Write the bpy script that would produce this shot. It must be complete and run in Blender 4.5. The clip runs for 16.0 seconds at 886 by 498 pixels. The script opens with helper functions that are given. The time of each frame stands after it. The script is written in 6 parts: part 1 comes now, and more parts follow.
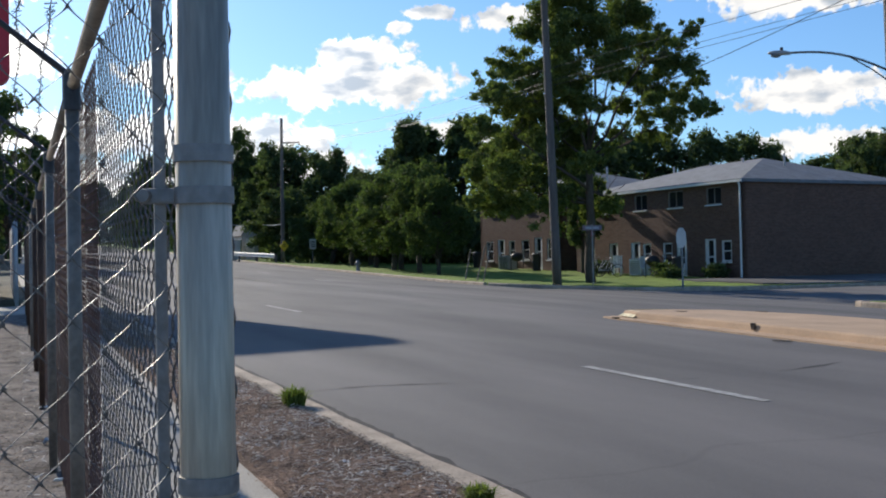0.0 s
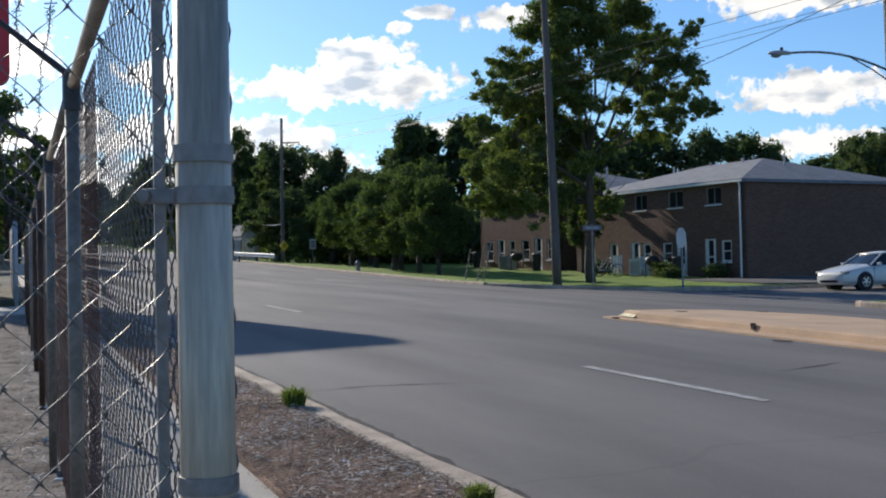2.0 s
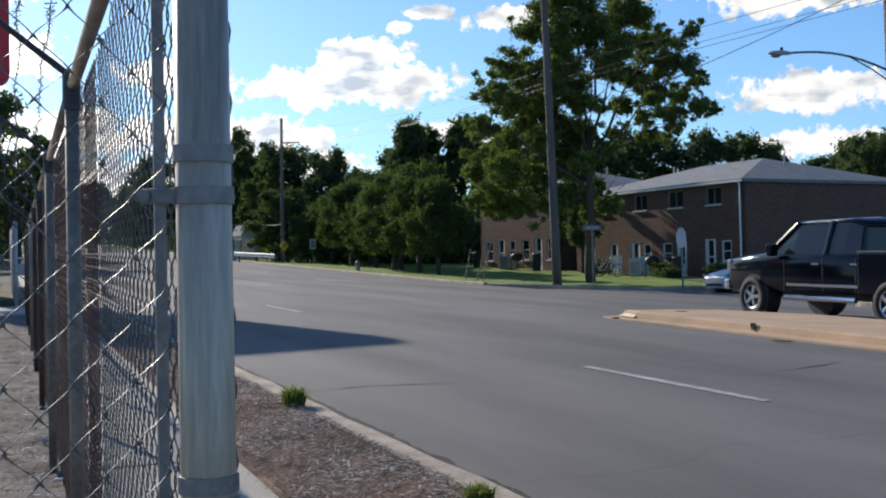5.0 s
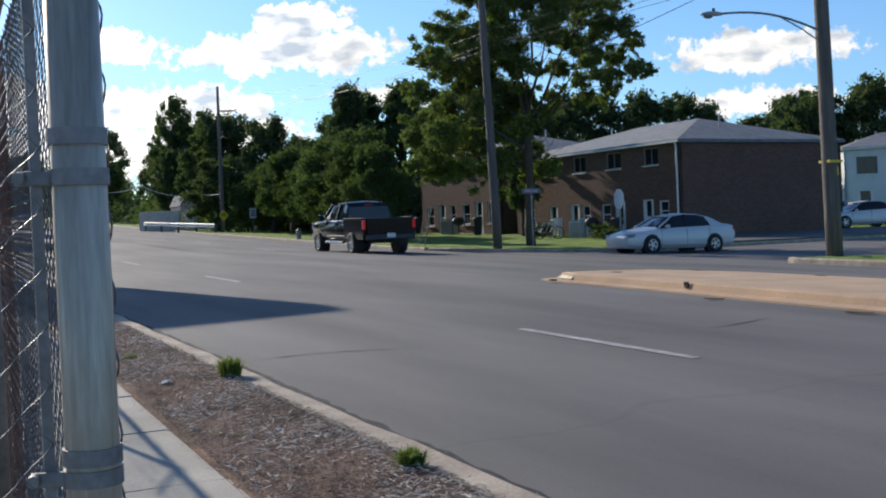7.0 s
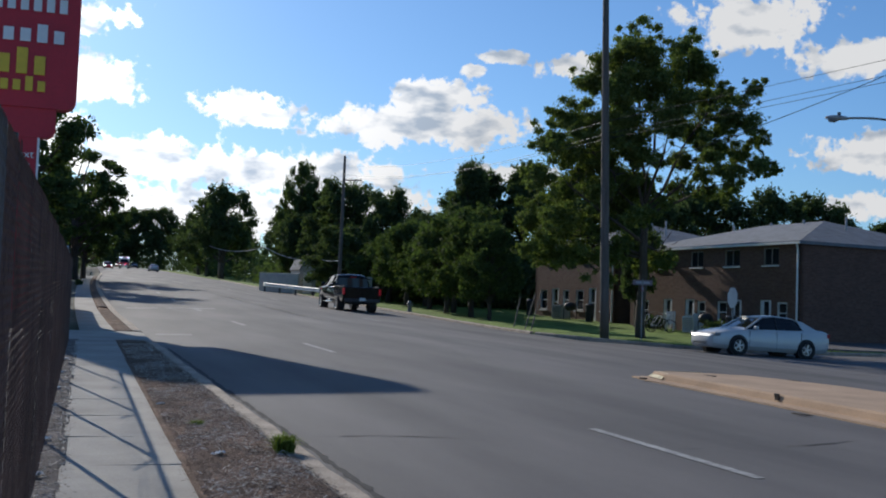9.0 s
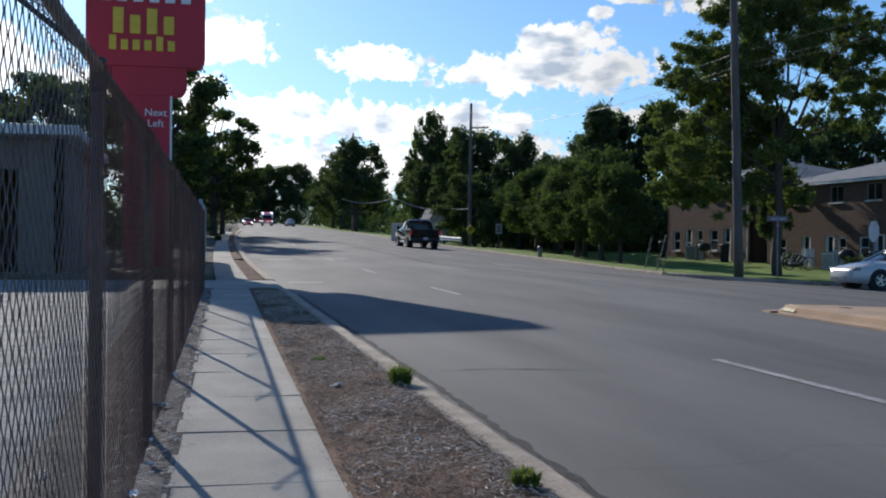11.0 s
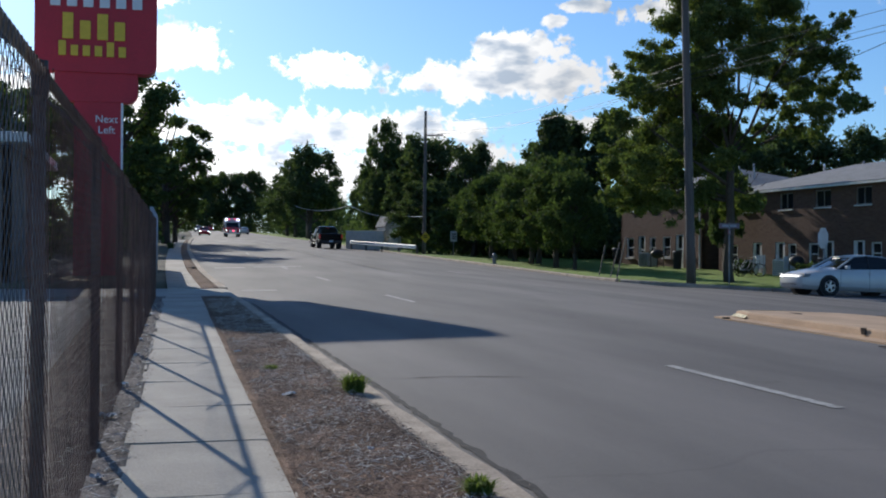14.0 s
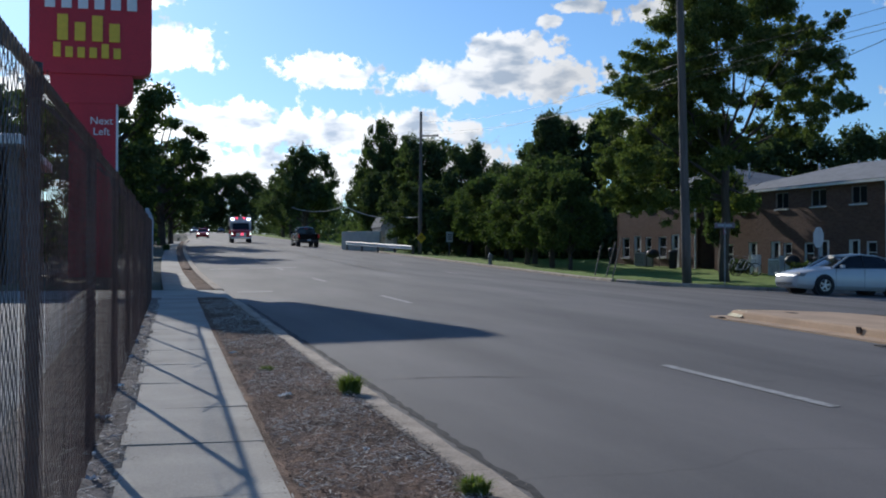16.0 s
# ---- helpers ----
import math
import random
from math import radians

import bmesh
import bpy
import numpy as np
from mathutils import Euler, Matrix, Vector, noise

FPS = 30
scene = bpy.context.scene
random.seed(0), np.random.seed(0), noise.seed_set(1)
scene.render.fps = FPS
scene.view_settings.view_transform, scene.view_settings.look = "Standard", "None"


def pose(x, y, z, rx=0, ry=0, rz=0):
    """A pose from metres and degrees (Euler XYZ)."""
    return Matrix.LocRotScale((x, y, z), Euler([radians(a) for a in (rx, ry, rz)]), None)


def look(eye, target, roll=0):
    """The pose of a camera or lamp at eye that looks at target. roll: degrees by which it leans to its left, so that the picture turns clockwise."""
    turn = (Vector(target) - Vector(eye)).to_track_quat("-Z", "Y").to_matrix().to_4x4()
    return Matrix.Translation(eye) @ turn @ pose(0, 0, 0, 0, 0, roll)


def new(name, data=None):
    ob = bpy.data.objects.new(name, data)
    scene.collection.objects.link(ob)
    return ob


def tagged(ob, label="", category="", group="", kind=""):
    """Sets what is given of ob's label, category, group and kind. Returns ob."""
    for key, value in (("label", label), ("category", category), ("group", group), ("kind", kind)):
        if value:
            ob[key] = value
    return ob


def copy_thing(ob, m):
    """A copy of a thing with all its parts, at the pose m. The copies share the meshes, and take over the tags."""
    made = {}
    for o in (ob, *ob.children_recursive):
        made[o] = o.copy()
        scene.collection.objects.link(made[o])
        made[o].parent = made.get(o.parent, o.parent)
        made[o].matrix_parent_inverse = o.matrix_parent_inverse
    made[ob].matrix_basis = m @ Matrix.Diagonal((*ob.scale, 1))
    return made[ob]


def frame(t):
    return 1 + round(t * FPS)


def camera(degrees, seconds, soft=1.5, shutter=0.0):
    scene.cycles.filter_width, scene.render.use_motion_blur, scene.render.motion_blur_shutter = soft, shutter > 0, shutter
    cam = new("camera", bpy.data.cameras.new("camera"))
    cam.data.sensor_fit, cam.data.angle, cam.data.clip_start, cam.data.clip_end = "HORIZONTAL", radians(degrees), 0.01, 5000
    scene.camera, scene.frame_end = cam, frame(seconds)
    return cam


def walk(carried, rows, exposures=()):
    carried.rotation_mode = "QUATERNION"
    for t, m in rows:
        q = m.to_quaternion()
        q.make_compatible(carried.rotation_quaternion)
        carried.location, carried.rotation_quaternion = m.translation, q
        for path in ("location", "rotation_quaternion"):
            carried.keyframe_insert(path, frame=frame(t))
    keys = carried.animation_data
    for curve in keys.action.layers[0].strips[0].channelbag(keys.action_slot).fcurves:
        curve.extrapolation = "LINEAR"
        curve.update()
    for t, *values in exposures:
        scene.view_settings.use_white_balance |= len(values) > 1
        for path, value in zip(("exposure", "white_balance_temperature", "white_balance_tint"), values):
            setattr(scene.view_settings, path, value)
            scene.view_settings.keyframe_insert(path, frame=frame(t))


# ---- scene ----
cam = camera(43.1, 16.0, soft=2.0)

PATH = [
    (0, (-0.527, 0.476, 1.456), (0.23, 2.326, 1.487), -1.2),
    (3.7, (-0.527, 0.476, 1.456), (0.23, 2.326, 1.487), -1.2),
    (5.8, (-0.527, 0.476, 1.456), (0.23, 2.326, 1.487), -1.2),
    (6, (-0.526, 0.442, 1.458), (0.23, 2.293, 1.486), -1.3),
    (6.2, (-0.517, 0.418, 1.463), (0.263, 2.259, 1.482), -1.5),
    (6.3, (-0.512, 0.405, 1.465), (0.286, 2.239, 1.474), -1.7),
    (6.4, (-0.508, 0.393, 1.468), (0.305, 2.221, 1.47), -1.8),
    (6.5, (-0.503, 0.381, 1.47), (0.32, 2.204, 1.472), -1.9),
    (6.7, (-0.491, 0.386, 1.467), (0.352, 2.199, 1.442), -2.1),
    (7, (-0.472, 0.393, 1.462), (0.377, 2.204, 1.428), -2.5),
    (7.2, (-0.47, 0.384, 1.463), (0.373, 2.197, 1.434), -2.6),
    (7.5, (-0.468, 0.37, 1.465), (0.314, 2.211, 1.452), -2.8),
    (7.8, (-0.455, 0.385, 1.466), (0.2, 2.274, 1.498), -2.5),
    (8, (-0.447, 0.395, 1.467), (0.227, 2.278, 1.487), -2.3),
    (8.1, (-0.433, 0.384, 1.475), (0.241, 2.267, 1.481), -2.5),
    (8.2, (-0.409, 0.365, 1.49), (0.255, 2.252, 1.49), -2.7),
    (8.3, (-0.369, 0.334, 1.513), (0.294, 2.221, 1.505), -2.9),
    (8.4, (-0.331, 0.304, 1.536), (0.34, 2.189, 1.528), -3.1),
    (8.5, (-0.288, 0.271, 1.561), (0.396, 2.151, 1.557), -3.3),
    (8.6, (-0.241, 0.264, 1.564), (0.452, 2.14, 1.576), -2.2),
    (8.7, (-0.195, 0.258, 1.567), (0.502, 2.132, 1.604), -1.1),
    (8.8, (-0.148, 0.251, 1.571), (0.54, 2.128, 1.631), -0.1),
    (8.9, (-0.102, 0.245, 1.574), (0.571, 2.126, 1.658), 1.0),
    (9, (-0.055, 0.238, 1.577), (0.596, 2.126, 1.682), 2.1),
    (9.1, (-0.02, 0.241, 1.552), (0.605, 2.138, 1.659), 3.2),
    (9.2, (0.015, 0.244, 1.526), (0.596, 2.155, 1.618), 4.2),
    (9.3, (0.049, 0.246, 1.501), (0.562, 2.178, 1.555), 3.8),
    (9.4, (0.084, 0.249, 1.475), (0.535, 2.197, 1.505), 2.9),
    (9.5, (0.119, 0.252, 1.45), (0.554, 2.205, 1.456), 2.1),
    (9.7, (0.125, 0.227, 1.449), (0.574, 2.176, 1.431), 1.3),
    (10, (0.133, 0.19, 1.447), (0.555, 2.145, 1.452), 0.1),
    (10.2, (0.134, 0.235, 1.432), (0.557, 2.19, 1.438), 0.6),
    (12.5, (0.139, 0.146, 1.446), (0.574, 2.098, 1.464), 0.0),
    (13, (0.15, 0.22, 1.432), (0.577, 2.174, 1.453), 0.1),
    (13.5, (0.149, 0.234, 1.434), (0.576, 2.188, 1.455), 0.1),
    (14, (0.159, 0.256, 1.432), (0.664, 2.191, 1.454), 0.3),
    (14.5, (0.156, 0.252, 1.43), (0.672, 2.184, 1.464), 0.1),
    (15, (0.155, 0.249, 1.433), (0.665, 2.183, 1.475), 0.0),
    (15.5, (0.157, 0.242, 1.431), (0.672, 2.174, 1.47), 0.1),
    (16, (0.161, 0.253, 1.432), (0.673, 2.186, 1.455), 0.1),
]
walk(cam, [(t, look(eye, target, roll)) for t, eye, target, roll in PATH],
     [(0, 0.38, 6700, 10), (7.0, 0.42, 6700, 10), (8.0, 0.38, 6650, 10), (8.6, 0.14, 6550, 10), (9.0, -0.10, 6350, 10), (9.5, -0.14, 6350, 10), (10.0, -0.02, 6350, 10), (12.5, 0.10, 6400, 10), (14.2, 0.08, 6400, 10), (15.4, -0.08, 6150, 10), (16, -0.08, 6150, 10)])

# ---- world, sun, sky ----
SUN_DIR = Vector((-0.1776, 0.8888, 0.4226)).normalized()
world = bpy.data.worlds.new("sky")
scene.world = world
world.use_nodes = True


def build_sky():
    nt = world.node_tree
    nt.nodes.clear()
    N, L = nt.nodes.new, nt.links.new
    out = N("ShaderNodeOutputWorld")
    sky = N("ShaderNodeTexSky")
    sky.sky_type = "NISHITA"
    sky.sun_disc = False
    sky.sun_elevation = math.asin(SUN_DIR.z)
    sky.sun_rotation = math.atan2(SUN_DIR.x, SUN_DIR.y) % (2 * math.pi)
    sky.air_density, sky.dust_density, sky.ozone_density = 1.0, 0.45, 3.0
    bg = N("ShaderNodeBackground")
    bg.inputs[1].default_value = 0.098
    tint = N("ShaderNodeMixRGB")
    tint.blend_type = "MULTIPLY"
    tint.inputs[0].default_value = 1.0
    tint.inputs[2].default_value = (0.66, 0.92, 1.20, 1)
    L(sky.outputs[0], tint.inputs[1])
    L(tint.outputs[0], bg.inputs[0])
    tc = N("ShaderNodeTexCoord")
    # clouds: azimuth from the road, elevation, half width, half height, in degrees
    clouds = [(17.9, 9.3, 6.6, 1.15), (18.4, 10.6, 2.6, 0.9), (21.7, 12.8, 1.3, 0.35), (26.1, 12.4, 2.6, 0.6),
              (41.0, 8.2, 4.6, 1.1), (40.5, 12.6, 4.5, 0.9), (8.9, 9.6, 2.3, 0.9), (0.8, 10.4, 3.0, 1.3), (3.8, 6.8, 6.0, 1.3),
              (11.5, 6.6, 5.4, 1.2), (22.3, 6.9, 2.5, 0.7), (34.5, 14.5, 3.4, 1.5), (41.4, 5.6, 4.0, 0.7), (-14.0, 9.0, 9.0, 2.0),
              (60.0, 9.0, 9.0, 2.0), (5.0, 4.2, 11.0, 1.6), (-3.5, 7.6, 6.0, 1.5), (14.0, 5.0, 5.0, 1.2), (-2.0, 13.5, 5.0, 1.2), (20.3, 12.1, 0.8, 0.3)]
    warp = N("ShaderNodeTexNoise")
    warp.inputs["Scale"].default_value = 34.0
    warp.inputs["Detail"].default_value = 9.0
    warp.inputs["Roughness"].default_value = 0.66
    L(tc.outputs["Generated"], warp.inputs["Vector"])
    last = None
    for az, el, w, h in clouds:
        a, e = radians(az), radians(el)
        c = Vector((math.sin(a) * math.cos(e), math.cos(a) * math.cos(e), math.sin(e)))
        r = Vector((math.cos(a), -math.sin(a), 0))
        u = r.cross(c)
        sub = N("ShaderNodeVectorMath")
        sub.operation = "SUBTRACT"
        L(tc.outputs["Generated"], sub.inputs[0])
        sub.inputs[1].default_value = c
        comb = N("ShaderNodeCombineXYZ")
        for i, v in enumerate((r / math.sin(radians(w)), u / math.sin(radians(h)), c * 4)):
            d = N("ShaderNodeVectorMath")
            d.operation = "DOT_PRODUCT"
            L(sub.outputs[0], d.inputs[0])
            d.inputs[1].default_value = v
            L(d.outputs["Value"], comb.inputs[i])
        ln = N("ShaderNodeVectorMath")
        ln.operation = "LENGTH"
        L(comb.outputs[0], ln.inputs[0])
        if last is None:
            last = ln.outputs["Value"]
        else:
            m = N("ShaderNodeMath")
            m.operation = "SMOOTH_MIN"
            m.inputs[2].default_value = 0.3
            L(last, m.inputs[0])
            L(ln.outputs["Value"], m.inputs[1])
            last = m.outputs[0]
    # density = 1.05 - distance + (noise - 0.5) * 1.9
    mad = N("ShaderNodeMath")
    mad.operation = "MULTIPLY_ADD"
    mad.inputs[1].default_value = 2.3
    mad.inputs[2].default_value = -0.73
    frill = N("ShaderNodeTexNoise")
    frill.inputs["Scale"].default_value = 120.0
    frill.inputs["Detail"].default_value = 6.0
    L(tc.outputs["Generated"], frill.inputs["Vector"])
    both = N("ShaderNodeMath")
    both.operation = "MULTIPLY_ADD"
    both.inputs[1].default_value = 0.55
    L(frill.outputs["Fac"], both.inputs[0])
    L(warp.outputs["Fac"], both.inputs[2])
    L(both.outputs[0], mad.inputs[0])
    den = N("ShaderNodeMath")
    den.operation = "SUBTRACT"
    L(mad.outputs[0], den.inputs[0])
    L(last, den.inputs[1])
    mask = N("ShaderNodeMapRange")
    mask.interpolation_type = "SMOOTHSTEP"
    mask.inputs["From Min"].default_value, mask.inputs["From Max"].default_value = 0.0, 0.32
    L(den.outputs[0], mask.inputs["Value"])
    shade = N("ShaderNodeTexNoise")
    shade.inputs["Scale"].default_value = 26.0
    shade.inputs["Detail"].default_value = 4.0
    mp = N("ShaderNodeMapping")
    mp.inputs["Location"].default_value = (3.1, 1.7, 0.4)
    mp.inputs["Scale"].default_value = (1, 1, 2.2)
    L(tc.outputs["Generated"], mp.inputs["Vector"])
    L(mp.outputs[0], shade.inputs["Vector"])
    ramp = N("ShaderNodeValToRGB")
    ramp.color_ramp.elements[0].position, ramp.color_ramp.elements[0].color = 0.50, (1.0, 1.0, 1.0, 1)
    ramp.color_ramp.elements[1].position, ramp.color_ramp.elements[1].color = 0.68, (0.46, 0.54, 0.65, 1)
    L(shade.outputs["Fac"], ramp.inputs[0])
    cl = N("ShaderNodeBackground")
    # clouds scatter more light towards the eye the nearer they stand to the sun
    near = N("ShaderNodeVectorMath")
    near.operation = "DOT_PRODUCT"
    near.inputs[1].default_value = SUN_DIR
    L(tc.outputs["Generated"], near.inputs[0])
    gain = N("ShaderNodeMapRange")
    gain.inputs["From Min"].default_value, gain.inputs["From Max"].default_value = 0.82, 0.97
    gain.inputs["To Min"].default_value, gain.inputs["To Max"].default_value = 0.78, 1.7
    L(near.outputs["Value"], gain.inputs["Value"])
    L(gain.outputs[0], cl.inputs[1])
    L(ramp.outputs[0], cl.inputs[0])
    mix = N("ShaderNodeMixShader")
    L(mask.outputs[0], mix.inputs[0])
    L(bg.outputs[0], mix.inputs[1])
    L(cl.outputs[0], mix.inputs[2])
    L(mix.outputs[0], out.inputs[0])


build_sky()
sun_data = bpy.data.lights.new("sun", "SUN")
sun_data.energy, sun_data.angle, sun_data.color = 4.0, radians(0.53), (1.0, 0.93, 0.82)
sun = new("sun", sun_data)
sun.matrix_world = look(SUN_DIR * 200, (0, 0, 0))


# ---- lie of the land: the road climbs away from the camera and bends a little to the right ----
def off(y):
    return 0.0002 * max(0.0, min(y, 150) - 15) ** 2 + max(0.0, y - 150) * 0.03


def gz(x, y):
    e = x - off(y)
    return (0.02 * max(min(y, 45), -60) + 0.031 * max(0.0, min(y, 330) - 45) + 0.02 * min(max(e, 1.9), 9)
            - 0.04 * min(max(e - 9, 0), 16))


# ---- materials ----
MATS = {}


def mat(name, color, rough=0.7, metal=0.0, var=0.15, scale=8.0, bump=0.1, fine=60.0, spec=0.5, color2=None, mapping=None, island=0.0, obj_random=0.0):
    """Principled material with colour variation at two scales and fine relief."""
    if name in MATS:
        return MATS[name]
    m = bpy.data.materials.new(name)
    m.use_nodes = True
    nt = m.node_tree
    N, L = nt.nodes.new, nt.links.new
    b = nt.nodes["Principled BSDF"]
    b.inputs["Roughness"].default_value = rough
    b.inputs["Metallic"].default_value = metal
    b.inputs["Specular IOR Level"].default_value = spec
    tc = N("ShaderNodeTexCoord")
    vec = tc.outputs["Object"]
    if mapping:
        mp = N("ShaderNodeMapping")
        mp.inputs["Scale"].default_value = mapping
        L(vec, mp.inputs[0])
        vec = mp.outputs[0]
    n1 = N("ShaderNodeTexNoise")
    n1.inputs["Scale"].default_value = scale
    n1.inputs["Detail"].default_value = 5
    n2 = N("ShaderNodeTexNoise")
    n2.inputs["Scale"].default_value = fine
    n2.inputs["Detail"].default_value = 3
    L(vec, n1.inputs["Vector"])
    L(vec, n2.inputs["Vector"])
    add = N("ShaderNodeMath")
    add.operation = "MULTIPLY_ADD"
    add.inputs[1].default_value = 0.4
    L(n2.outputs["Fac"], add.inputs[0])
    sc = N("ShaderNodeMath")
    sc.operation = "MULTIPLY"
    sc.inputs[1].default_value = 0.6
    L(n1.outputs["Fac"], sc.inputs[0])
    L(sc.outputs[0], add.inputs[2])
    fac = add.outputs[0]
    if island:
        g = N("ShaderNodeNewGeometry")
        ia = N("ShaderNodeMath")
        ia.operation = "MULTIPLY_ADD"
        ia.inputs[1].default_value = island
        L(g.outputs["Random Per Island"], ia.inputs[0])
        L(fac, ia.inputs[2])
        sb = N("ShaderNodeMath")
        sb.operation = "SUBTRACT"
        sb.inputs[1].default_value = island / 2
        L(ia.outputs[0], sb.inputs[0])
        fac = sb.outputs[0]
    if obj_random:
        g = N("ShaderNodeObjectInfo")
        ia = N("ShaderNodeMath")
        ia.operation = "MULTIPLY_ADD"
        ia.inputs[1].default_value = obj_random
        L(g.outputs["Random"], ia.inputs[0])
        L(fac, ia.inputs[2])
        sb = N("ShaderNodeMath")
        sb.operation = "SUBTRACT"
        sb.inputs[1].default_value = obj_random / 2
        L(ia.outputs[0], sb.inputs[0])
        fac = sb.outputs[0]
    rp = N("ShaderNodeValToRGB")
    lo = tuple(max(0, c * (1 - var * 1.6)) for c in color)
    hi = tuple(min(1, c * (1 + var * 1.6)) for c in (color2 or color))
    rp.color_ramp.elements[0].position, rp.color_ramp.elements[0].color = 0.3, (*lo, 1)
    rp.color_ramp.elements[1].position, rp.color_ramp.elements[1].color = 0.7, (*hi, 1)
    L(fac, rp.inputs[0])
    L(rp.outputs[0], b.inputs["Base Color"])
    if bump:
        bp = N("ShaderNodeBump")
        bp.inputs["Strength"].default_value = bump
        bp.inputs["Distance"].default_value = 0.02
        L(n2.outputs["Fac"], bp.inputs["Height"])
        L(bp.outputs[0], b.inputs["Normal"])
    MATS[name] = m
    return m


def leaf_mat(name, c1, c2):
    m = bpy.data.materials.new(name)
    m.use_nodes = True
    nt = m.node_tree
    N, L = nt.nodes.new, nt.links.new
    b = nt.nodes["Principled BSDF"]
    b.inputs["Roughness"].default_value = 0.8
    b.inputs["Specular IOR Level"].default_value = 0.15
    g = N("ShaderNodeNewGeometry")
    rp = N("ShaderNodeValToRGB")
    rp.color_ramp.elements[0].color, rp.color_ramp.elements[1].color = (*c1, 1), (*c2, 1)
    L(g.outputs["Random Per Island"], rp.inputs[0])
    L(rp.outputs[0], b.inputs["Base Color"])
    tr = N("ShaderNodeBsdfTranslucent")
    br = N("ShaderNodeMixRGB")
    br.blend_type = "MULTIPLY"
    br.inputs[0].default_value = 1
    br.inputs[2].default_value = (1.0, 1.18, 0.55, 1)
    L(rp.outputs[0], br.inputs[1])
    L(br.outputs[0], tr.inputs[0])
    mx = N("ShaderNodeMixShader")
    mx.inputs[0].default_value = 0.42
    L(b.outputs[0], mx.inputs[1])
    L(tr.outputs[0], mx.inputs[2])
    L(mx.outputs[0], nt.nodes["Material Output"].inputs[0])
    return m


def glow_mat(name, color, strength):
    m = bpy.data.materials.new(name)
    m.use_nodes = True
    b = m.node_tree.nodes["Principled BSDF"]
    b.inputs["Base Color"].default_value = (*color, 1)
    b.inputs["Emission Color"].default_value = (*color, 1)
    b.inputs["Emission Strength"].default_value = strength
    return m


def glass_mat(name, color, rough=0.05):
    """Dark window glass: a glossy coat over a dim interior."""
    m = bpy.data.materials.new(name)
    m.use_nodes = True
    b = m.node_tree.nodes["Principled BSDF"]
    b.inputs["Base Color"].default_value = (*color, 1)
    b.inputs["Roughness"].default_value = rough
    b.inputs["Specular IOR Level"].default_value = 0.4
    return m


def brick_mat(name, c1, c2, mortar):
    m = bpy.data.materials.new(name)
    m.use_nodes = True
    nt = m.node_tree
    N, L = nt.nodes.new, nt.links.new
    b = nt.nodes["Principled BSDF"]
    b.inputs["Roughness"].default_value = 0.9
    tc = N("ShaderNodeTexCoord")
    sp = N("ShaderNodeSeparateXYZ")
    L(tc.outputs["Object"], sp.inputs[0])
    ad = N("ShaderNodeMath")
    L(sp.outputs[0], ad.inputs[0])
    L(sp.outputs[1], ad.inputs[1])
    cb = N("ShaderNodeCombineXYZ")
    L(ad.outputs[0], cb.inputs[0])
    L(sp.outputs[2], cb.inputs[1])
    br = N("ShaderNodeTexBrick")
    br.inputs["Color1"].default_value, br.inputs["Color2"].default_value, br.inputs["Mortar"].default_value = (*c1, 1), (*c2, 1), (*mortar, 1)
    br.inputs["Scale"].default_value = 1
    br.inputs["Mortar Size"].default_value = 0.006
    br.inputs["Brick Width"].default_value = 0.21
    br.inputs["Row Height"].default_value = 0.075
    L(cb.outputs[0], br.inputs["Vector"])
    n = N("ShaderNodeTexNoise")
    n.inputs["Scale"].default_value = 0.9
    n.inputs["Detail"].default_value = 6
    L(tc.outputs["Object"], n.inputs["Vector"])
    mx = N("ShaderNodeMixRGB")
    mx.blend_type = "MULTIPLY"
    mx.inputs[0].default_value = 0.35
    L(br.outputs["Color"], mx.inputs[1])
    L(n.outputs["Fac"], mx.inputs[2])
    L(mx.outputs[0], b.inputs["Base Color"])
    bp = N("ShaderNodeBump")
    bp.inputs["Strength"].default_value = 0.4
    bp.inputs["Distance"].default_value = 0.01
    bp.invert = True
    L(br.outputs["Fac"], bp.inputs["Height"])
    L(bp.outputs[0], b.inputs["Normal"])
    return m


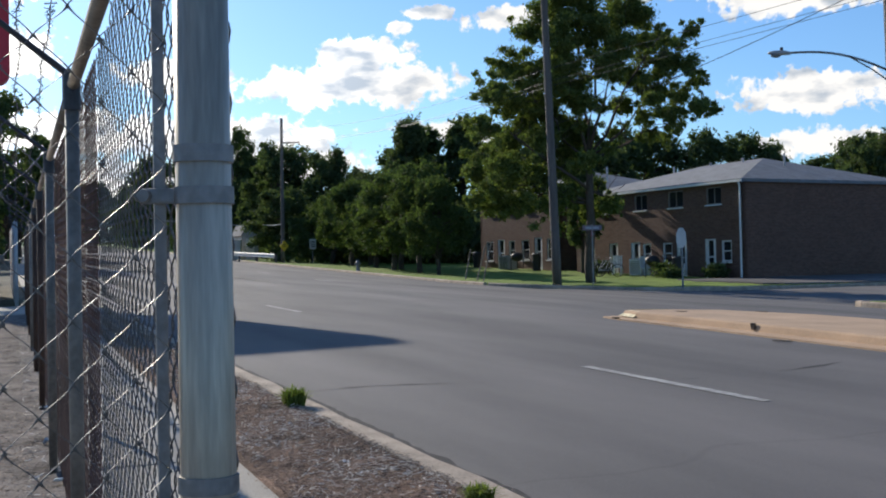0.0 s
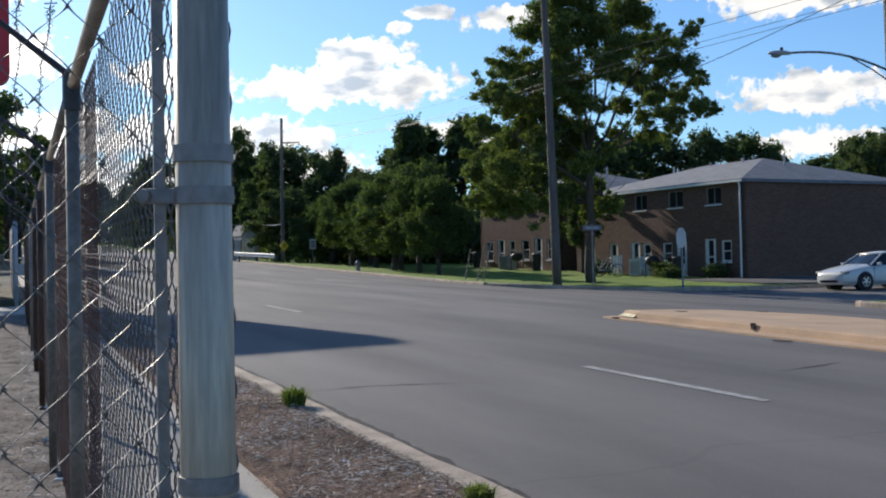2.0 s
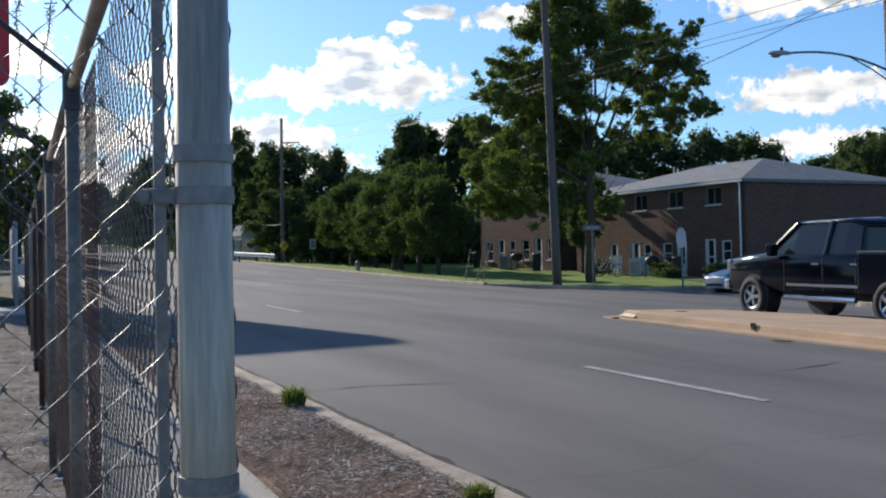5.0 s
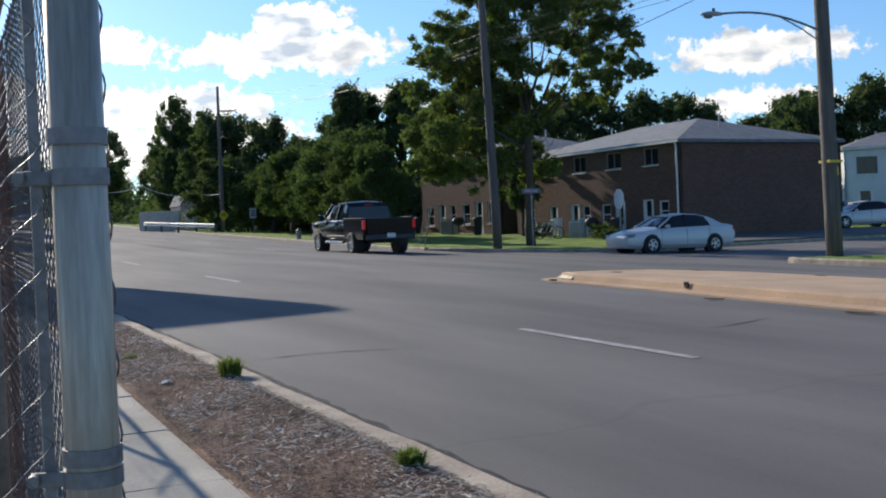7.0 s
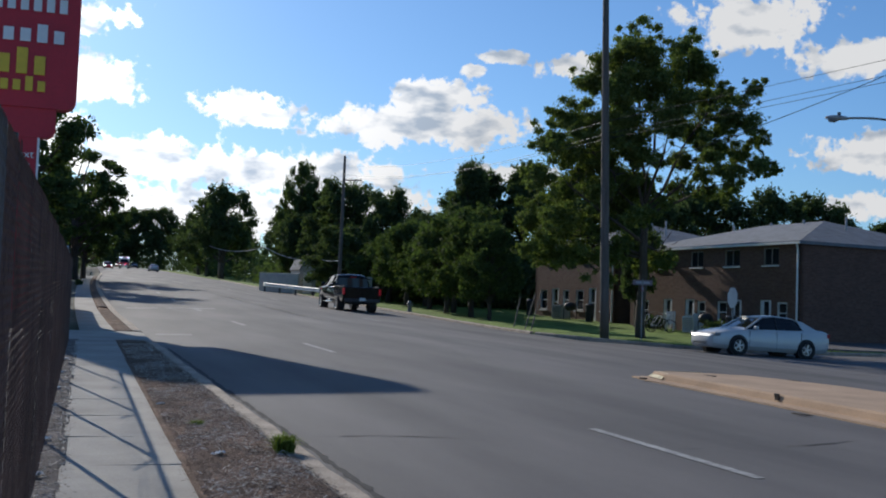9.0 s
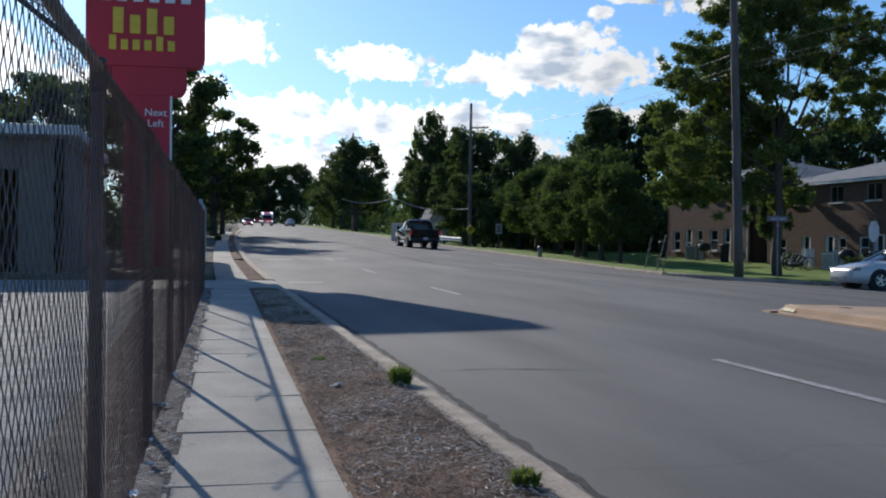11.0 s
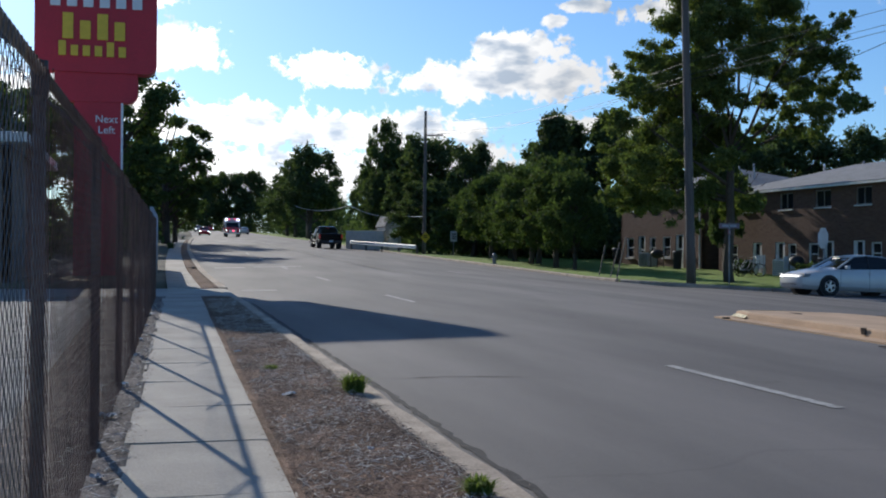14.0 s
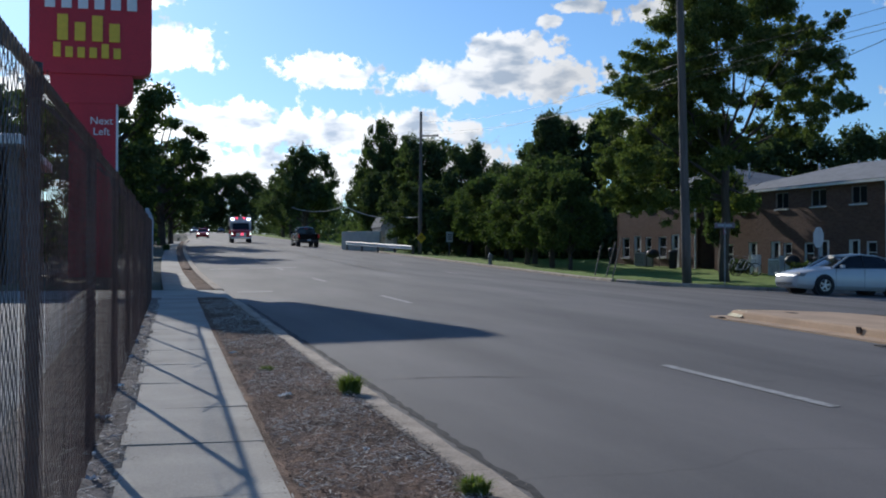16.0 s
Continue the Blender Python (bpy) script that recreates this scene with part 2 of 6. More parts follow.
def asphalt_mat():
    """Grey weathered asphalt with wheel-track wear and wandering cracks."""
    m = bpy.data.materials.new("asphalt")
    m.use_nodes = True
    nt = m.node_tree
    N, L = nt.nodes.new, nt.links.new
    b = nt.nodes["Principled BSDF"]
    tc = N("ShaderNodeTexCoord")
    mp = N("ShaderNodeMapping")
    mp.inputs["Scale"].default_value = (1.0, 0.16, 1)
    L(tc.outputs["Object"], mp.inputs[0])
    n1 = N("ShaderNodeTexNoise")
    n1.inputs["Scale"].default_value = 0.7
    n1.inputs["Detail"].default_value = 6
    L(mp.outputs[0], n1.inputs["Vector"])
    n2 = N("ShaderNodeTexNoise")
    n2.inputs["Scale"].default_value = 90
    n2.inputs["Detail"].default_value = 4
    L(tc.outputs["Object"], n2.inputs["Vector"])
    ad = N("ShaderNodeMath")
    ad.operation = "MULTIPLY_ADD"
    ad.inputs[1].default_value = 0.35
    L(n2.outputs["Fac"], ad.inputs[0])
    L(n1.outputs["Fac"], ad.inputs[2])
    rp = N("ShaderNodeValToRGB")
    rp.color_ramp.elements[0].position, rp.color_ramp.elements[0].color = 0.46, (0.080, 0.0765, 0.0755, 1)
    rp.color_ramp.elements[1].position, rp.color_ramp.elements[1].color = 0.86, (0.168, 0.155, 0.147, 1)
    L(ad.outputs[0], rp.inputs[0])
    # thin cracks: edges of large distorted cells
    wn = N("ShaderNodeTexNoise")
    wn.inputs["Scale"].default_value = 1.3
    wn.inputs["Detail"].default_value = 5
    L(tc.outputs["Object"], wn.inputs["Vector"])
    wm = N("ShaderNodeVectorMath")
    wm.operation = "MULTIPLY_ADD"
    wm.inputs[1].default_value = (0.9, 0.9, 0)
    L(wn.outputs["Color"], wm.inputs[0])
    L(tc.outputs["Object"], wm.inputs[2])
    vo = N("ShaderNodeTexVoronoi")
    vo.feature = "DISTANCE_TO_EDGE"
    vo.inputs["Scale"].default_value = 0.10
    L(wm.outputs[0], vo.inputs["Vector"])
    cr = N("ShaderNodeMapRange")
    cr.inputs["From Min"].default_value, cr.inputs["From Max"].default_value = 0.0015, 0.005
    cr.inputs["To Min"].default_value, cr.inputs["To Max"].default_value = 0.90, 1.0
    L(vo.outputs["Distance"], cr.inputs["Value"])
    mx = N("ShaderNodeMixRGB")
    mx.blend_type = "MULTIPLY"
    mx.inputs[0].default_value = 1
    L(rp.outputs[0], mx.inputs[1])
    L(cr.outputs[0], mx.inputs[2])
    L(mx.outputs[0], b.inputs["Base Color"])
    b.inputs["Roughness"].default_value = 0.82
    b.inputs["Specular IOR Level"].default_value = 0.3
    bp = N("ShaderNodeBump")
    bp.inputs["Strength"].default_value = 0.5
    bp.inputs["Distance"].default_value = 0.006
    L(n2.outputs["Fac"], bp.inputs["Height"])
    L(bp.outputs[0], b.inputs["Normal"])
    return m


ASPHALT = asphalt_mat()
CONCRETE = mat("concrete", (0.33, 0.30, 0.255), 0.9, var=0.2, scale=1.2, fine=70, bump=0.25)
KERB = mat("kerb concrete", (0.35, 0.282, 0.215), 0.92, var=0.32, scale=3, fine=50, bump=0.35)
ISLAND = mat("tan concrete", (0.44, 0.295, 0.185), 0.92, var=0.14, scale=1.2, fine=45, bump=0.3)
MULCH = mat("mulch", (0.082, 0.047, 0.034), 0.97, var=0.5, scale=2.2, fine=60, bump=1.0, spec=0.15, color2=(0.180, 0.115, 0.082))
CHIP = mat("bark chips", (0.066, 0.041, 0.030), 0.92, var=0.3, scale=3, bump=0.2, spec=0.2, color2=(0.300, 0.215, 0.160), island=0.9)
DRYGRASS = mat("dry grass", (0.22, 0.202, 0.180), 0.95, var=0.4, scale=2.2, fine=40, bump=0.8, color2=(0.37, 0.348, 0.312))
SPALL = mat("broken concrete", (0.085, 0.062, 0.045), 0.95, var=0.3, scale=20, bump=0.4)
TAR = mat("dark crack filling", (0.045, 0.044, 0.045), 0.9, var=0.3, scale=9, bump=0.3, spec=0.2)
DIRT = mat("littered dirt", (0.085, 0.069, 0.060), 0.97, var=0.45, scale=3, fine=50, bump=0.9, spec=0.15, color2=(0.185, 0.158, 0.138))
GRASS = mat("lawn", (0.080, 0.135, 0.020), 0.95, var=0.3, scale=0.8, fine=30, bump=0.8, spec=0.2, color2=(0.165, 0.235, 0.042))
EARTH = mat("earth", (0.11, 0.10, 0.06), 0.95, var=0.3, scale=0.3, fine=12, bump=0.5)
PAINT = mat("road paint", (0.30, 0.295, 0.28), 0.8, var=0.42, scale=7, fine=60, bump=0.2)
FADED = mat("faded line paint", (0.22, 0.205, 0.17), 0.85, var=0.35, scale=6, fine=60, bump=0.2)
YPAINT = mat("worn yellow paint", (0.60, 0.52, 0.34), 0.85, var=0.35, scale=6, fine=60, bump=0.2)
GALV = mat("galvanised steel", (0.40, 0.345, 0.275), 0.42, 0.42, var=0.24, scale=7, fine=34, bump=0.02, mapping=(5, 5, 0.5))
GALVDULL = mat("dull galvanised steel", (0.25, 0.25, 0.25), 0.6, 0.6, var=0.25, scale=6, fine=70, bump=0.1)
WIRE = mat("fence wire", (0.13, 0.125, 0.12), 0.42, 0.65, var=0.3, scale=4, fine=40, bump=0)
RUSTWIRE = mat("rusty fence wire", (0.150, 0.085, 0.066), 0.7, 0.25, var=0.4, scale=2, fine=30, bump=0)
RUST = mat("rusty steel", (0.085, 0.048, 0.034), 0.8, 0.3, var=0.4, scale=5, fine=40, bump=0.3, mapping=(3, 3, 0.6))
RAILPAINT = mat("weathered rail", (0.19, 0.16, 0.125), 0.65, 0.3, var=0.35, scale=6, fine=50, bump=0.2)
POSTMETAL = mat("weathered post steel", (0.20, 0.18, 0.155), 0.6, 0.4, var=0.3, scale=4, fine=40, bump=0.1)
WOODPOLE = mat("pole wood", (0.135, 0.115, 0.100), 0.9, var=0.3, scale=3, fine=30, bump=0.5, mapping=(5, 5, 0.25))
DARKMETAL = mat("dark metal", (0.05, 0.05, 0.055), 0.5, 0.5, var=0.2, bump=0.05)
WHITEPAINT = mat("white paint", (0.68, 0.68, 0.66), 0.6, var=0.1, scale=3, bump=0.05)
CREAM = mat("cream concrete paint", (0.70, 0.61, 0.50), 0.8, var=0.1, scale=2, bump=0.1)
GREYPAINT = mat("grey paint", (0.36, 0.37, 0.38), 0.6, var=0.1, scale=3, bump=0.05)
FADEDPLATE = mat("faded mauve plate", (0.20, 0.145, 0.16), 0.7, var=0.1, bump=0)
FADEDRED = mat("faded red plate", (0.30, 0.07, 0.09), 0.7, var=0.1, bump=0)
RED = mat("sign red", (0.50, 0.018, 0.035), 0.5, var=0.1, scale=1.0, fine=20, bump=0.03)
SIGNWHITE = mat("sign white", (0.75, 0.75, 0.75), 0.5, var=0.05, bump=0)
SIGNYELLOW = mat("sign yellow", (0.75, 0.50, 0.04), 0.5, var=0.06, bump=0)
BRICK = brick_mat("brown brick", (0.118, 0.055, 0.038), (0.180, 0.092, 0.064), (0.18, 0.13, 0.10))
SHINGLE = mat("grey shingles", (0.17, 0.178, 0.19), 0.9, var=0.2, scale=2, fine=18, bump=0.5)
SHEDWALL = mat("brown shed boards", (0.20, 0.165, 0.140), 0.85, var=0.2, scale=1.5, fine=12, bump=0.3, mapping=(4, 4, 0.4))
SIDING = mat("white siding", (0.62, 0.62, 0.60), 0.7, var=0.07, scale=1, bump=0.05)
BARK = mat("bark", (0.075, 0.058, 0.045), 0.95, var=0.35, scale=4, fine=25, bump=0.8, mapping=(3, 3, 0.6))
LEAF_A = leaf_mat("broad leaves", (0.080, 0.112, 0.038), (0.215, 0.240, 0.082))
LEAF_B = leaf_mat("wood leaves", (0.052, 0.074, 0.037), (0.112, 0.138, 0.063))
LEAF_C = leaf_mat("light leaves", (0.054, 0.080, 0.032), (0.115, 0.145, 0.056))
TUFT = leaf_mat("weed leaves", (0.11, 0.15, 0.03), (0.26, 0.29, 0.09))
GLASS = glass_mat("window glass", (0.02, 0.022, 0.025))
# upper-storey frames, a darker warm grey than the white ones below
WINFRAME = mat("warm grey window frame", (0.26, 0.235, 0.215), 0.7, var=0.1, bump=0.05)
BLIND = mat("pale blind", (0.45, 0.44, 0.42), 0.8, var=0.1, bump=0)
CARGLASS = glass_mat("car glass", (0.012, 0.014, 0.016), 0.04)
RUBBER = mat("tyre rubber", (0.018, 0.018, 0.019), 0.8, var=0.15, bump=0.1)
ALLOY = mat("alloy wheel", (0.55, 0.56, 0.58), 0.3, 0.9, var=0.05, bump=0)
CHROME = mat("chrome", (0.75, 0.76, 0.78), 0.12, 1.0, var=0.03, bump=0)
CARWHITE = mat("white car paint", (0.56, 0.56, 0.55), 0.25, 0.1, var=0.03, scale=2, bump=0, spec=0.6)
CARBLACK = mat("black car paint", (0.004, 0.005, 0.009), 0.10, 0.0, var=0.1, scale=2, bump=0, spec=0.35)
CARRED = mat("red car paint", (0.45, 0.02, 0.025), 0.25, 0.1, var=0.03, bump=0)
CARGREY = mat("grey car paint", (0.20, 0.21, 0.23), 0.3, 0.4, var=0.03, bump=0)
BLACKPLASTIC = mat("black plastic", (0.02, 0.02, 0.022), 0.6, var=0.1, bump=0)
TAIL = glow_mat("lit tail lamp", (0.28, 0.006, 0.010), 0.30)
TAILDIM = glow_mat("tail lamp", (0.25, 0.01, 0.01), 0.05)
HEAD = glow_mat("lit head lamp", (1.0, 0.95, 0.85), 6.0)
HEADOFF = glass_mat("lamp lens", (0.20, 0.21, 0.22), 0.5)
REDFLASH = glow_mat("red warning light", (1.0, 0.03, 0.08), 5.0)
BLUEFLASH = glow_mat("blue white warning light", (0.72, 0.78, 1.0), 6.0)


# ---- mesh helpers ----
def mesh_of(bm, name, material, smooth=False):
    me = bpy.data.meshes.new(name)
    bm.normal_update()
    bm.to_mesh(me)
    bm.free()
    me.materials.append(material)
    if smooth:
        for p in me.polygons:
            p.use_smooth = True
    return me


def part(name, bm, material, parent=None, label="", smooth=False):
    ob = new(name, mesh_of(bm, name, material, smooth))
    if parent:
        ob.parent = parent
    if label:
        ob["label"] = label
    return ob


def arrays(name, verts, faces, material, parent=None, smooth=False):
    me = bpy.data.meshes.new(name)
    me.from_pydata(verts, [], faces)
    me.materials.append(material)
    if smooth:
        for p in me.polygons:
            p.use_smooth = True
    ob = new(name, me)
    if parent:
        ob.parent = parent
    return ob


def thing(name, x, y, z, label, category, group="", rz=0.0):
    ob = new(name)
    ob.matrix_basis = pose(x, y, z, 0, 0, rz)
    return tagged(ob, label, category, group)


def box(bm, cx, cy, cz, sx, sy, sz, m=None, bevel=0.0):
    r = bmesh.ops.create_cube(bm, size=1.0)
    vs = r["verts"]
    for v in vs:
        v.co = Vector((v.co.x * sx + cx, v.co.y * sy + cy, v.co.z * sz + cz))
    if bevel:
        es = list({e for v in vs for e in v.link_edges})
        r = bmesh.ops.bevel(bm, geom=es, offset=bevel, segments=2, affect="EDGES", profile=0.6)
        vs = list({v for f in r["faces"] for v in f.verts})
    if m:
        for v in vs:
            v.co = m @ v.co
    return bm


def tube(bm, p0, p1, r0, r1=None, seg=10, caps=True):
    p0, p1 = Vector(p0), Vector(p1)
    r1 = r0 if r1 is None else r1
    q = (p1 - p0).to_track_quat("Z", "Y")
    rings = []
    for p, r in ((p0, r0), (p1, r1)):
        rings.append([bm.verts.new(p + q @ Vector((r * math.cos(2 * math.pi * i / seg), r * math.sin(2 * math.pi * i / seg), 0))) for i in range(seg)])
    for i in range(seg):
        bm.faces.new((rings[0][i], rings[0][(i + 1) % seg], rings[1][(i + 1) % seg], rings[1][i]))
    if caps:
        bm.faces.new(rings[0][::-1])
        bm.faces.new(rings[1])
    return bm


def sweep(bm, pts, radii, seg=8):
    """One continuous round skin along a line of points."""
    pts = [Vector(p) for p in pts]
    rings = []
    for i, (p, r) in enumerate(zip(pts, radii)):
        d = pts[min(i + 1, len(pts) - 1)] - pts[max(i - 1, 0)]
        if d.length < 1e-6:
            d = pts[1] - pts[0]
        q = d.to_track_quat("Z", "Y")
        rings.append([bm.verts.new(p + q @ Vector((r * math.cos(2 * math.pi * k / seg), r * math.sin(2 * math.pi * k / seg), 0))) for k in range(seg)])
    for a, b in zip(rings, rings[1:]):
        # match the start of the rings so that the skin does not twist
        k0 = min(range(seg), key=lambda k: (a[0].co - b[k].co).length)
        for k in range(seg):
            bm.faces.new((a[k], a[(k + 1) % seg], b[(k0 + k + 1) % seg], b[(k0 + k) % seg]))
        b[:] = b[k0:] + b[:k0]
    bm.faces.new(rings[0][::-1])
    bm.faces.new(rings[-1])
    return bm


def pipe(bm, pts, r, seg=8):
    return sweep(bm, pts, [r] * len(pts), seg)


def prism(bm, outline, d0, d1, axis="y"):
    """A flat outline in (a, z), run through from d0 to d1 along x or y."""
    rings = []
    for d in (d0, d1):
        rings.append([bm.verts.new((a, d, z) if axis == "y" else (d, a, z)) for a, z in outline])
    n = len(outline)
    for i in range(n):
        bm.faces.new((rings[0][i], rings[0][(i + 1) % n], rings[1][(i + 1) % n], rings[1][i]))
    bm.faces.new(rings[0][::-1])
    bm.faces.new(rings[1])
    bmesh.ops.recalc_face_normals(bm, faces=bm.faces)
    return bm


def sheet(name, fx0, fx1, ys, nx, dz, material, label="", category="", rough=0.0, skirt=0.35, seed=1, curved=True):
    """A strip of ground between two edges that follow the road, with its sides turned down."""
    rng = random.Random(seed)
    verts, faces = [], []
    for y in ys:
        o = off(y) if curved else 0.0
        a, b = fx0(y) + o, fx1(y) + o
        for i in range(nx + 1):
            x = a + (b - a) * i / nx
            edge = i in (0, nx)
            verts.append((x, y, gz(x, y) + dz + (0 if edge else rng.uniform(-rough, rough))))
    w = nx + 1
    for j in range(len(ys) - 1):
        for i in range(nx):
            faces.append((j * w + i, j * w + i + 1, (j + 1) * w + i + 1, (j + 1) * w + i))
    rim = [j * w for j in range(len(ys))] + [(len(ys) - 1) * w + i for i in range(1, w)] + [j * w + nx for j in range(len(ys) - 2, -1, -1)] + list(range(nx - 1, 0, -1))
    low = len(verts)
    for k in rim:
        x, y, z = verts[k]
        verts.append((x, y, z - skirt))
    for i in range(len(rim)):
        j = (i + 1) % len(rim)
        faces.append((rim[i], rim[j], low + j, low + i))
    ob = arrays(name, verts, faces, material, smooth=rough > 0)
    return tagged(ob, label, category, kind="structure")


def steps(a, b, d):
    n = max(1, round((b - a) / d))
    return [a + (b - a) * i / n for i in range(n + 1)]


def text(name, body, size, material, parent, m, depth=0.01):
    cu = bpy.data.curves.new(name, "FONT")
    cu.body, cu.size, cu.extrude = body, size, depth
    cu.align_x = "CENTER"
    ob = bpy.data.objects.new(name, cu)
    scene.collection.objects.link(ob)
    me = bpy.data.meshes.new_from_object(ob)
    bpy.data.objects.remove(ob)
    me.materials.clear()
    me.materials.append(material)
    o = new(name, me)
    o.parent = parent
    o.matrix_basis = m
    return o


# ---- ground, roads, kerbs ----
def build_ground():
    xs = [-900, -300, -120, -60, -30, -12, -4, 1, 6, 12, 20, 30, 45, 70, 110, 200, 450, 1200]
    ys = [-400, -120, -60, -30, -10, 0, 10, 20, 30, 45, 60, 80, 100, 130, 160, 200, 250, 330, 500, 900, 2500]
    verts = [(x, y, gz(x, y) - 0.28) for y in ys for x in xs]
    w = len(xs)
    faces = [(j * w + i, j * w + i + 1, (j + 1) * w + i + 1, (j + 1) * w + i) for j in range(len(ys) - 1) for i in range(w - 1)]
    tagged(arrays("ground", verts, faces, EARTH), "bare earth and scrub reaching to the horizon", "ground", kind="structure")


build_ground()
sheet("road", lambda y: 1.95, lambda y: 18.2, steps(-60, 345, 3.0), 12, 0.0, ASPHALT, "weathered grey asphalt main road with faint cracks", "road")
sheet("side_street", lambda y: 18.0, lambda y: 27.6, steps(-30, 24.55, 2.6), 6, -0.006, ASPHALT, "grey asphalt edge of the road round the grass corner", "road", curved=False)
sheet("side_street", lambda y: 18.0, lambda y: 120.0, steps(24.5, 37.5, 2.6), 24, -0.004, ASPHALT, "grey asphalt side street joining the main road", "road", curved=False)


def pavement_slabs():
    """Square cast slabs with open joints, each a little out of level."""
    rng = random.Random(14)
    top = tagged(new("pavement"), "pale concrete pavement of square slabs beside a fence", "pavement", kind="structure")
    y = -7.6
    while y < 24.8:
        e = min(y + 1.50, 24.9)
        bm = bmesh.new()
        q = [(-0.02 + 0.0235 * (y - 6), y), (0.88 + 0.0182 * (y - 6), y), (0.88 + 0.0182 * (e - 6), e), (-0.02 + 0.0235 * (e - 6), e)]
        dz = [rng.uniform(-0.006, 0.006) for _ in q]
        g = 0.0012
        cx, cy = sum(p[0] for p in q) / 4, (y + e) / 2
        up, rim, lo = [], [], []
        for (px, py), d in zip(q, dz):
            sx, sy = (1 if px < cx else -1), (1 if py < cy else -1)
            z = gz(px, py) + 0.118 + d
            up.append(bm.verts.new((px + sx * (g + 0.002), py + sy * (g + 0.002), z)))
            rim.append(bm.verts.new((px + sx * g, py + sy * g, z - 0.003)))
            lo.append(bm.verts.new((px + sx * g, py + sy * g, z - 0.3)))
        bm.faces.new(up)
        for a, b in ((up, rim), (rim, lo)):
            for k in range(4):
                bm.faces.new((a[k], b[k], b[(k + 1) % 4], a[(k + 1) % 4]))
        bmesh.ops.recalc_face_normals(bm, faces=bm.faces)
        part("slab", bm, CONCRETE, top)
        y = e
    sheet("pavement_bed", lambda y: -0.01 + 0.0235 * (y - 6), lambda y: 0.87 + 0.0182 * (y - 6), steps(-7.6, 24.85, 3), 1, 0.106, CONCRETE, "grey mortar bed under the slabs", "ground")


pavement_slabs()
sheet("pavement", lambda y: 0.55, lambda y: 1.36, steps(29.0, 130, 3.0), 1, 0.115, CONCRETE, "pale concrete pavement running on along the road", "pavement")
sheet("driveway", lambda y: -9.0, lambda y: 1.98, steps(24.95, 28.95, 1.0), 6, 0.10, CONCRETE, "pale concrete driveway apron crossing the verge", "driveway")
sheet("verge", lambda y: 0.862 + 0.0182 * (y - 6), lambda y: 1.80, steps(-8, 24.9, 0.11), 14, 0.121, MULCH, "verge of dark bark mulch and dead leaves", "verge", rough=0.014, seed=3)
sheet("verge", lambda y: 1.37, lambda y: 1.80, steps(29.0, 46, 0.5), 4, 0.115, MULCH, "narrow verge of dark bark mulch", "verge", rough=0.02, seed=4)
sheet("verge", lambda y: 1.37, lambda y: 1.80, steps(46.2, 130, 2.0), 2, 0.115, MULCH, "narrow dirt verge beside the road", "verge", rough=0.03, seed=5)
sheet("fence_border", lambda y: -0.75, lambda y: 0.02 + 0.0235 * (y - 6), steps(-8, 24.9, 0.15), 8, 0.116, DIRT, "strip of dirt and litter along the fence foot", "ground", rough=0.02, seed=6)
sheet("yard", lambda y: -40.0, lambda y: -0.76, steps(-8, 24.9, 0.8), 40, 0.09, DRYGRASS, "yard of gravel and patchy dry grass behind the fence", "yard", rough=0.02, seed=7)
sheet("yard", lambda y: -40.0, lambda y: 0.545, steps(29.0, 200, 5), 10, 0.08, EARTH, "bare yard beside the road", "yard", rough=0.03, seed=8)
sheet("lawn", lambda y: 18.25 + (max(0.0, 1 - (y - 37.0) / 5.0) ** 2.2) * 4.0, lambda y: 90.0, steps(37.6, 85, 0.8), 60, 0.11, GRASS, "mown lawn under trees at the street corner", "lawn", rough=0.03, seed=9)
sheet("lawn", lambda y: 18.25, lambda y: 120.0, steps(85.3, 330, 6), 16, 0.08, GRASS, "rough grass along the far side of the road", "lawn", rough=0.05, seed=10)
sheet("parking_lot", lambda y: 29.8 + (0.0 if y > 38.6 else 4.0 * (38.6 - y)), lambda y: 110.0, steps(37.7, 45.4, 0.7), 30, 0.165, ASPHALT, "worn asphalt parking lot beside the brick house", "parking lot", curved=False)
sheet("lawn", lambda y: 20.55 + 3.5 * max(0.0, 1 - (24.4 - y) / 1.3) ** 2, lambda y: 27.5, steps(6, 24.4, 0.3), 12, 0.13, GRASS, "small grass corner round a utility pole", "lawn", rough=0.03, seed=11, curved=False)


def kerb_run(name, pts, w, h, material, label, wavy=False):
    """A rounded concrete kerb along a line of points, cut into cast lengths."""
    prof = [(-w / 2, -0.25), (-w / 2, h - 0.02), (-w / 2 + 0.03, h), (w / 2 - 0.05, h), (w / 2 - 0.01, h - 0.035), (w / 2 + 0.02, -0.25)]
    top = tagged(new(name), label, "kerb", kind="structure")
    for k, (a, b) in enumerate(zip(pts, pts[1:])):
        a, b = Vector(a), Vector(b)
        d = (b - a)
        side = Vector((d.y, -d.x, 0)).normalized()
        wob = lambda q: side * (0.016 * math.sin(q * 2.3) + 0.010 * math.sin(q * 0.7 + 1)) if wavy else side * 0
        gap = 0.006 if not wavy or k % 4 == 3 else 0.0
        a2, b2 = a + wob(k), b + wob(k + 1) - d.normalized() * gap
        bm = bmesh.new()
        rings = [[bm.verts.new(p + side * s + Vector((0, 0, z + (0.0 if wavy else 0.004 * math.sin(k * 1.7))))) for s, z in prof] for p in (a2, b2)]
        n = len(prof)
        for i in range(n):
            bm.faces.new((rings[0][i], rings[0][(i + 1) % n], rings[1][(i + 1) % n], rings[1][i]))
        bm.faces.new(rings[0][::-1])
        bm.faces.new(rings[1])
        bmesh.ops.recalc_face_normals(bm, faces=bm.faces)
        part("kerb_stone", bm, material, top)
    return top


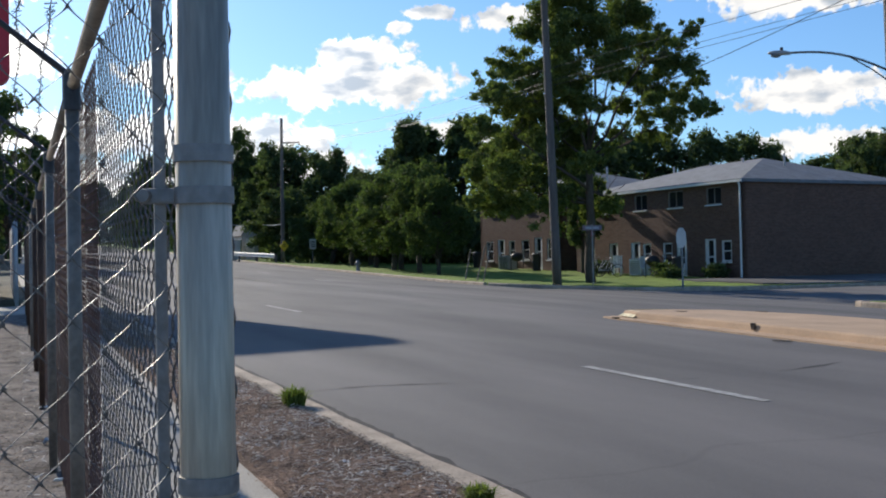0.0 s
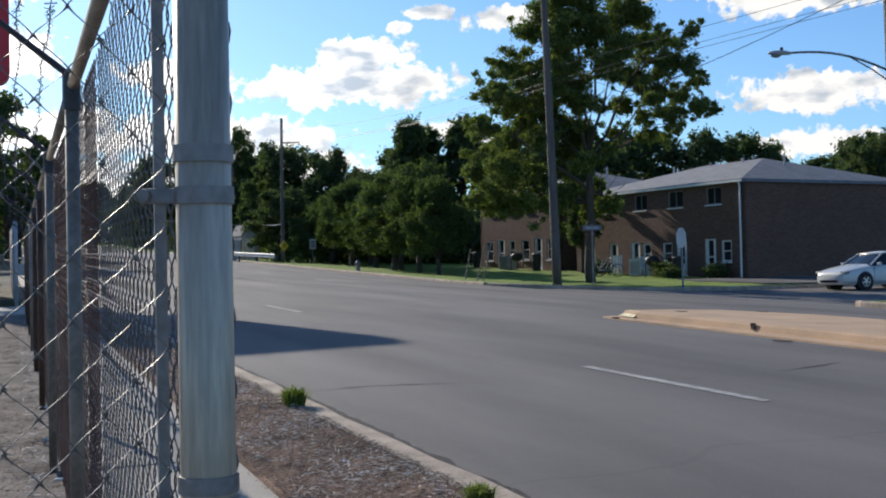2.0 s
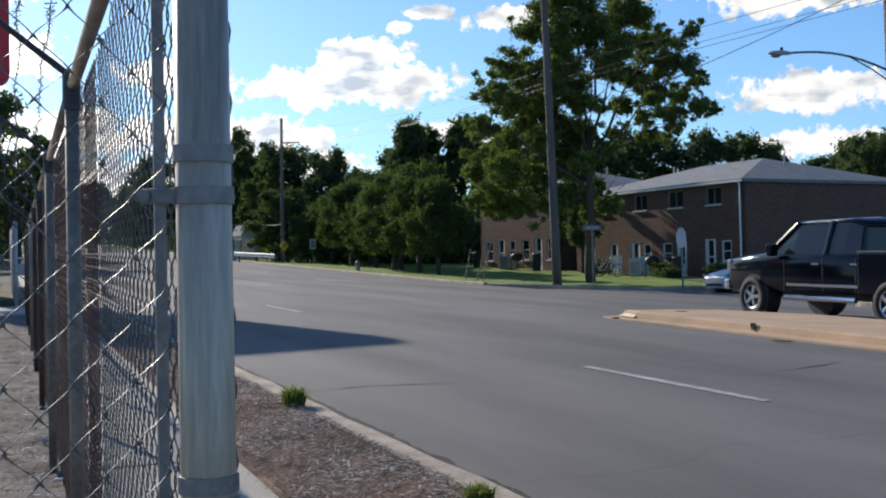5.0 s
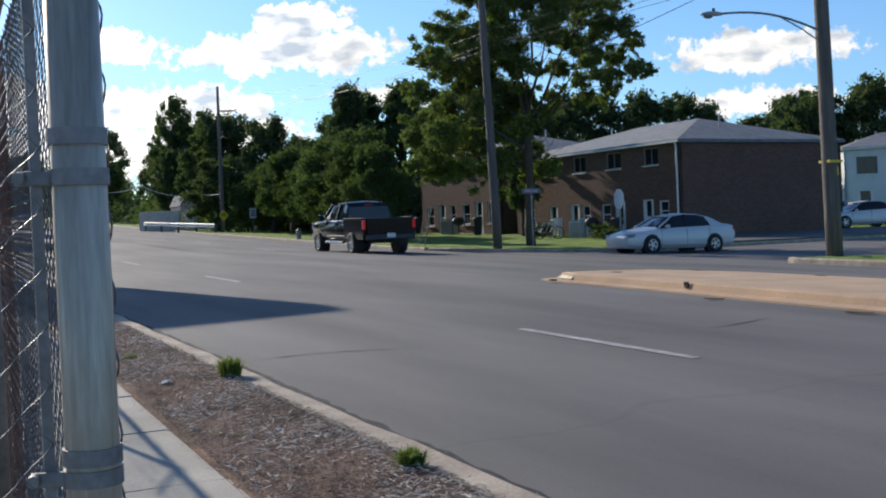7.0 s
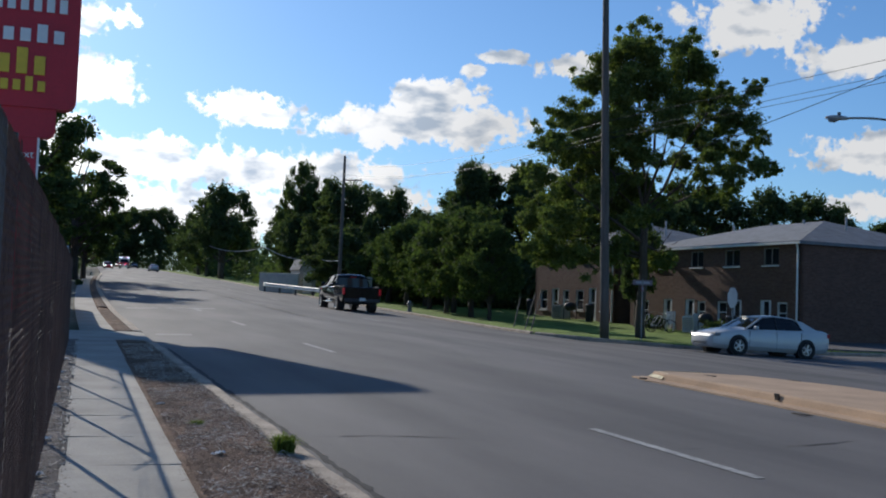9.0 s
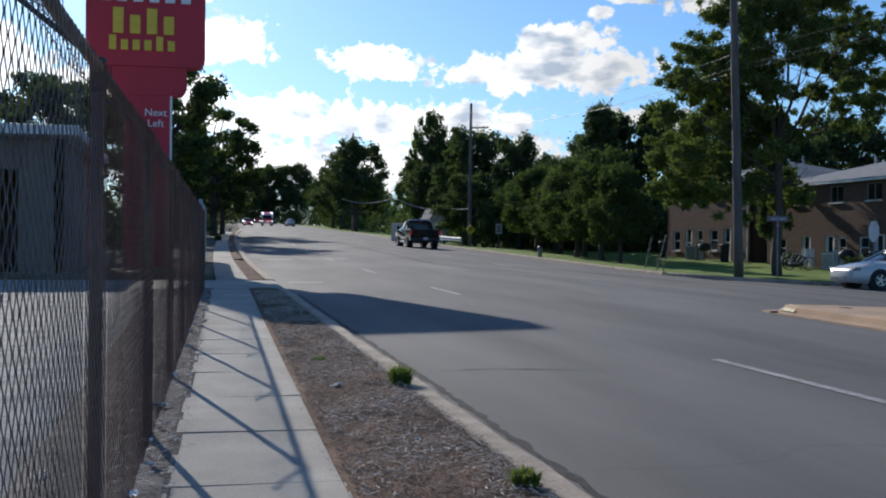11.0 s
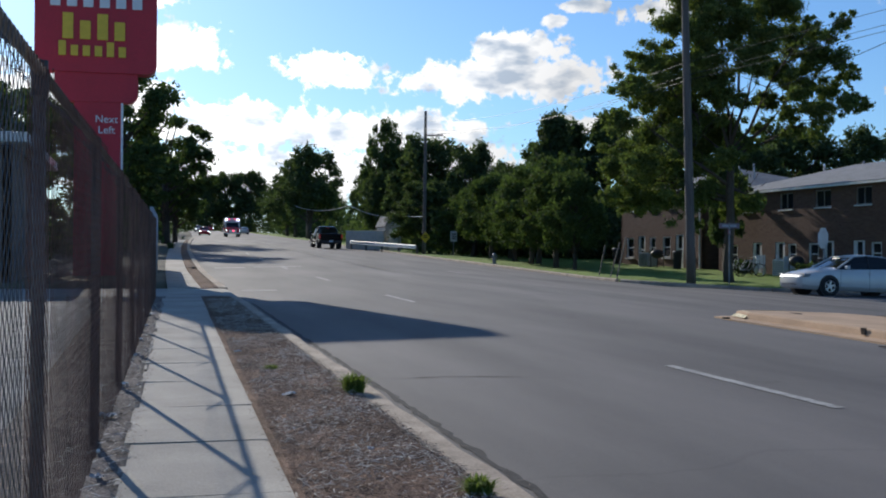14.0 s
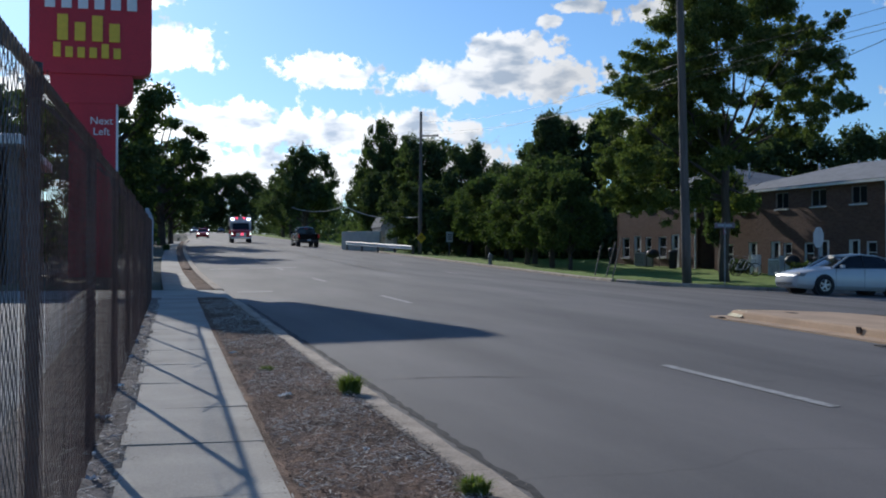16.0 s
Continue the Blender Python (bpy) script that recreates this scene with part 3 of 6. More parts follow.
def on(x, y, dz=0.0):
    xx = x + off(y)
    return (xx, y, gz(xx, y) + dz)


kerb_run("kerb", [on(1.92, y) for y in steps(-6, 24.6, 0.61)], 0.27, 0.115, KERB, "worn concrete kerb along the mulch verge", True)
kerb_run("kerb", [on(1.92, y) for y in steps(29.3, 60, 3.0)] + [on(1.92, y) for y in steps(63, 160, 8.0)], 0.27, 0.115, KERB, "worn concrete kerb along the road")
kerb_run("kerb", [on(18.12 + (max(0.0, 1 - (y - 37.0) / 5.0) ** 2.2) * 4.0, y) for y in (37.0, 37.3, 37.7, 38.2, 38.8, 39.5, 40.4, 41.6)][::-1] + [(30, 37.05, gz(30, 37.05)), (44, 37.05, gz(44, 37.05)), (80, 37.05, gz(80, 37.05))],
         0.16, 0.12, KERB, "concrete kerb rounding the street corner")
kerb_run("kerb", [on(18.12, y) for y in [42.0] + steps(45, 160, 5.0)][::-1], 0.16, 0.12, KERB, "concrete kerb along the far side of the road")
kerb_run("kerb", [(27.3, 24.75, gz(27.3, 24.7))] + [(20.4 + 3.5 * max(0.0, 1 - (24.4 - y) / 1.3) ** 2, y + 0.12, gz(20.4 + 3.5 * max(0.0, 1 - (24.4 - y) / 1.3) ** 2, y)) for y in (24.4, 24.2, 23.9, 23.6, 23.3, 23.0, 21.0)] + [(20.4, 14, gz(20.4, 14)), (20.4, 6, gz(20.4, 6))],
         0.16, 0.15, KERB, "concrete kerb round the grass corner")


def build_island():
    """Raised median: a sloping kerb lip round a flat tan top, with a rounded nose."""
    def outline(inset):
        pts = []
        x0, x1, y1 = 8.92 + inset, 13.1 - inset, 17.75 - inset
        pts.append((x0 - 0.1, -30))
        pts += [(x0 - 0.05, 2.0), (x0, 10.0), (x0 + 0.25, 14.0), (x0 + 0.35, 16.6), (x0 + 0.5, y1 - 0.25), (x0 + 0.85, y1)]
        pts += [(x0 + 1.6, y1 + 0.15), (x0 + 2.6, y1 + 0.2), (x1 - 0.6, y1 - 0.3), (x1, y1 - 1.4), (x1 + 0.1, 10), (x1 + 0.2, -30)]
        return pts
    levels = [(0.0, -0.2), (0.0, 0.015), (0.24, 0.032), (0.262, 0.115), (0.285, 0.138), (0.33, 0.142)]
    top = tagged(new("median_island"), "raised tan concrete median island with a worn yellow nose", "median", kind="structure")
    bm = bmesh.new()
    rings = [[bm.verts.new((x, y, gz(x, y) + z)) for x, y in outline(i)] for i, z in levels]
    n = len(rings[0])
    for a, b in zip(rings, rings[1:]):
        for i in range(n - 1):
            bm.faces.new((a[i], a[i + 1], b[i + 1], b[i]))
    bm.faces.new(rings[-1])
    bmesh.ops.recalc_face_normals(bm, faces=bm.faces)
    part("island_slab", bm, ISLAND, top)
    bm = bmesh.new()
    lo, hi = outline(0.325), outline(0.2)
    for i in (4, 5, 6):
        a, b = lo[i], lo[i + 1]
        c, d = hi[i + 1], hi[i]
        bm.faces.new([bm.verts.new((p[0], p[1], gz(*p) + z)) for p, z in ((a, 0.147), (b, 0.147), (c, 0.045), (d, 0.045))])
    part("painted_nose", bm, YPAINT, top, "worn yellow paint on the kerb nose")
    rng = random.Random(5)
    # broken notches on the kerb face, scuffs and scraps on the flat top
    for k, (x, y, w, d, h, z) in enumerate(((9.36, 13.3, 0.03, 0.08, 0.09, 0.10), (9.42, 12.46, 0.03, 0.04, 0.08, 0.10), (12.3, 16.9, 0.10, 0.30, 0.012, 0.145), (10.5, 16.75, 0.10, 0.26, 0.012, 0.145),
                                             (9.22, 16.75, 0.08, 0.10, 0.03, 0.03), (8.72, 11.9, 0.05, 0.26, 0.014, 0.022), (12.7, 14.2, 0.08, 0.2, 0.012, 0.145), (8.66, 9.4, 0.05, 0.30, 0.014, 0.022))):
        bm = bmesh.new()
        box(bm, 0, 0, 0, w, d, h, bevel=0.004)
        for v in bm.verts:
            v.co.y += 0.2 * v.co.z + rng.uniform(-0.1, 0.1) * d
            v.co.x += rng.uniform(-0.15, 0.15) * w
        o = part("spalled_chip", bm, SPALL, top)
        o.matrix_basis = pose(x, y, gz(x, y) + z, 0, 0, rng.uniform(-12, 12))


build_island()


def road_mark(name, x, y0, y1, w, material, label):
    bm = bmesh.new()
    ys = steps(y0, y1, 1.0)
    prev = None
    for y in ys:
        o = off(y)
        cur = [bm.verts.new((x + o + s * w / 2, y, gz(x + o + s * w / 2, y) + 0.006)) for s in (-1, 1)]
        if prev:
            bm.faces.new((prev[0], prev[1], cur[1], cur[0]))
        prev = cur
    return tagged(part(name, bm, material), label, "road marking", "road markings", "structure")


for y0 in (8.15, 23.1, 35.0, 47.2, 59.4, 71.6, 84, 96):
    road_mark("lane_dash", 5.5, y0, y0 + 3.05, 0.11, PAINT, "worn white lane dash on the asphalt")
for y0 in (45.0, 57.0, 69.0, 81.0, 93.0):
    road_mark("lane_dash", 12.4, y0 - 1, y0 + 2, 0.11, PAINT, "worn white lane dash on the asphalt")
road_mark("centre_line", 9.3, 40, 120, 0.10, FADED, "faded pale centre line on the asphalt")
for x0, x1, y in ((2.4, 3.3, 29.3), (2.6, 3.9, 49.2), (4.3, 6.4, 49.6)):
    road_mark("patch_mark", (x0 + x1) / 2, y, y + 0.5, x1 - x0, PAINT, "pale worn bar across the lane")


def road_crack(pts, w, seed, label):
    """A thin ragged crack filled with dark grit, along a line of points."""
    rng = random.Random(seed)
    line = []
    for a, b in zip(pts, pts[1:]):
        a, b = Vector(a), Vector(b)
        n = max(2, int((b - a).length / 0.12))
        line += [a.lerp(b, i / n) for i in range(n)]
    bm = bmesh.new()
    prev = None
    for i, p in enumerate(line):
        d = (line[min(i + 1, len(line) - 1)] - line[max(i - 1, 0)]).normalized()
        side = Vector((d.y, -d.x))
        c = p + side * rng.uniform(-0.02, 0.02)
        hw = w * rng.uniform(0.25, 0.75) * (0.4 if i < 3 or i > len(line) - 4 else 1)
        cur = [bm.verts.new((q.x, q.y, gz(q.x, q.y) + 0.004)) for q in (c - side * hw, c + side * hw)]
        if prev:
            bm.faces.new((prev[0], prev[1], cur[1], cur[0]))
        prev = cur
    bmesh.ops.recalc_face_normals(bm, faces=bm.faces)
    tagged(part("road_crack", bm, TAR), label, "road crack", "road cracks", "structure")


for k, pts in enumerate(([(2.39, 11.06), (2.92, 11.09), (3.35, 10.98), (3.67, 10.84), (4.16, 10.54)], [(5.65, 9.78), (5.79, 9.71), (6.04, 9.68)], [(6.87, 9.69), (7.13, 9.71), (7.96, 9.90)])):
    road_crack(pts, 0.035 if k else 0.028, 90 + k, "dark ragged crack across the asphalt")
road_crack([on(2.225, y)[:2] for y in steps(2.0, 24.4, 0.4)], 0.06, 99, "dark gritty seam between kerb and asphalt")


# ---- chips, litter and weeds on the verge ----
def scatter(name, n, fx, fy, size, material, label, seed, dz=0.125, patchy=False):
    rng = random.Random(seed)
    verts, faces = [], []
    for _ in range(n):
        y = fy(rng)
        x = fx(rng, y)
        if patchy and math.sin(x * 5.1 + 1.3 * math.sin(y * 1.9)) + math.sin(y * 3.3 + 2.0 * math.sin(x * 2.7)) < rng.uniform(-1.6, 1.4):
            continue
        z = gz(x, y) + dz + rng.uniform(0, 0.012)
        l, w = size * rng.uniform(0.5, 2.6), size * rng.uniform(0.07, 0.26)
        a, tilt = rng.uniform(0, 6.28), rng.uniform(-0.5, 0.5)
        ca, sa = math.cos(a), math.sin(a)
        b = len(verts)
        for u, v, h in ((-l, -w, 0), (l, -w * 0.6, 0), (l, w, 0), (-l, w, 0), (0, 0, 0.22 * w + 0.0012)):
            verts.append((x + (u * ca - v * sa) * 0.5, y + (u * sa + v * ca) * 0.5, z + h + u * tilt * 0.3))
        faces += [(b, b + 1, b + 4), (b + 1, b + 2, b + 4), (b + 2, b + 3, b + 4), (b + 3, b, b + 4)]
    return tagged(arrays(name, verts, faces, material), label, "debris", kind="stuff")


scatter("bark_chips", 46000, lambda r, y: r.uniform(0.90 + 0.0182 * (y - 6), 1.82), lambda r: 3.5 + 21 * r.random() ** 1.7, 0.018, CHIP, "brown bark chips and dead leaves on the verge", 21)
scatter("fence_litter", 5000, lambda r, y: r.uniform(-0.7, -0.02 + 0.0235 * (y - 6)), lambda r: 3.0 + 20 * r.random() ** 1.5, 0.03, CHIP, "dead leaves and twigs along the fence foot", 22, 0.115)
scatter("yard_litter", 3500, lambda r, y: r.uniform(-6, -0.75), lambda r: 3.0 + 22 * r.random() ** 1.3, 0.04, CHIP, "dry leaves and stems in the yard", 23, 0.105)
# dead stems and straw, coloured pale enough to pass for sun glints too
FLECK = mat("pale stems and sun glints", (0.66, 0.59, 0.50), 0.75, spec=0.25, var=0.2, scale=3, bump=0.1, island=0.5)
scatter("pale_stems", 11000, lambda r, y: r.uniform(0.92 + 0.0182 * (y - 6), 1.80), lambda r: 3.5 + 20 * r.random() ** 1.6, 0.025, FLECK, "pale dead stems and chips with painted sun glints on the mulch", 25, 0.134, True)
scatter("kerb_spill", 2600, lambda r, y: 1.80 + abs(r.gauss(0, 0.035)), lambda r: 3.5 + 20 * r.random() ** 1.4, 0.02, CHIP, "bark crumbs spilt over the kerb edge", 33, 0.118)
scatter("pale_stems", 700, lambda r, y: r.uniform(-0.35 + 0.0235 * (y - 6), 0.02 + 0.0235 * (y - 6)), lambda r: 4.0 + 18 * r.random() ** 1.3, 0.035, FLECK, "pale dead stems and chips with painted sun glints at the fence foot", 26, 0.135)
scatter("pale_straw", 3000, lambda r, y: r.uniform(-5, -0.7), lambda r: 3.0 + 16 * r.random() ** 1.4, 0.045, FLECK, "pale straw and dead stems in the yard", 29, 0.10)
scatter("spilt_leaves", 900, lambda r, y: -0.02 + 0.0235 * (y - 6) + abs(r.gauss(0, 0.04)), lambda r: 4.0 + 18 * r.random() ** 1.3, 0.016, CHIP, "leaf litter spilt over the pavement edge", 27, 0.128)
scatter("spilt_leaves", 700, lambda r, y: 0.88 + 0.0182 * (y - 6) - abs(r.gauss(0, 0.035)), lambda r: 4.0 + 18 * r.random() ** 1.3, 0.015, CHIP, "leaf litter spilt over the pavement edge", 28, 0.128)
scatter("grit", 1400, lambda r, y: r.uniform(1.97, 2.25), lambda r: 3.5 + 21 * r.random(), 0.012, CHIP, "grit and leaf scraps in the gutter", 24, 0.004)


def tuft(x, y, r, h, n, seed, material, label):
    rng = random.Random(seed)
    base = gz(x, y) + 0.1
    top = thing("weed_tuft", x, y, base, label, "weed", "weeds at the kerb")
    verts, faces = [], []
    for _ in range(n):
        a, lean = rng.uniform(0, 6.28), rng.uniform(0.1, 1.0)
        p = Vector((rng.uniform(-1, 1), rng.uniform(-1, 1), 0)) * r * 0.35
        d = Vector((math.cos(a), math.sin(a), 0))
        s = Vector((-d.y, d.x, 0)) * rng.uniform(0.0025, 0.006)
        hh = h * rng.uniform(0.5, 1.1)
        mid = p + d * r * lean * 0.4 + Vector((0, 0, hh * 0.7))
        tip = p + d * r * lean + Vector((0, 0, hh * (1 - 0.35 * lean)))
        b = len(verts)
        verts += [tuple(p - s), tuple(p + s), tuple(mid + s), tuple(mid - s), tuple(tip)]
        faces += [(b, b + 1, b + 2, b + 3), (b + 3, b + 2, b + 4)]
    arrays("foliage", verts, faces, material, top)


tuft(1.80, 9.44, 0.19, 0.20, 420, 1, TUFT, "bright green weed tuft growing by the kerb")
tuft(1.75, 5.63, 0.14, 0.13, 300, 2, TUFT, "small green weed growing by the kerb")
tuft(1.30, 11.2, 0.12, 0.07, 150, 3, TUFT, "small flat weed in the mulch")
tuft(1.60, 84.5, 0.60, 0.55, 400, 4, LEAF_C, "bushy green weed at the road edge")
for k, (x, y) in enumerate(((-0.62, 6.2), (-1.1, 7.4), (-1.6, 6.6), (-2.3, 8.2))):
    tuft(x, y, 0.10, 0.07, 26, 30 + k, FLECK, "tuft of bleached dry grass in the yard")


def litter(x, y, size, seed, material, label):
    """A crumpled scrap: a small creased sheet folded on itself."""
    rng = random.Random(seed)
    t = thing("litter_scrap", x, y, gz(x, y) + 0.125, label, "litter", "litter by the fence", rng.uniform(0, 180))
    bm = bmesh.new()
    n = 5
    g = [[bm.verts.new(((i / n - 0.5) * size, (j / n - 0.5) * size * 0.6, rng.uniform(0, size * 0.28))) for i in range(n + 1)] for j in range(n + 1)]
    for j in range(n):
        for i in range(n):
            bm.faces.new((g[j][i], g[j][i + 1], g[j + 1][i + 1], g[j + 1][i]))
    part("scrap", bm, material, t)


for k, (x, y, sz) in enumerate(((-0.12, 8.4, 0.16), (-0.16, 5.7, 0.10), (-0.05, 10.2, 0.08), (-0.13, 11.4, 0.07), (0.0, 12.6, 0.09), (0.05, 14.5, 0.09), (0.10, 16.6, 0.10), (-0.15, 7.1, 0.07), (0.16, 19.0, 0.12), (-0.10, 6.4, 0.08))):
    litter(x, y, sz, 60 + k, WHITEPAINT if k % 3 else GREYPAINT, "crumpled pale scrap of paper at the fence foot")
for k, (x, y, sz) in enumerate(((1.25, 9.3, 0.12), (1.45, 6.9, 0.06), (1.1, 12.8, 0.09))):
    litter(x, y, sz, 80 + k, WHITEPAINT, "small pale scrap lying on the mulch")


# ---- fence ----
FX = -0.27
POST_Y = [1.73 + 2.85 * i for i in range(9)]


def fence_top(y):
    return 2.09 + 0.008 * y


def chain_link(name, start, direction, length, z0, z1, wire, diamond, material, parent, seed=0, sides=4, sub=1, round_=0.55):
    """Woven wavy wires: each bends round at every half diamond and hooks behind its neighbour. z0, z1 are functions of the way along."""
    rng = random.Random(seed)
    start, direction = Vector(start), Vector(direction).normalized()
    normal = Vector((-direction.y, direction.x, 0))
    half = diamond / 2
    verts, faces = [], []
    for k in range(int(length / half)):
        s0 = k * half
        lo, hi = z0(s0), z1(s0)
        first = len(verts)
        count = int((hi - lo) / half) * sub + 1
        slack = rng.uniform(-0.0015, 0.0015)
        for j in range(count):
            v = j / sub
            ph = (v + k) % 2
            tri = ph if ph < 1 else 2 - ph
            swing = (1 - round_) * tri + round_ * (0.5 - 0.5 * math.cos(math.pi * ph))
            p = start + direction * (s0 + half * (-0.04 + 1.08 * swing) + slack) + normal * (-wire * 0.9 * math.cos(math.pi * ph))
            tilt = wire * 0.5 * (1 if ph < 1 else -1)
            for q in range(sides):
                a = 2 * math.pi * q / sides + 0.6
                w = p + direction * (wire * math.cos(a)) + normal * (wire * math.sin(a) * 0.9)
                verts.append((w.x, w.y, lo + v * half + tilt * math.cos(a)))
        for j in range(count - 1):
            for q in range(sides):
                r = (q + 1) % sides
                c = first + j * sides
                faces.append((c + q, c + r, c + sides + r, c + sides + q))
    ob = arrays(name, verts, faces, material, parent, smooth=True)
    ob["kind"] = "stuff"
    return ob


def build_fence():
    fence = tagged(new("fence"), "tall chain-link fence with barbed-wire arms, rusting away from the corner", "fence")
    # terminal post at the corner, with its fittings
    x, y = -0.30, POST_Y[0]
    g = gz(x, y) + 0.05
    bm = bmesh.new()
    tube(bm, (x, y, g), (x, y, 2.24), 0.0305, seg=40)
    corner = part("corner_post", bm, GALV, fence, "round galvanised corner post", smooth=False)
    for p in corner.data.polygons:
        p.use_smooth = len(p.vertices) == 4
    bm = bmesh.new()
    bmesh.ops.create_uvsphere(bm, u_segments=20, v_segments=10, radius=0.036, matrix=pose(x, y, 2.245))
    part("post_cap", bm, GALVDULL, corner, "domed post cap", smooth=True)
    rt = Vector((0.925, -0.38, 0))
    bar = Vector((x, y, 0)) - rt * 0.048 + Vector((-0.38, -0.925, 0)) * 0.004
    for z, arm in ((1.586, False), (1.540, True), (1.198, True), (1.222, False), (0.80, True), (0.45, True), (1.92, True)):
        bm = bmesh.new()
        tube(bm, (x, y, z - 0.0095), (x, y, z + 0.0095), 0.0335, seg=40)
        band = part("brace_band", bm, GALVDULL, corner, smooth=False)
        if arm:
            bm = bmesh.new()
            c = Vector((x, y, z)) - rt * 0.042 + Vector((-0.38, -0.925, 0)) * 0.012
            box(bm, 0, 0, 0, 0.05, 0.006, 0.017, m=Matrix.Translation(c) @ pose(0, 0, 0, 0, 0, -22.3), bevel=0.002)
            part("band_tongue", bm, GALVDULL, band)
            bm = bmesh.new()
            h = Vector((x, y, z)) - rt * 0.062 + Vector((-0.38, -0.925, 0)) * 0.010
            tube(bm, h, h + Vector((-0.38, -0.925, 0)) * 0.014, 0.0085, 0.007, seg=14)
            part("bolt_head", bm, GALVDULL, band)
    # tension bars, wire ties
    bm = bmesh.new()
    box(bm, bar.x, bar.y, 1.08, 0.013, 0.006, 1.95, bevel=0.001)
    part("tension_bar", bm, GALVDULL, fence)
    bm = bmesh.new()
    box(bm, FX, y + 0.055, 1.08, 0.006, 0.014, 1.95)
    part("tension_bar", bm, GALVDULL, fence)
    # run along the pavement
    for i, py in enumerate(POST_Y[1:]):
        bm = bmesh.new()
        px = FX - 0.035 + 0.024 * (py - 1.73)
        tube(bm, (px, py, gz(px, py) + 0.02), (px, py, fence_top(py) - 0.03), 0.024, seg=16)
        p = part("line_post", bm, POSTMETAL if i in (0, 1, 4) else RUST, fence, smooth=True)
        bm = bmesh.new()
        tube(bm, (px, py, fence_top(py) - 0.10), (px, py, fence_top(py) + 0.03), 0.031, seg=16)
        tube(bm, (px + 0.01, py, fence_top(py) + 0.01), (px - 0.30, py, fence_top(py) + 0.25), 0.013, 0.010, seg=8)
        part("barbed_wire_arm", bm, DARKMETAL, p, "dark angled barbed-wire arm")
    fxs = lambda yy: FX - 0.02 + 0.024 * (yy - 1.73)
    ends = [POST_Y[0]] + POST_Y[1:]
    for a, b in zip(ends, ends[1:]):
        bm = bmesh.new()
        tube(bm, (fxs(a) - 0.01, a, fence_top(a) - 0.01), (fxs(b) - 0.01, b, fence_top(b) - 0.01), 0.021, seg=14)
        part("top_rail", bm, RAILPAINT, fence, "weathered tan top rail", smooth=True)
    spans = [(ends[0], 3.9, WIRE, 0.0019), (3.9, ends[1], RUSTWIRE, 0.0021), (ends[1], ends[2], RUSTWIRE, 0.0018), (ends[2], ends[3], RUSTWIRE, 0.0012)]
    spans += [(a, b, RUSTWIRE, 0.0010) for a, b in zip(ends[3:], ends[4:])]
    for i, (a, b, stuff, wr) in enumerate(spans):
        slope = (fxs(b) - fxs(a)) / (b - a)
        chain_link("mesh_panel", (fxs(a) + 0.025, a + 0.02, 0), (slope, 1, 0), b - a - 0.02,
                   lambda s, a=a: gz(FX, a + s) + 0.10, lambda s, a=a: fence_top(a + s) + 0.015, wr, 0.082 if i < 2 else 0.078, stuff, fence, i, 4 if i < 2 else 3, 4 if i < 2 else 2 if i == 2 else 1, 1.0 if i < 2 else 0.55)
    # barbed strands
    rng = random.Random(8)
    for k, (dx, dz) in enumerate(((-0.10, 0.09), (-0.19, 0.165), (-0.285, 0.24))):
        bm = bmesh.new()
        pts = []
        for yy in steps(POST_Y[0] - 0.5, POST_Y[-1], 0.3):
            sag = 0.05 * math.sin((yy - POST_Y[0]) / 2.85 * math.pi) ** 2
            pts.append(Vector((fxs(yy) + dx + rng.uniform(-0.012, 0.012), yy, fence_top(yy) + dz - sag + rng.uniform(-0.012, 0.012))))
        pipe(bm, pts, 0.0022, 5)
        for a, b in zip(pts, pts[1:]):
            for f in (0.1, 0.43, 0.77):
                c = a.lerp(b, f)
                for _ in range(2):
                    d = Vector((rng.uniform(-1, 1), rng.uniform(-0.3, 0.3), rng.uniform(-1, 1))).normalized() * 0.016
                    tube(bm, c - d, c + d, 0.0014, seg=3, caps=False)
        part("barbed_strand", bm, DARKMETAL, fence, "thin barbed wire strand")
    # the return fence that runs off from the corner post
    ret = tagged(new("return_fence"), "galvanised chain-link fence panel running off from the corner post", "fence")
    d = Vector((-0.985, -0.05, 0)).normalized()
    start = Vector((x, y, 0)) + Vector((-0.045, -0.02, 0))
    chain_link("mesh_panel", start, d, 2.9, lambda s: 0.12, lambda s: 2.06, 0.0020, 0.066, WIRE, ret, 40, 6, 6, 0.30)
    e = start + d * 2.95
    bm = bmesh.new()
    tube(bm, (e.x, e.y, 0.02), (e.x, e.y, 2.1), 0.024, seg=16)
    part("line_post", bm, GALVDULL, ret, smooth=True)
    bm = bmesh.new()
    tube(bm, (x - 0.03, y, 2.08), (e.x, e.y, 2.08), 0.021, seg=14)
    part("top_rail", bm, GALVDULL, ret, smooth=True)


build_fence()


def far_fence():
    """Light privacy panels of the next fence, past the driveway."""
    f = tagged(new("panel_fence"), "pale grey slatted metal fence beyond the driveway", "fence")
    for i in range(7):
        y = 29.6 + i * 2.4
        x = 0.18 + 0.014 * (y - 29)
        bm = bmesh.new()
        tube(bm, (x, y, gz(x, y)), (x, y, gz(x, y) + 2.15), 0.045, seg=12)
        part("post", bm, GREYPAINT, f, smooth=True)
        for k in range(12):
            yy = y + 0.15 + k * 0.18
            bm = bmesh.new()
            box(bm, x, yy, gz(x, yy) + 1.08, 0.02, 0.15, 1.95)
            part("slat", bm, GREYPAINT, f)


far_fence()


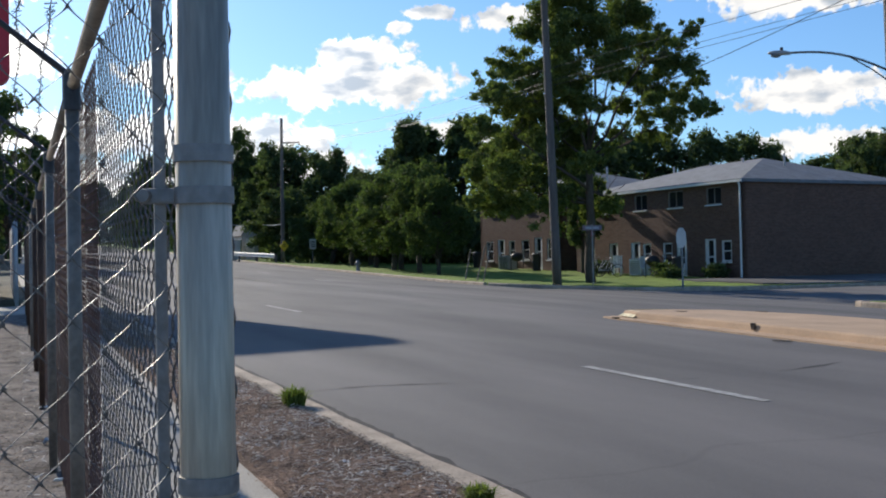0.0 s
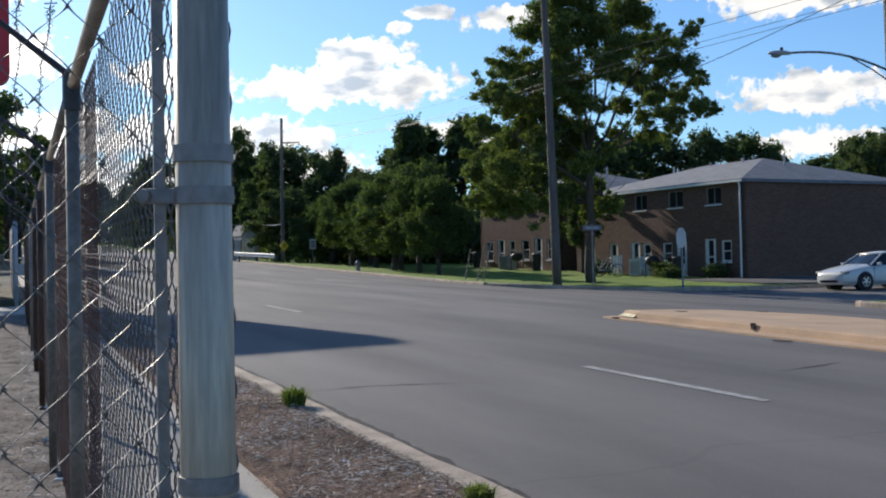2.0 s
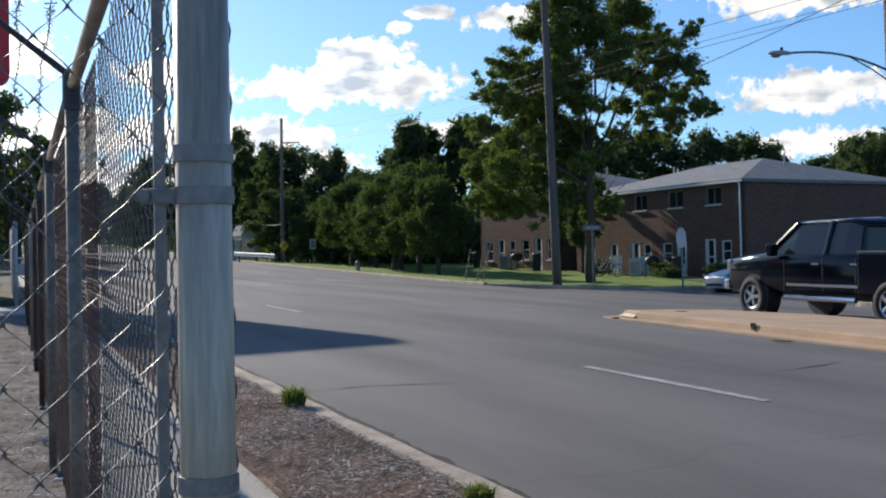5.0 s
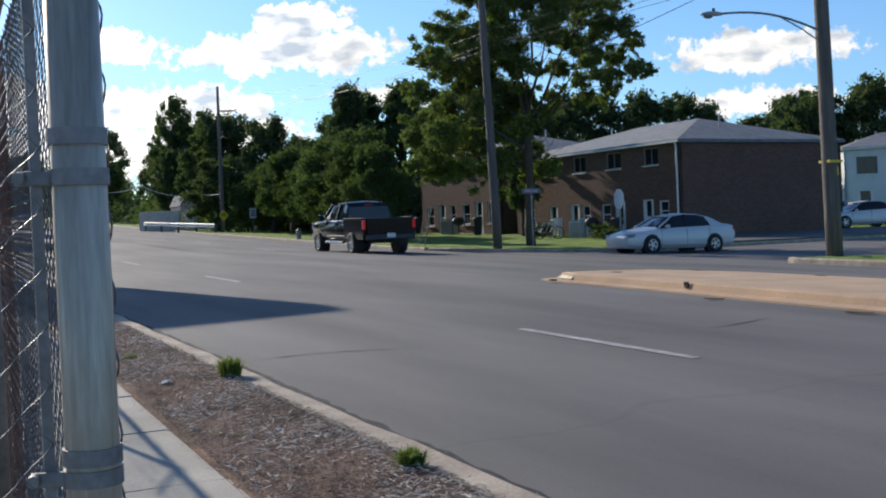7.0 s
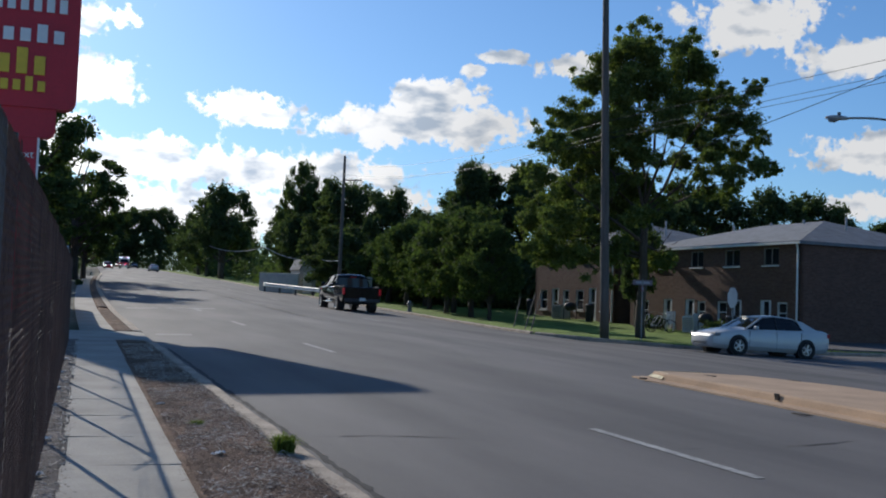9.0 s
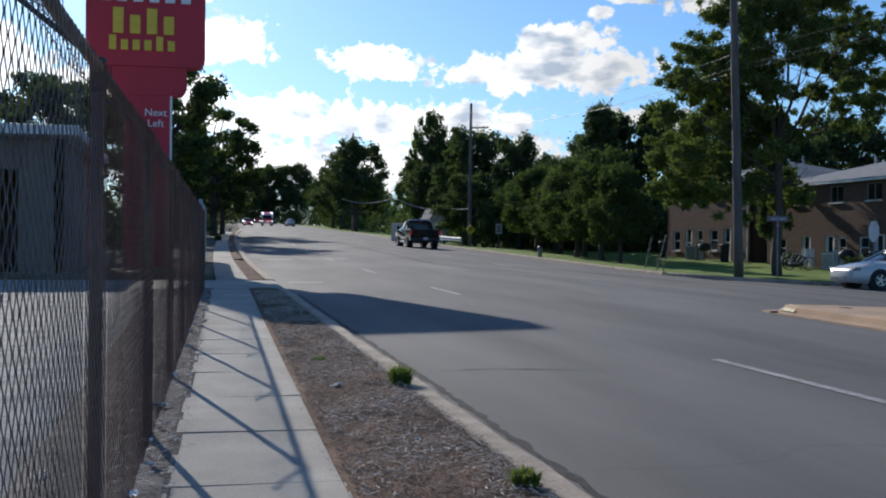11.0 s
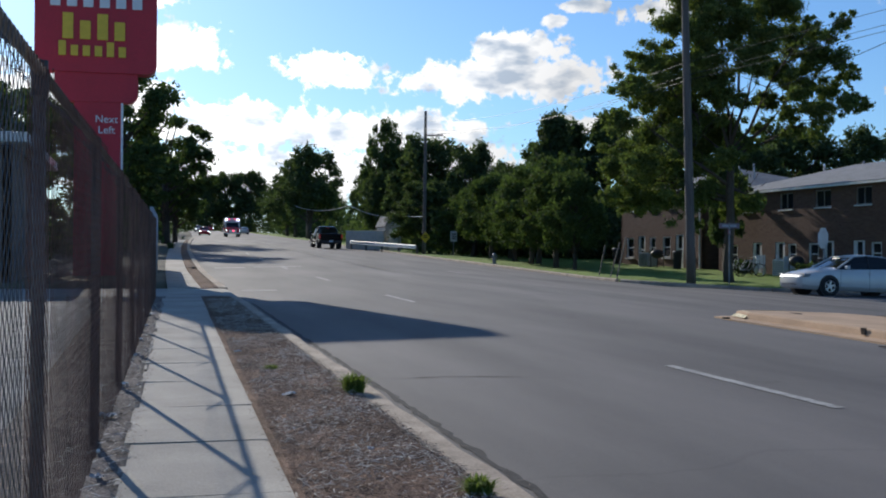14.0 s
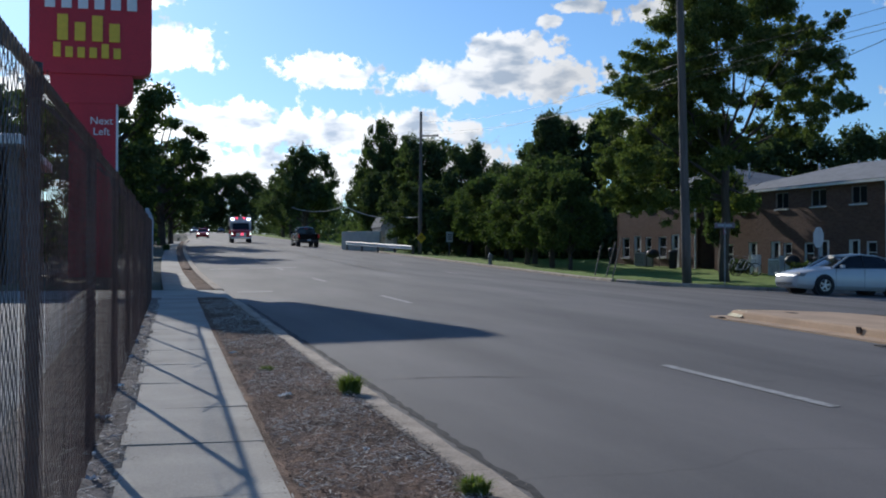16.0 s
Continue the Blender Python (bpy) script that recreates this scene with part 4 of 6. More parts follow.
# ---- pylon sign ----
def build_sign():
    y = 33.0
    s = thing("pylon_sign", -2.0, y, gz(-2, y) + 0.05, "tall red pylon shop sign with white and yellow lettering shapes", "sign")
    z0 = gz(-2, y) + 0.05

    def slab(name, x0, x1, za, zb, d, r, material, label=""):
        bm = bmesh.new()
        out = []
        for cx, cz, a0 in ((x1 - r, zb - r, 0), (x0 + r, zb - r, 90), (x0 + r, za + r, 180), (x1 - r, za + r, 270)):
            for k in range(7):
                a = radians(a0 + k * 15)
                out.append((cx + 2.0 + r * math.cos(a), cz - z0 + r * math.sin(a)))
        prism(bm, out, -d / 2, d / 2)
        return part(name, bm, material, s, label)
    slab("upper_cabinet", -2.75, 0.27, 6.2, 9.45, 0.55, 0.28, RED, "rounded red sign cabinet")
    slab("neck", -2.25, -0.20, 5.45, 6.35, 0.42, 0.25, RED)
    slab("column", -1.78, -0.62, 0.45, 5.7, 0.36, 0.04, RED, "red sign column")
    slab("column_edge", -0.62, -0.57, 0.45, 5.7, 0.37, 0.01, SIGNWHITE)
    # brand wording becomes plain bars and blocks in its colours
    def bars(material, x0, x1, za, zb, n, name):
        w = (x1 - x0) / n
        for k in range(n):
            bm = bmesh.new()
            top_h = zb - (0.0 if k in (0, n - 2) else (zb - za) * 0.28)
            box(bm, x0 + 2.0 + w * (k + 0.5), -0.31, (za + top_h) / 2 - z0, w * 0.62, 0.04, top_h - za, bevel=0.012)
            part(name, bm, material, s)
    bars(SIGNWHITE, -2.5, -0.0, 8.66, 9.16, 8, "white_bar")
    bars(SIGNWHITE, -2.45, -0.03, 7.86, 8.33, 6, "white_bar")
    bars(SIGNYELLOW, -2.15, -0.45, 7.03, 7.70, 4, "yellow_bar")
    bars(SIGNYELLOW, -2.22, -0.45, 6.60, 6.98, 6, "yellow_bar")
    for body, z in (("Next", 4.92), ("Left", 4.64)):
        text("lettering", body, 0.275, SIGNWHITE, s, pose(-0.98 + 2.0, -0.20, z - z0, 90, 0, 0), 0.01)
    s.location = (-2.60, 39.4, 0.615)
    s.scale = (1.288, 1.195, 1.288)


build_sign()


# ---- utility poles, wires, street lamp ----
def utility_pole(x, y, h, r0, r1, lean, label, arms=()):
    z = gz(x, y) + 0.05
    p = thing("utility_pole", x, y, z, label, "utility pole", "utility poles")
    bm = bmesh.new()
    n = 8
    sweep(bm, [(lean * i / n * h, 0, i / n * h) for i in range(n + 1)], [r0 + (r1 - r0) * i / n for i in range(n + 1)], 16)
    part("pole", bm, WOODPOLE, p, smooth=True)
    for zc, length, ang in arms:
        bm = bmesh.new()
        box(bm, length * 0.45, 0, 0, length, 0.1, 0.11, m=pose(lean * zc, 0.12, zc, 0, 0, ang), bevel=0.01)
        arm = part("crossarm", bm, WOODPOLE, p)
        for u in (0.4, 0.9):
            bm = bmesh.new()
            q = pose(lean * zc, 0.12, zc, 0, 0, ang) @ Vector((u * length, 0, 0.05))
            tube(bm, q, q + Vector((0, 0, 0.14)), 0.035, 0.025, 8)
            part("insulator", bm, GREYPAINT, arm)
    return p


POLE_A, POLE_B, POLE_C = (20.25, 39.5), (21.0, 86.0), (23.0, 24.4)
utility_pole(*POLE_A, 14.0, 0.185, 0.12, -0.027, "tall leaning wooden utility pole on the grass corner")
utility_pole(*POLE_B, 11.3, 0.17, 0.10, 0.006, "weathered wooden utility pole behind a guard rail", ((9.4, 1.5, -20),))
utility_pole(26.2, 193.0, 17.0, 0.17, 0.10, 0.0, "distant wooden utility pole above the trees", ((16.2, 1.8, -10),))
utility_pole(-0.6, 118.0, 10.5, 0.16, 0.10, 0.0, "distant wooden utility pole beside the road", ((9.6, 1.8, 0),))
lamp_pole = utility_pole(*POLE_C, 12.0, 0.235, 0.17, -0.022, "thick wooden utility pole carrying a street lamp")
bm = bmesh.new()
tube(bm, (0.02, -0.2, 2.35), (0.02, -0.2, 2.6), 0.03, seg=8)
box(bm, -0.03, 0, 2.75, 0.46, 0.46, 0.07, bevel=0.01)
part("tag_band", bm, SIGNYELLOW, lamp_pole, "faded yellow tag on the pole")


def street_lamp():
    base = Vector((POLE_C[0] - 0.15, POLE_C[1], gz(*POLE_C) + 6.45))
    s = thing("street_lamp", base.x, base.y, base.z, "cobra-head street lamp on a curved bracket of a wooden pole", "street lamp")
    d = Vector((-0.80, 0.60, 0)).normalized()
    end = d * 2.75 + Vector((0, 0, 0.62))
    bm = bmesh.new()
    pts = [Vector((0, 0, 0)).lerp(end, t) + Vector((0, 0, 0.34 * math.sin(math.pi * t * 0.85) * (1 - 0.25 * t))) for t in [i / 10 for i in range(11)]]
    pipe(bm, pts, 0.032, 10)
    part("bracket_arm", bm, GALVDULL, s, smooth=True)
    bm = bmesh.new()
    pipe(bm, [Vector((0, 0, -0.33)), pts[2] - Vector((0, 0, 0.16)), pts[4] - Vector((0, 0, 0.02))], 0.02, 8)
    part("brace", bm, GALVDULL, s)
    bm = bmesh.new()
    bmesh.ops.create_uvsphere(bm, u_segments=18, v_segments=10, radius=1.0)
    yaw = math.degrees(math.atan2(d.y, d.x))
    for v in bm.verts:
        q = v.co.copy()
        q = Vector((q.x * 0.34, q.y * (0.13 + 0.03 * q.x), q.z * (0.09 if q.z > 0 else 0.05)))
        v.co = pose(*(pts[-1] + d * 0.25), 0, -4, yaw) @ q
    part("lamp_head", bm, GREYPAINT, s, "grey cobra lamp head", smooth=True)
    bm = bmesh.new()
    bmesh.ops.create_uvsphere(bm, u_segments=14, v_segments=8, radius=0.12, matrix=Matrix.Translation(pts[-1] + d * 0.36 - Vector((0, 0, 0.045))) @ Matrix.Diagonal((1.3, 1, 0.55, 1)))
    part("lens", bm, HEADOFF, s, smooth=True)
    bm = bmesh.new()
    tube(bm, pts[-1] + d * 0.2 + Vector((0, 0, 0.05)), pts[-1] + d * 0.2 + Vector((0, 0, 0.17)), 0.045, seg=10)
    part("photocell", bm, DARKMETAL, s)


street_lamp()


def overhead_wire(a, b, sag, r, label):
    a, b = Vector(a), Vector(b)
    bm = bmesh.new()
    pts = [a.lerp(b, t) - Vector((0, 0, 4 * sag * t * (1 - t))) for t in [i / 24 for i in range(25)]]
    pipe(bm, pts, r, 5)
    tagged(part("overhead_wire", bm, GREYPAINT if r > 0.02 else BLACKPLASTIC), label, "wire", "overhead wires")


def pole_at(p, h):
    return (p[0], p[1], gz(*p) + h)


for h, h2 in ((8.6, 10.6), (7.9, 9.9), (8.1, 9.6)):
    overhead_wire((40 + h * 0.3, -30, h + 6), (POLE_A[0] - 0.2, POLE_A[1], gz(*POLE_A) + h), 0.6, 0.009, "dark overhead cable strung between poles")
    overhead_wire((POLE_A[0] - 0.2, POLE_A[1], gz(*POLE_A) + h), pole_at(POLE_B, h2), 0.7, 0.009, "dark overhead cable strung between poles")
overhead_wire((POLE_A[0], POLE_A[1], gz(*POLE_A) + 6.4), (POLE_C[0], POLE_C[1], gz(*POLE_C) + 9.2), 0.2, 0.012, "dark service wire between two poles")
overhead_wire((17.3, 99.1, 6.4), (21.2, 94.1, 5.35), 0.45, 0.03, "pale slack cable hanging before the trees")
overhead_wire((17.3, 99.1, 6.4), (13.4, 106.0, 6.55), 0.45, 0.03, "pale slack cable hanging before the trees")
overhead_wire((21.2, 94.1, 5.35), (21.0, 86.0, gz(21, 86) + 3.1), 0.1, 0.03, "pale slack cable hanging before the trees")


# ---- street signs and roadside furniture ----
def stop_sign():
    x, y = 24.2, 36.75
    z = gz(x, y) + 0.1
    s = thing("stop_sign", x, y, z, "octagonal stop sign seen from its bare back on a post", "road sign", "", -12)
    bm = bmesh.new()
    box(bm, 0, 0, 1.15, 0.06, 0.035, 2.3)
    part("post", bm, GALVDULL, s)
    bm = bmesh.new()
    prism(bm, [(0.38 * math.cos(radians(22.5 + 45 * i)) / math.cos(radians(22.5)), 1.95 + 0.38 * math.sin(radians(22.5 + 45 * i)) / math.cos(radians(22.5))) for i in range(8)], -0.035, -0.03 + 0.008)
    face = part("sign_plate", bm, WHITEPAINT, s, "pale metal back of the sign")
    face.matrix_basis = pose(0, 0, 0, 0, 0, -84)


def plate_sign(name, x, y, zc, w, h, ang, material, label, diamond=False, post_h=None, bars=0):
    z = gz(x, y) + 0.05
    s = thing(name, x, y, z, label, "road sign", "", ang)
    bm = bmesh.new()
    box(bm, 0, 0.03, (post_h or zc + h / 2) / 2, 0.055, 0.035, post_h or zc + h / 2)
    part("post", bm, GALVDULL, s)
    bm = bmesh.new()
    box(bm, 0, 0, 0, w, 0.012, h, m=pose(0, 0, zc, 0, 45 if diamond else 0, 0))
    pl = part("plate", bm, material, s)
    for k in range(bars):
        bm = bmesh.new()
        box(bm, 0, -0.011, zc + h * (0.22 - 0.22 * k), w * 0.62, 0.006, h * 0.1)
        part("bar", bm, DARKMETAL, pl)


stop_sign()
plate_sign("warning_sign", 20.75, 84.6, 1.35, 0.62, 0.62, 22, SIGNYELLOW, "yellow diamond warning sign on a utility pole", True, 1.9, 2)
plate_sign("speed_sign", 23.3, 85.6, 1.55, 0.62, 0.8, 20, WHITEPAINT, "white rectangular road sign on a post", False, None, 3)


def street_name_sign():
    x, y = 21.75, 39.3
    z = gz(x, y) + 0.08
    s = thing("street_name_sign", x, y, z, "two crossed street name plates on a tall post", "street sign", "", -15)
    bm = bmesh.new()
    tube(bm, (0, 0, 0), (0, 0, 2.45), 0.03, seg=10)
    part("post", bm, GALVDULL, s)
    for zc, ang, w in ((2.32, 5, 0.80), (2.08, 70, 0.80)):
        bm = bmesh.new()
        box(bm, 0, 0, zc, w, 0.02, 0.2, m=pose(0, 0, 0, 0, 0, ang))
        pl = part("name_plate", bm, FADEDPLATE if zc > 2.2 else FADEDRED, s, "faded mauve street name plate" if zc > 2.2 else "faded red street name plate")
        bm = bmesh.new()
        box(bm, 0, -0.013, zc, w * 0.7, 0.004, 0.09, m=pose(0, 0, 0, 0, 0, ang))
        part("lettering_bar", bm, GREYPAINT, pl)


street_name_sign()


def guard_rail():
    a, b = Vector((19.9, 84.2, 0)), Vector((17.3, 98.5, 0))
    g = tagged(new("guard_rail"), "white corrugated guard rail beside the road", "guard rail")
    for i in range(5):
        p = a.lerp(b, i / 4)
        bm = bmesh.new()
        box(bm, p.x + 0.1, p.y, gz(p.x, p.y) + 0.35, 0.15, 0.15, 0.8)
        part("post", bm, WOODPOLE, g)
    prof = [(0.0, 0.46), (0.05, 0.52), (0.0, 0.60), (0.0, 0.64), (0.05, 0.72), (0.0, 0.78)]
    bm = bmesh.new()
    rings = [[bm.verts.new((p.x - d, p.y, gz(p.x, p.y) + z)) for d, z in prof] + [bm.verts.new((p.x - d + 0.02, p.y, gz(p.x, p.y) + z)) for d, z in prof[::-1]] for p in (a, a.lerp(b, 0.5), b)]
    for r, q in zip(rings, rings[1:]):
        for i in range(len(r)):
            bm.faces.new((r[i], r[(i + 1) % len(r)], q[(i + 1) % len(r)], q[i]))
    part("rail", bm, WHITEPAINT, g)
    w = tagged(new("bridge_parapet"), "low pale concrete bridge parapet behind the guard rail", "parapet")
    bm = bmesh.new()
    c, d = Vector((17.3, 100.4, 0)), Vector((20.35, 98.2, 0))
    m = (c + d) / 2
    box(bm, 0, 0, 0.85, (d - c).length, 0.35, 1.75, m=Matrix.Translation((m.x, m.y, gz(m.x, m.y))) @ pose(0, 0, 0, 0, 0, math.degrees(math.atan2(d.y - c.y, d.x - c.x))), bevel=0.03)
    part("wall", bm, CREAM, w)


guard_rail()


def gabled_shed():
    x, y = 21.3, 99.0
    h = thing("garden_shed", x, y, gz(x, y), "small pale grey gabled shed among the trees", "shed", "", 8)
    bm = bmesh.new()
    prism(bm, [(-0.75, 0), (0.75, 0), (0.75, 2.2), (0.35, 3.05), (-0.35, 3.05), (-0.75, 2.2)], 0, 2.4)
    part("walls", bm, GREYPAINT, h)
    for sx in (-1, 1):
        bm = bmesh.new()
        prism(bm, [(sx * 0.84, 2.14), (sx * 0.86, 2.22), (sx * 0.36, 3.16), (sx * 0.30, 3.10)], -0.12, 2.52)
        part("roof_slope", bm, SHINGLE, h)
    bm = bmesh.new()
    box(bm, 0, 1.2, 3.13, 0.74, 2.64, 0.06)
    part("roof_ridge", bm, SHINGLE, h)
    bm = bmesh.new()
    box(bm, 0, -0.02, 1.0, 0.8, 0.03, 1.9)
    part("door", bm, WHITEPAINT, h)


gabled_shed()


def hydrant():
    x, y = 18.9, 60.6
    h = thing("fire_hydrant", x, y, gz(x, y) + 0.1, "small dark fire hydrant on the verge", "hydrant")
    bm = bmesh.new()
    tube(bm, (0, 0, 0), (0, 0, 0.06), 0.16, seg=14)
    tube(bm, (0, 0, 0.06), (0, 0, 0.5), 0.11, seg=14)
    part("barrel", bm, GALVDULL, h)
    bm = bmesh.new()
    tube(bm, (0, 0, 0.5), (0, 0, 0.64), 0.14, 0.05, seg=14)
    part("bonnet", bm, GALVDULL, h)
    bm = bmesh.new()
    tube(bm, (-0.17, 0, 0.42), (0.17, 0, 0.42), 0.05, seg=10)
    part("nozzle", bm, GALVDULL, h)


hydrant()
for k, (x, y, lean, hh) in enumerate(((19.55, 47.0, 12, 1.5), (19.4, 45.4, 16, 1.7), (19.35, 44.6, 14, 1.9))):
    st = thing("wooden_stake", x, y, gz(x, y), "thin leaning wooden survey stake in the grass", "stake", "stakes on the lawn")
    bm = bmesh.new()
    box(bm, 0, 0, hh / 2, 0.045, 0.04, hh, m=pose(0, 0, 0, 0, lean, 0))
    part("stake", bm, WOODPOLE, st)


# ---- houses ----
def wall_panel(bm, length, height, openings, t=0.25):
    """A wall along +x from 0 to length with its face at y=0, thickness t to +y, and holes (x0, z0, x1, z1) cut through."""
    xs = sorted({0, length, *[o[0] for o in openings], *[o[2] for o in openings]})
    zs = sorted({0, height, *[o[1] for o in openings], *[o[3] for o in openings]})

    def solid(i, j):
        if not (0 <= i < len(xs) - 1 and 0 <= j < len(zs) - 1):
            return False
        cx, cz = (xs[i] + xs[i + 1]) / 2, (zs[j] + zs[j + 1]) / 2
        return not any(o[0] < cx < o[2] and o[1] < cz < o[3] for o in openings)
    for i in range(len(xs) - 1):
        for j in range(len(zs) - 1):
            if not solid(i, j):
                continue
            a, b, c, d = xs[i], xs[i + 1], zs[j], zs[j + 1]
            quads = [((a, 0, c), (b, 0, c), (b, 0, d), (a, 0, d)), ((b, t, c), (a, t, c), (a, t, d), (b, t, d))]
            if not solid(i - 1, j):
                quads.append(((a, t, c), (a, 0, c), (a, 0, d), (a, t, d)))
            if not solid(i + 1, j):
                quads.append(((b, 0, c), (b, t, c), (b, t, d), (b, 0, d)))
            if not solid(i, j - 1):
                quads.append(((a, t, c), (b, t, c), (b, 0, c), (a, 0, c)))
            if not solid(i, j + 1):
                quads.append(((a, 0, d), (b, 0, d), (b, t, d), (a, t, d)))
            for q in quads:
                bm.faces.new([bm.verts.new(v) for v in q])
    return bm


def window(parent, m, x0, z0, x1, z1, door=False, blind=0.0):
    """A framed window or half-glazed door set back in its opening, with a sill or step."""
    f = 0.07 if z0 < 3 else 0.04
    bm = bmesh.new()
    for a, c, b, d in ((x0, z0, x0 + f, z1), (x1 - f, z0, x1, z1), (x0, z0, x1, z0 + f), (x0, z1 - f, x1, z1)):
        box(bm, (a + b) / 2, 0.07, (c + d) / 2, b - a, 0.08, d - c)
    if door:
        box(bm, (x0 + x1) / 2, 0.07, z0 + 0.45, x1 - x0, 0.05, 0.8)
        box(bm, (x0 + x1) / 2, 0.07, z0 + 1.15, x1 - x0, 0.05, 0.08)
        for e in (x0 + 0.13, x1 - 0.13):
            box(bm, e, 0.07, z0 + 1.2, 0.16, 0.05, z1 - z0 - 0.2)
    elif z0 < 3:
        box(bm, (x0 + x1) / 2, 0.065, (z0 + z1) / 2, x1 - x0, 0.04, 0.05)
    else:
        box(bm, (x0 + x1) / 2, 0.075, (z0 + z1) / 2, 0.03, 0.04, z1 - z0)
    w = part("door" if door else "window", bm, WHITEPAINT if z0 < 3 else WINFRAME, parent, "white framed door" if door else "white framed sash window" if z0 < 3 else "warm grey framed window under the eaves")
    w.matrix_basis = m
    bm = bmesh.new()
    box(bm, (x0 + x1) / 2, 0.12, (z0 + z1) / 2, x1 - x0, 0.02, z1 - z0)
    part("pane", bm, GLASS, w)
    if blind:
        bm = bmesh.new()
        box(bm, (x0 + x1) / 2, 0.16, z1 - (z1 - z0) * blind / 2, x1 - x0 - 0.1, 0.01, (z1 - z0) * blind)
        part("blind", bm, BLIND, w)
    bm = bmesh.new()
    box(bm, (x0 + x1) / 2, -0.03, z0 - 0.05, x1 - x0 + 0.08, 0.11, 0.06)
    part("door_step" if door else "sill", bm, CONCRETE if door else WHITEPAINT, w)
    return w


def hip_roof(bm, L, W, z, rise, over, thick=0.16):
    """L along x, W along y; eaves at z."""
    e = over
    h = W / 2
    pts = [(-e, -e, z), (L + e, -e, z), (L + e, W + e, z), (-e, W + e, z)]
    low = [bm.verts.new((a, b, c - thick)) for a, b, c in pts]
    up = [bm.verts.new(p) for p in pts]
    r0, r1 = bm.verts.new((h * 0.8, h, z + rise)), bm.verts.new((L - h * 0.8, h, z + rise))
    for i in range(4):
        bm.faces.new((low[i], low[(i + 1) % 4], up[(i + 1) % 4], up[i]))
    bm.faces.new(low[::-1])
    bm.faces.new((up[0], up[1], r1, r0))
    bm.faces.new((up[2], up[3], r0, r1))
    bm.faces.new((up[1], up[2], r1))
    bm.faces.new((up[3], up[0], r0))
    bmesh.ops.recalc_face_normals(bm, faces=bm.faces)
    return bm


def town_house(x, y, z, ang, L, W, H, label, front, seed=0, wall=None):
    """A two-storey block: its long front runs along local +x, its depth along local +y."""
    wall = wall or BRICK
    h = thing("town_house", x, y, z, label, "house", "row of houses", ang)
    walls = [("front_wall", pose(0, 0, 0), L, front), ("end_wall", pose(0, W, 0, 0, 0, -90), W, []), ("back_wall", pose(L, W, 0, 0, 0, 180), L, []), ("end_wall", pose(L, 0, 0, 0, 0, 90), W, [])]
    for name, m, ln, ops in walls:
        bm = bmesh.new()
        wall_panel(bm, ln, H, [o[:4] for o in ops])
        w = part(name, bm, wall, h)
        w.matrix_basis = m
        for o in ops:
            window(w, Matrix.Identity(4), *o[:4], door=o[4] == "d", blind=o[5])
    bm = bmesh.new()
    box(bm, L / 2, W / 2, 0.03, L - 0.6, W - 0.6, 0.05)
    box(bm, L / 2, W / 2, H / 2, L - 0.6, W - 0.6, 0.1)
    part("floor_slab", bm, CONCRETE, h)
    bm = bmesh.new()
    hip_roof(bm, L, W, H + 0.16, W * 0.135, 0.17)
    roof = part("roof", bm, SHINGLE, h, "shallow grey hipped shingle roof")
    rng = random.Random(seed)
    for k in range(4):
        bm = bmesh.new()
        px, py = L * (0.2 + 0.2 * k), W * (0.42 + 0.1 * rng.random())
        tube(bm, (px, py, H + W * 0.06), (px, py, H + W * 0.135 + 0.25), 0.06, seg=8)
        part("vent_pipe", bm, GREYPAINT, roof)
    bm = bmesh.new()
    box(bm, L / 2, -0.19, H + 0.06, L + 0.34, 0.08, 0.11)
    part("gutter", bm, WHITEPAINT, roof)
    return h


def fronts(L, H, seed):
    rng = random.Random(seed)
    o = []
    unit = 4.6
    n = int(L / unit)
    for k in range(n):
        b = 0.55 + k * unit
        o.append((b + 0.2, 0.75, b + 1.15, 2.05, "w", rng.choice((0, 0.5, 0.8))))
        o.append((b + 1.75, 0.10, b + 2.65, 2.15, "d", 0.0))
        o.append((b + 3.2, 0.75, b + 3.95, 2.05, "w", rng.choice((0.4, 0.7))))
        o.append((b + 0.6, 3.85, b + 1.55, H - 0.12, "w", rng.choice((0, 0.4))))
        o.append((b + 3.0, 3.85, b + 3.9, H - 0.12, "w", rng.choice((0.3, 0.6))))
    return o


# the long front faces the road; its run goes away from the street corner
HANG = 95.2
hx, hy = 33.4, 45.1
hdir = Vector((math.cos(radians(HANG)), math.sin(radians(HANG)), 0))
H1 = 4.85


# openings of the nearer house: left, bottom, right, top, kind, how far the blind is drawn
FRONT_A = [(1.1, 0.95, 1.85, 2.05, "w", 0.5), (3.28, 0.10, 4.10, 2.15, "d", 0.0), (5.30, 0.10, 6.12, 2.15, "d", 0.0), (6.38, 0.95, 7.08, 2.05, "w", 0.4),
           (8.08, 0.95, 8.85, 2.05, "w", 0.7), (9.20, 0.10, 10.02, 2.15, "d", 0.0), (11.42, 0.10, 12.24, 2.15, "d", 0.0), (12.66, 1.0, 13.38, 2.05, "w", 0.8),
           (2.2, 3.88, 3.3, H1 - 0.12, "w", 0.3), (5.70, 3.88, 6.80, H1 - 0.12, "w", 0.0), (8.60, 3.88, 9.80, H1 - 0.12, "w", 0.3), (11.60, 3.88, 12.72, H1 - 0.12, "w", 0.6)]


def place_house(k, start, L, z, label, seed):
    # local x runs back towards the street corner so that local +y points away from the road
    far = Vector((hx, hy, 0)) + hdir * (start + L)
    return town_house(far.x, far.y, z, HANG - 180, L, 11.6, H1, label, fronts(L, H1, seed) if k else FRONT_A, seed)


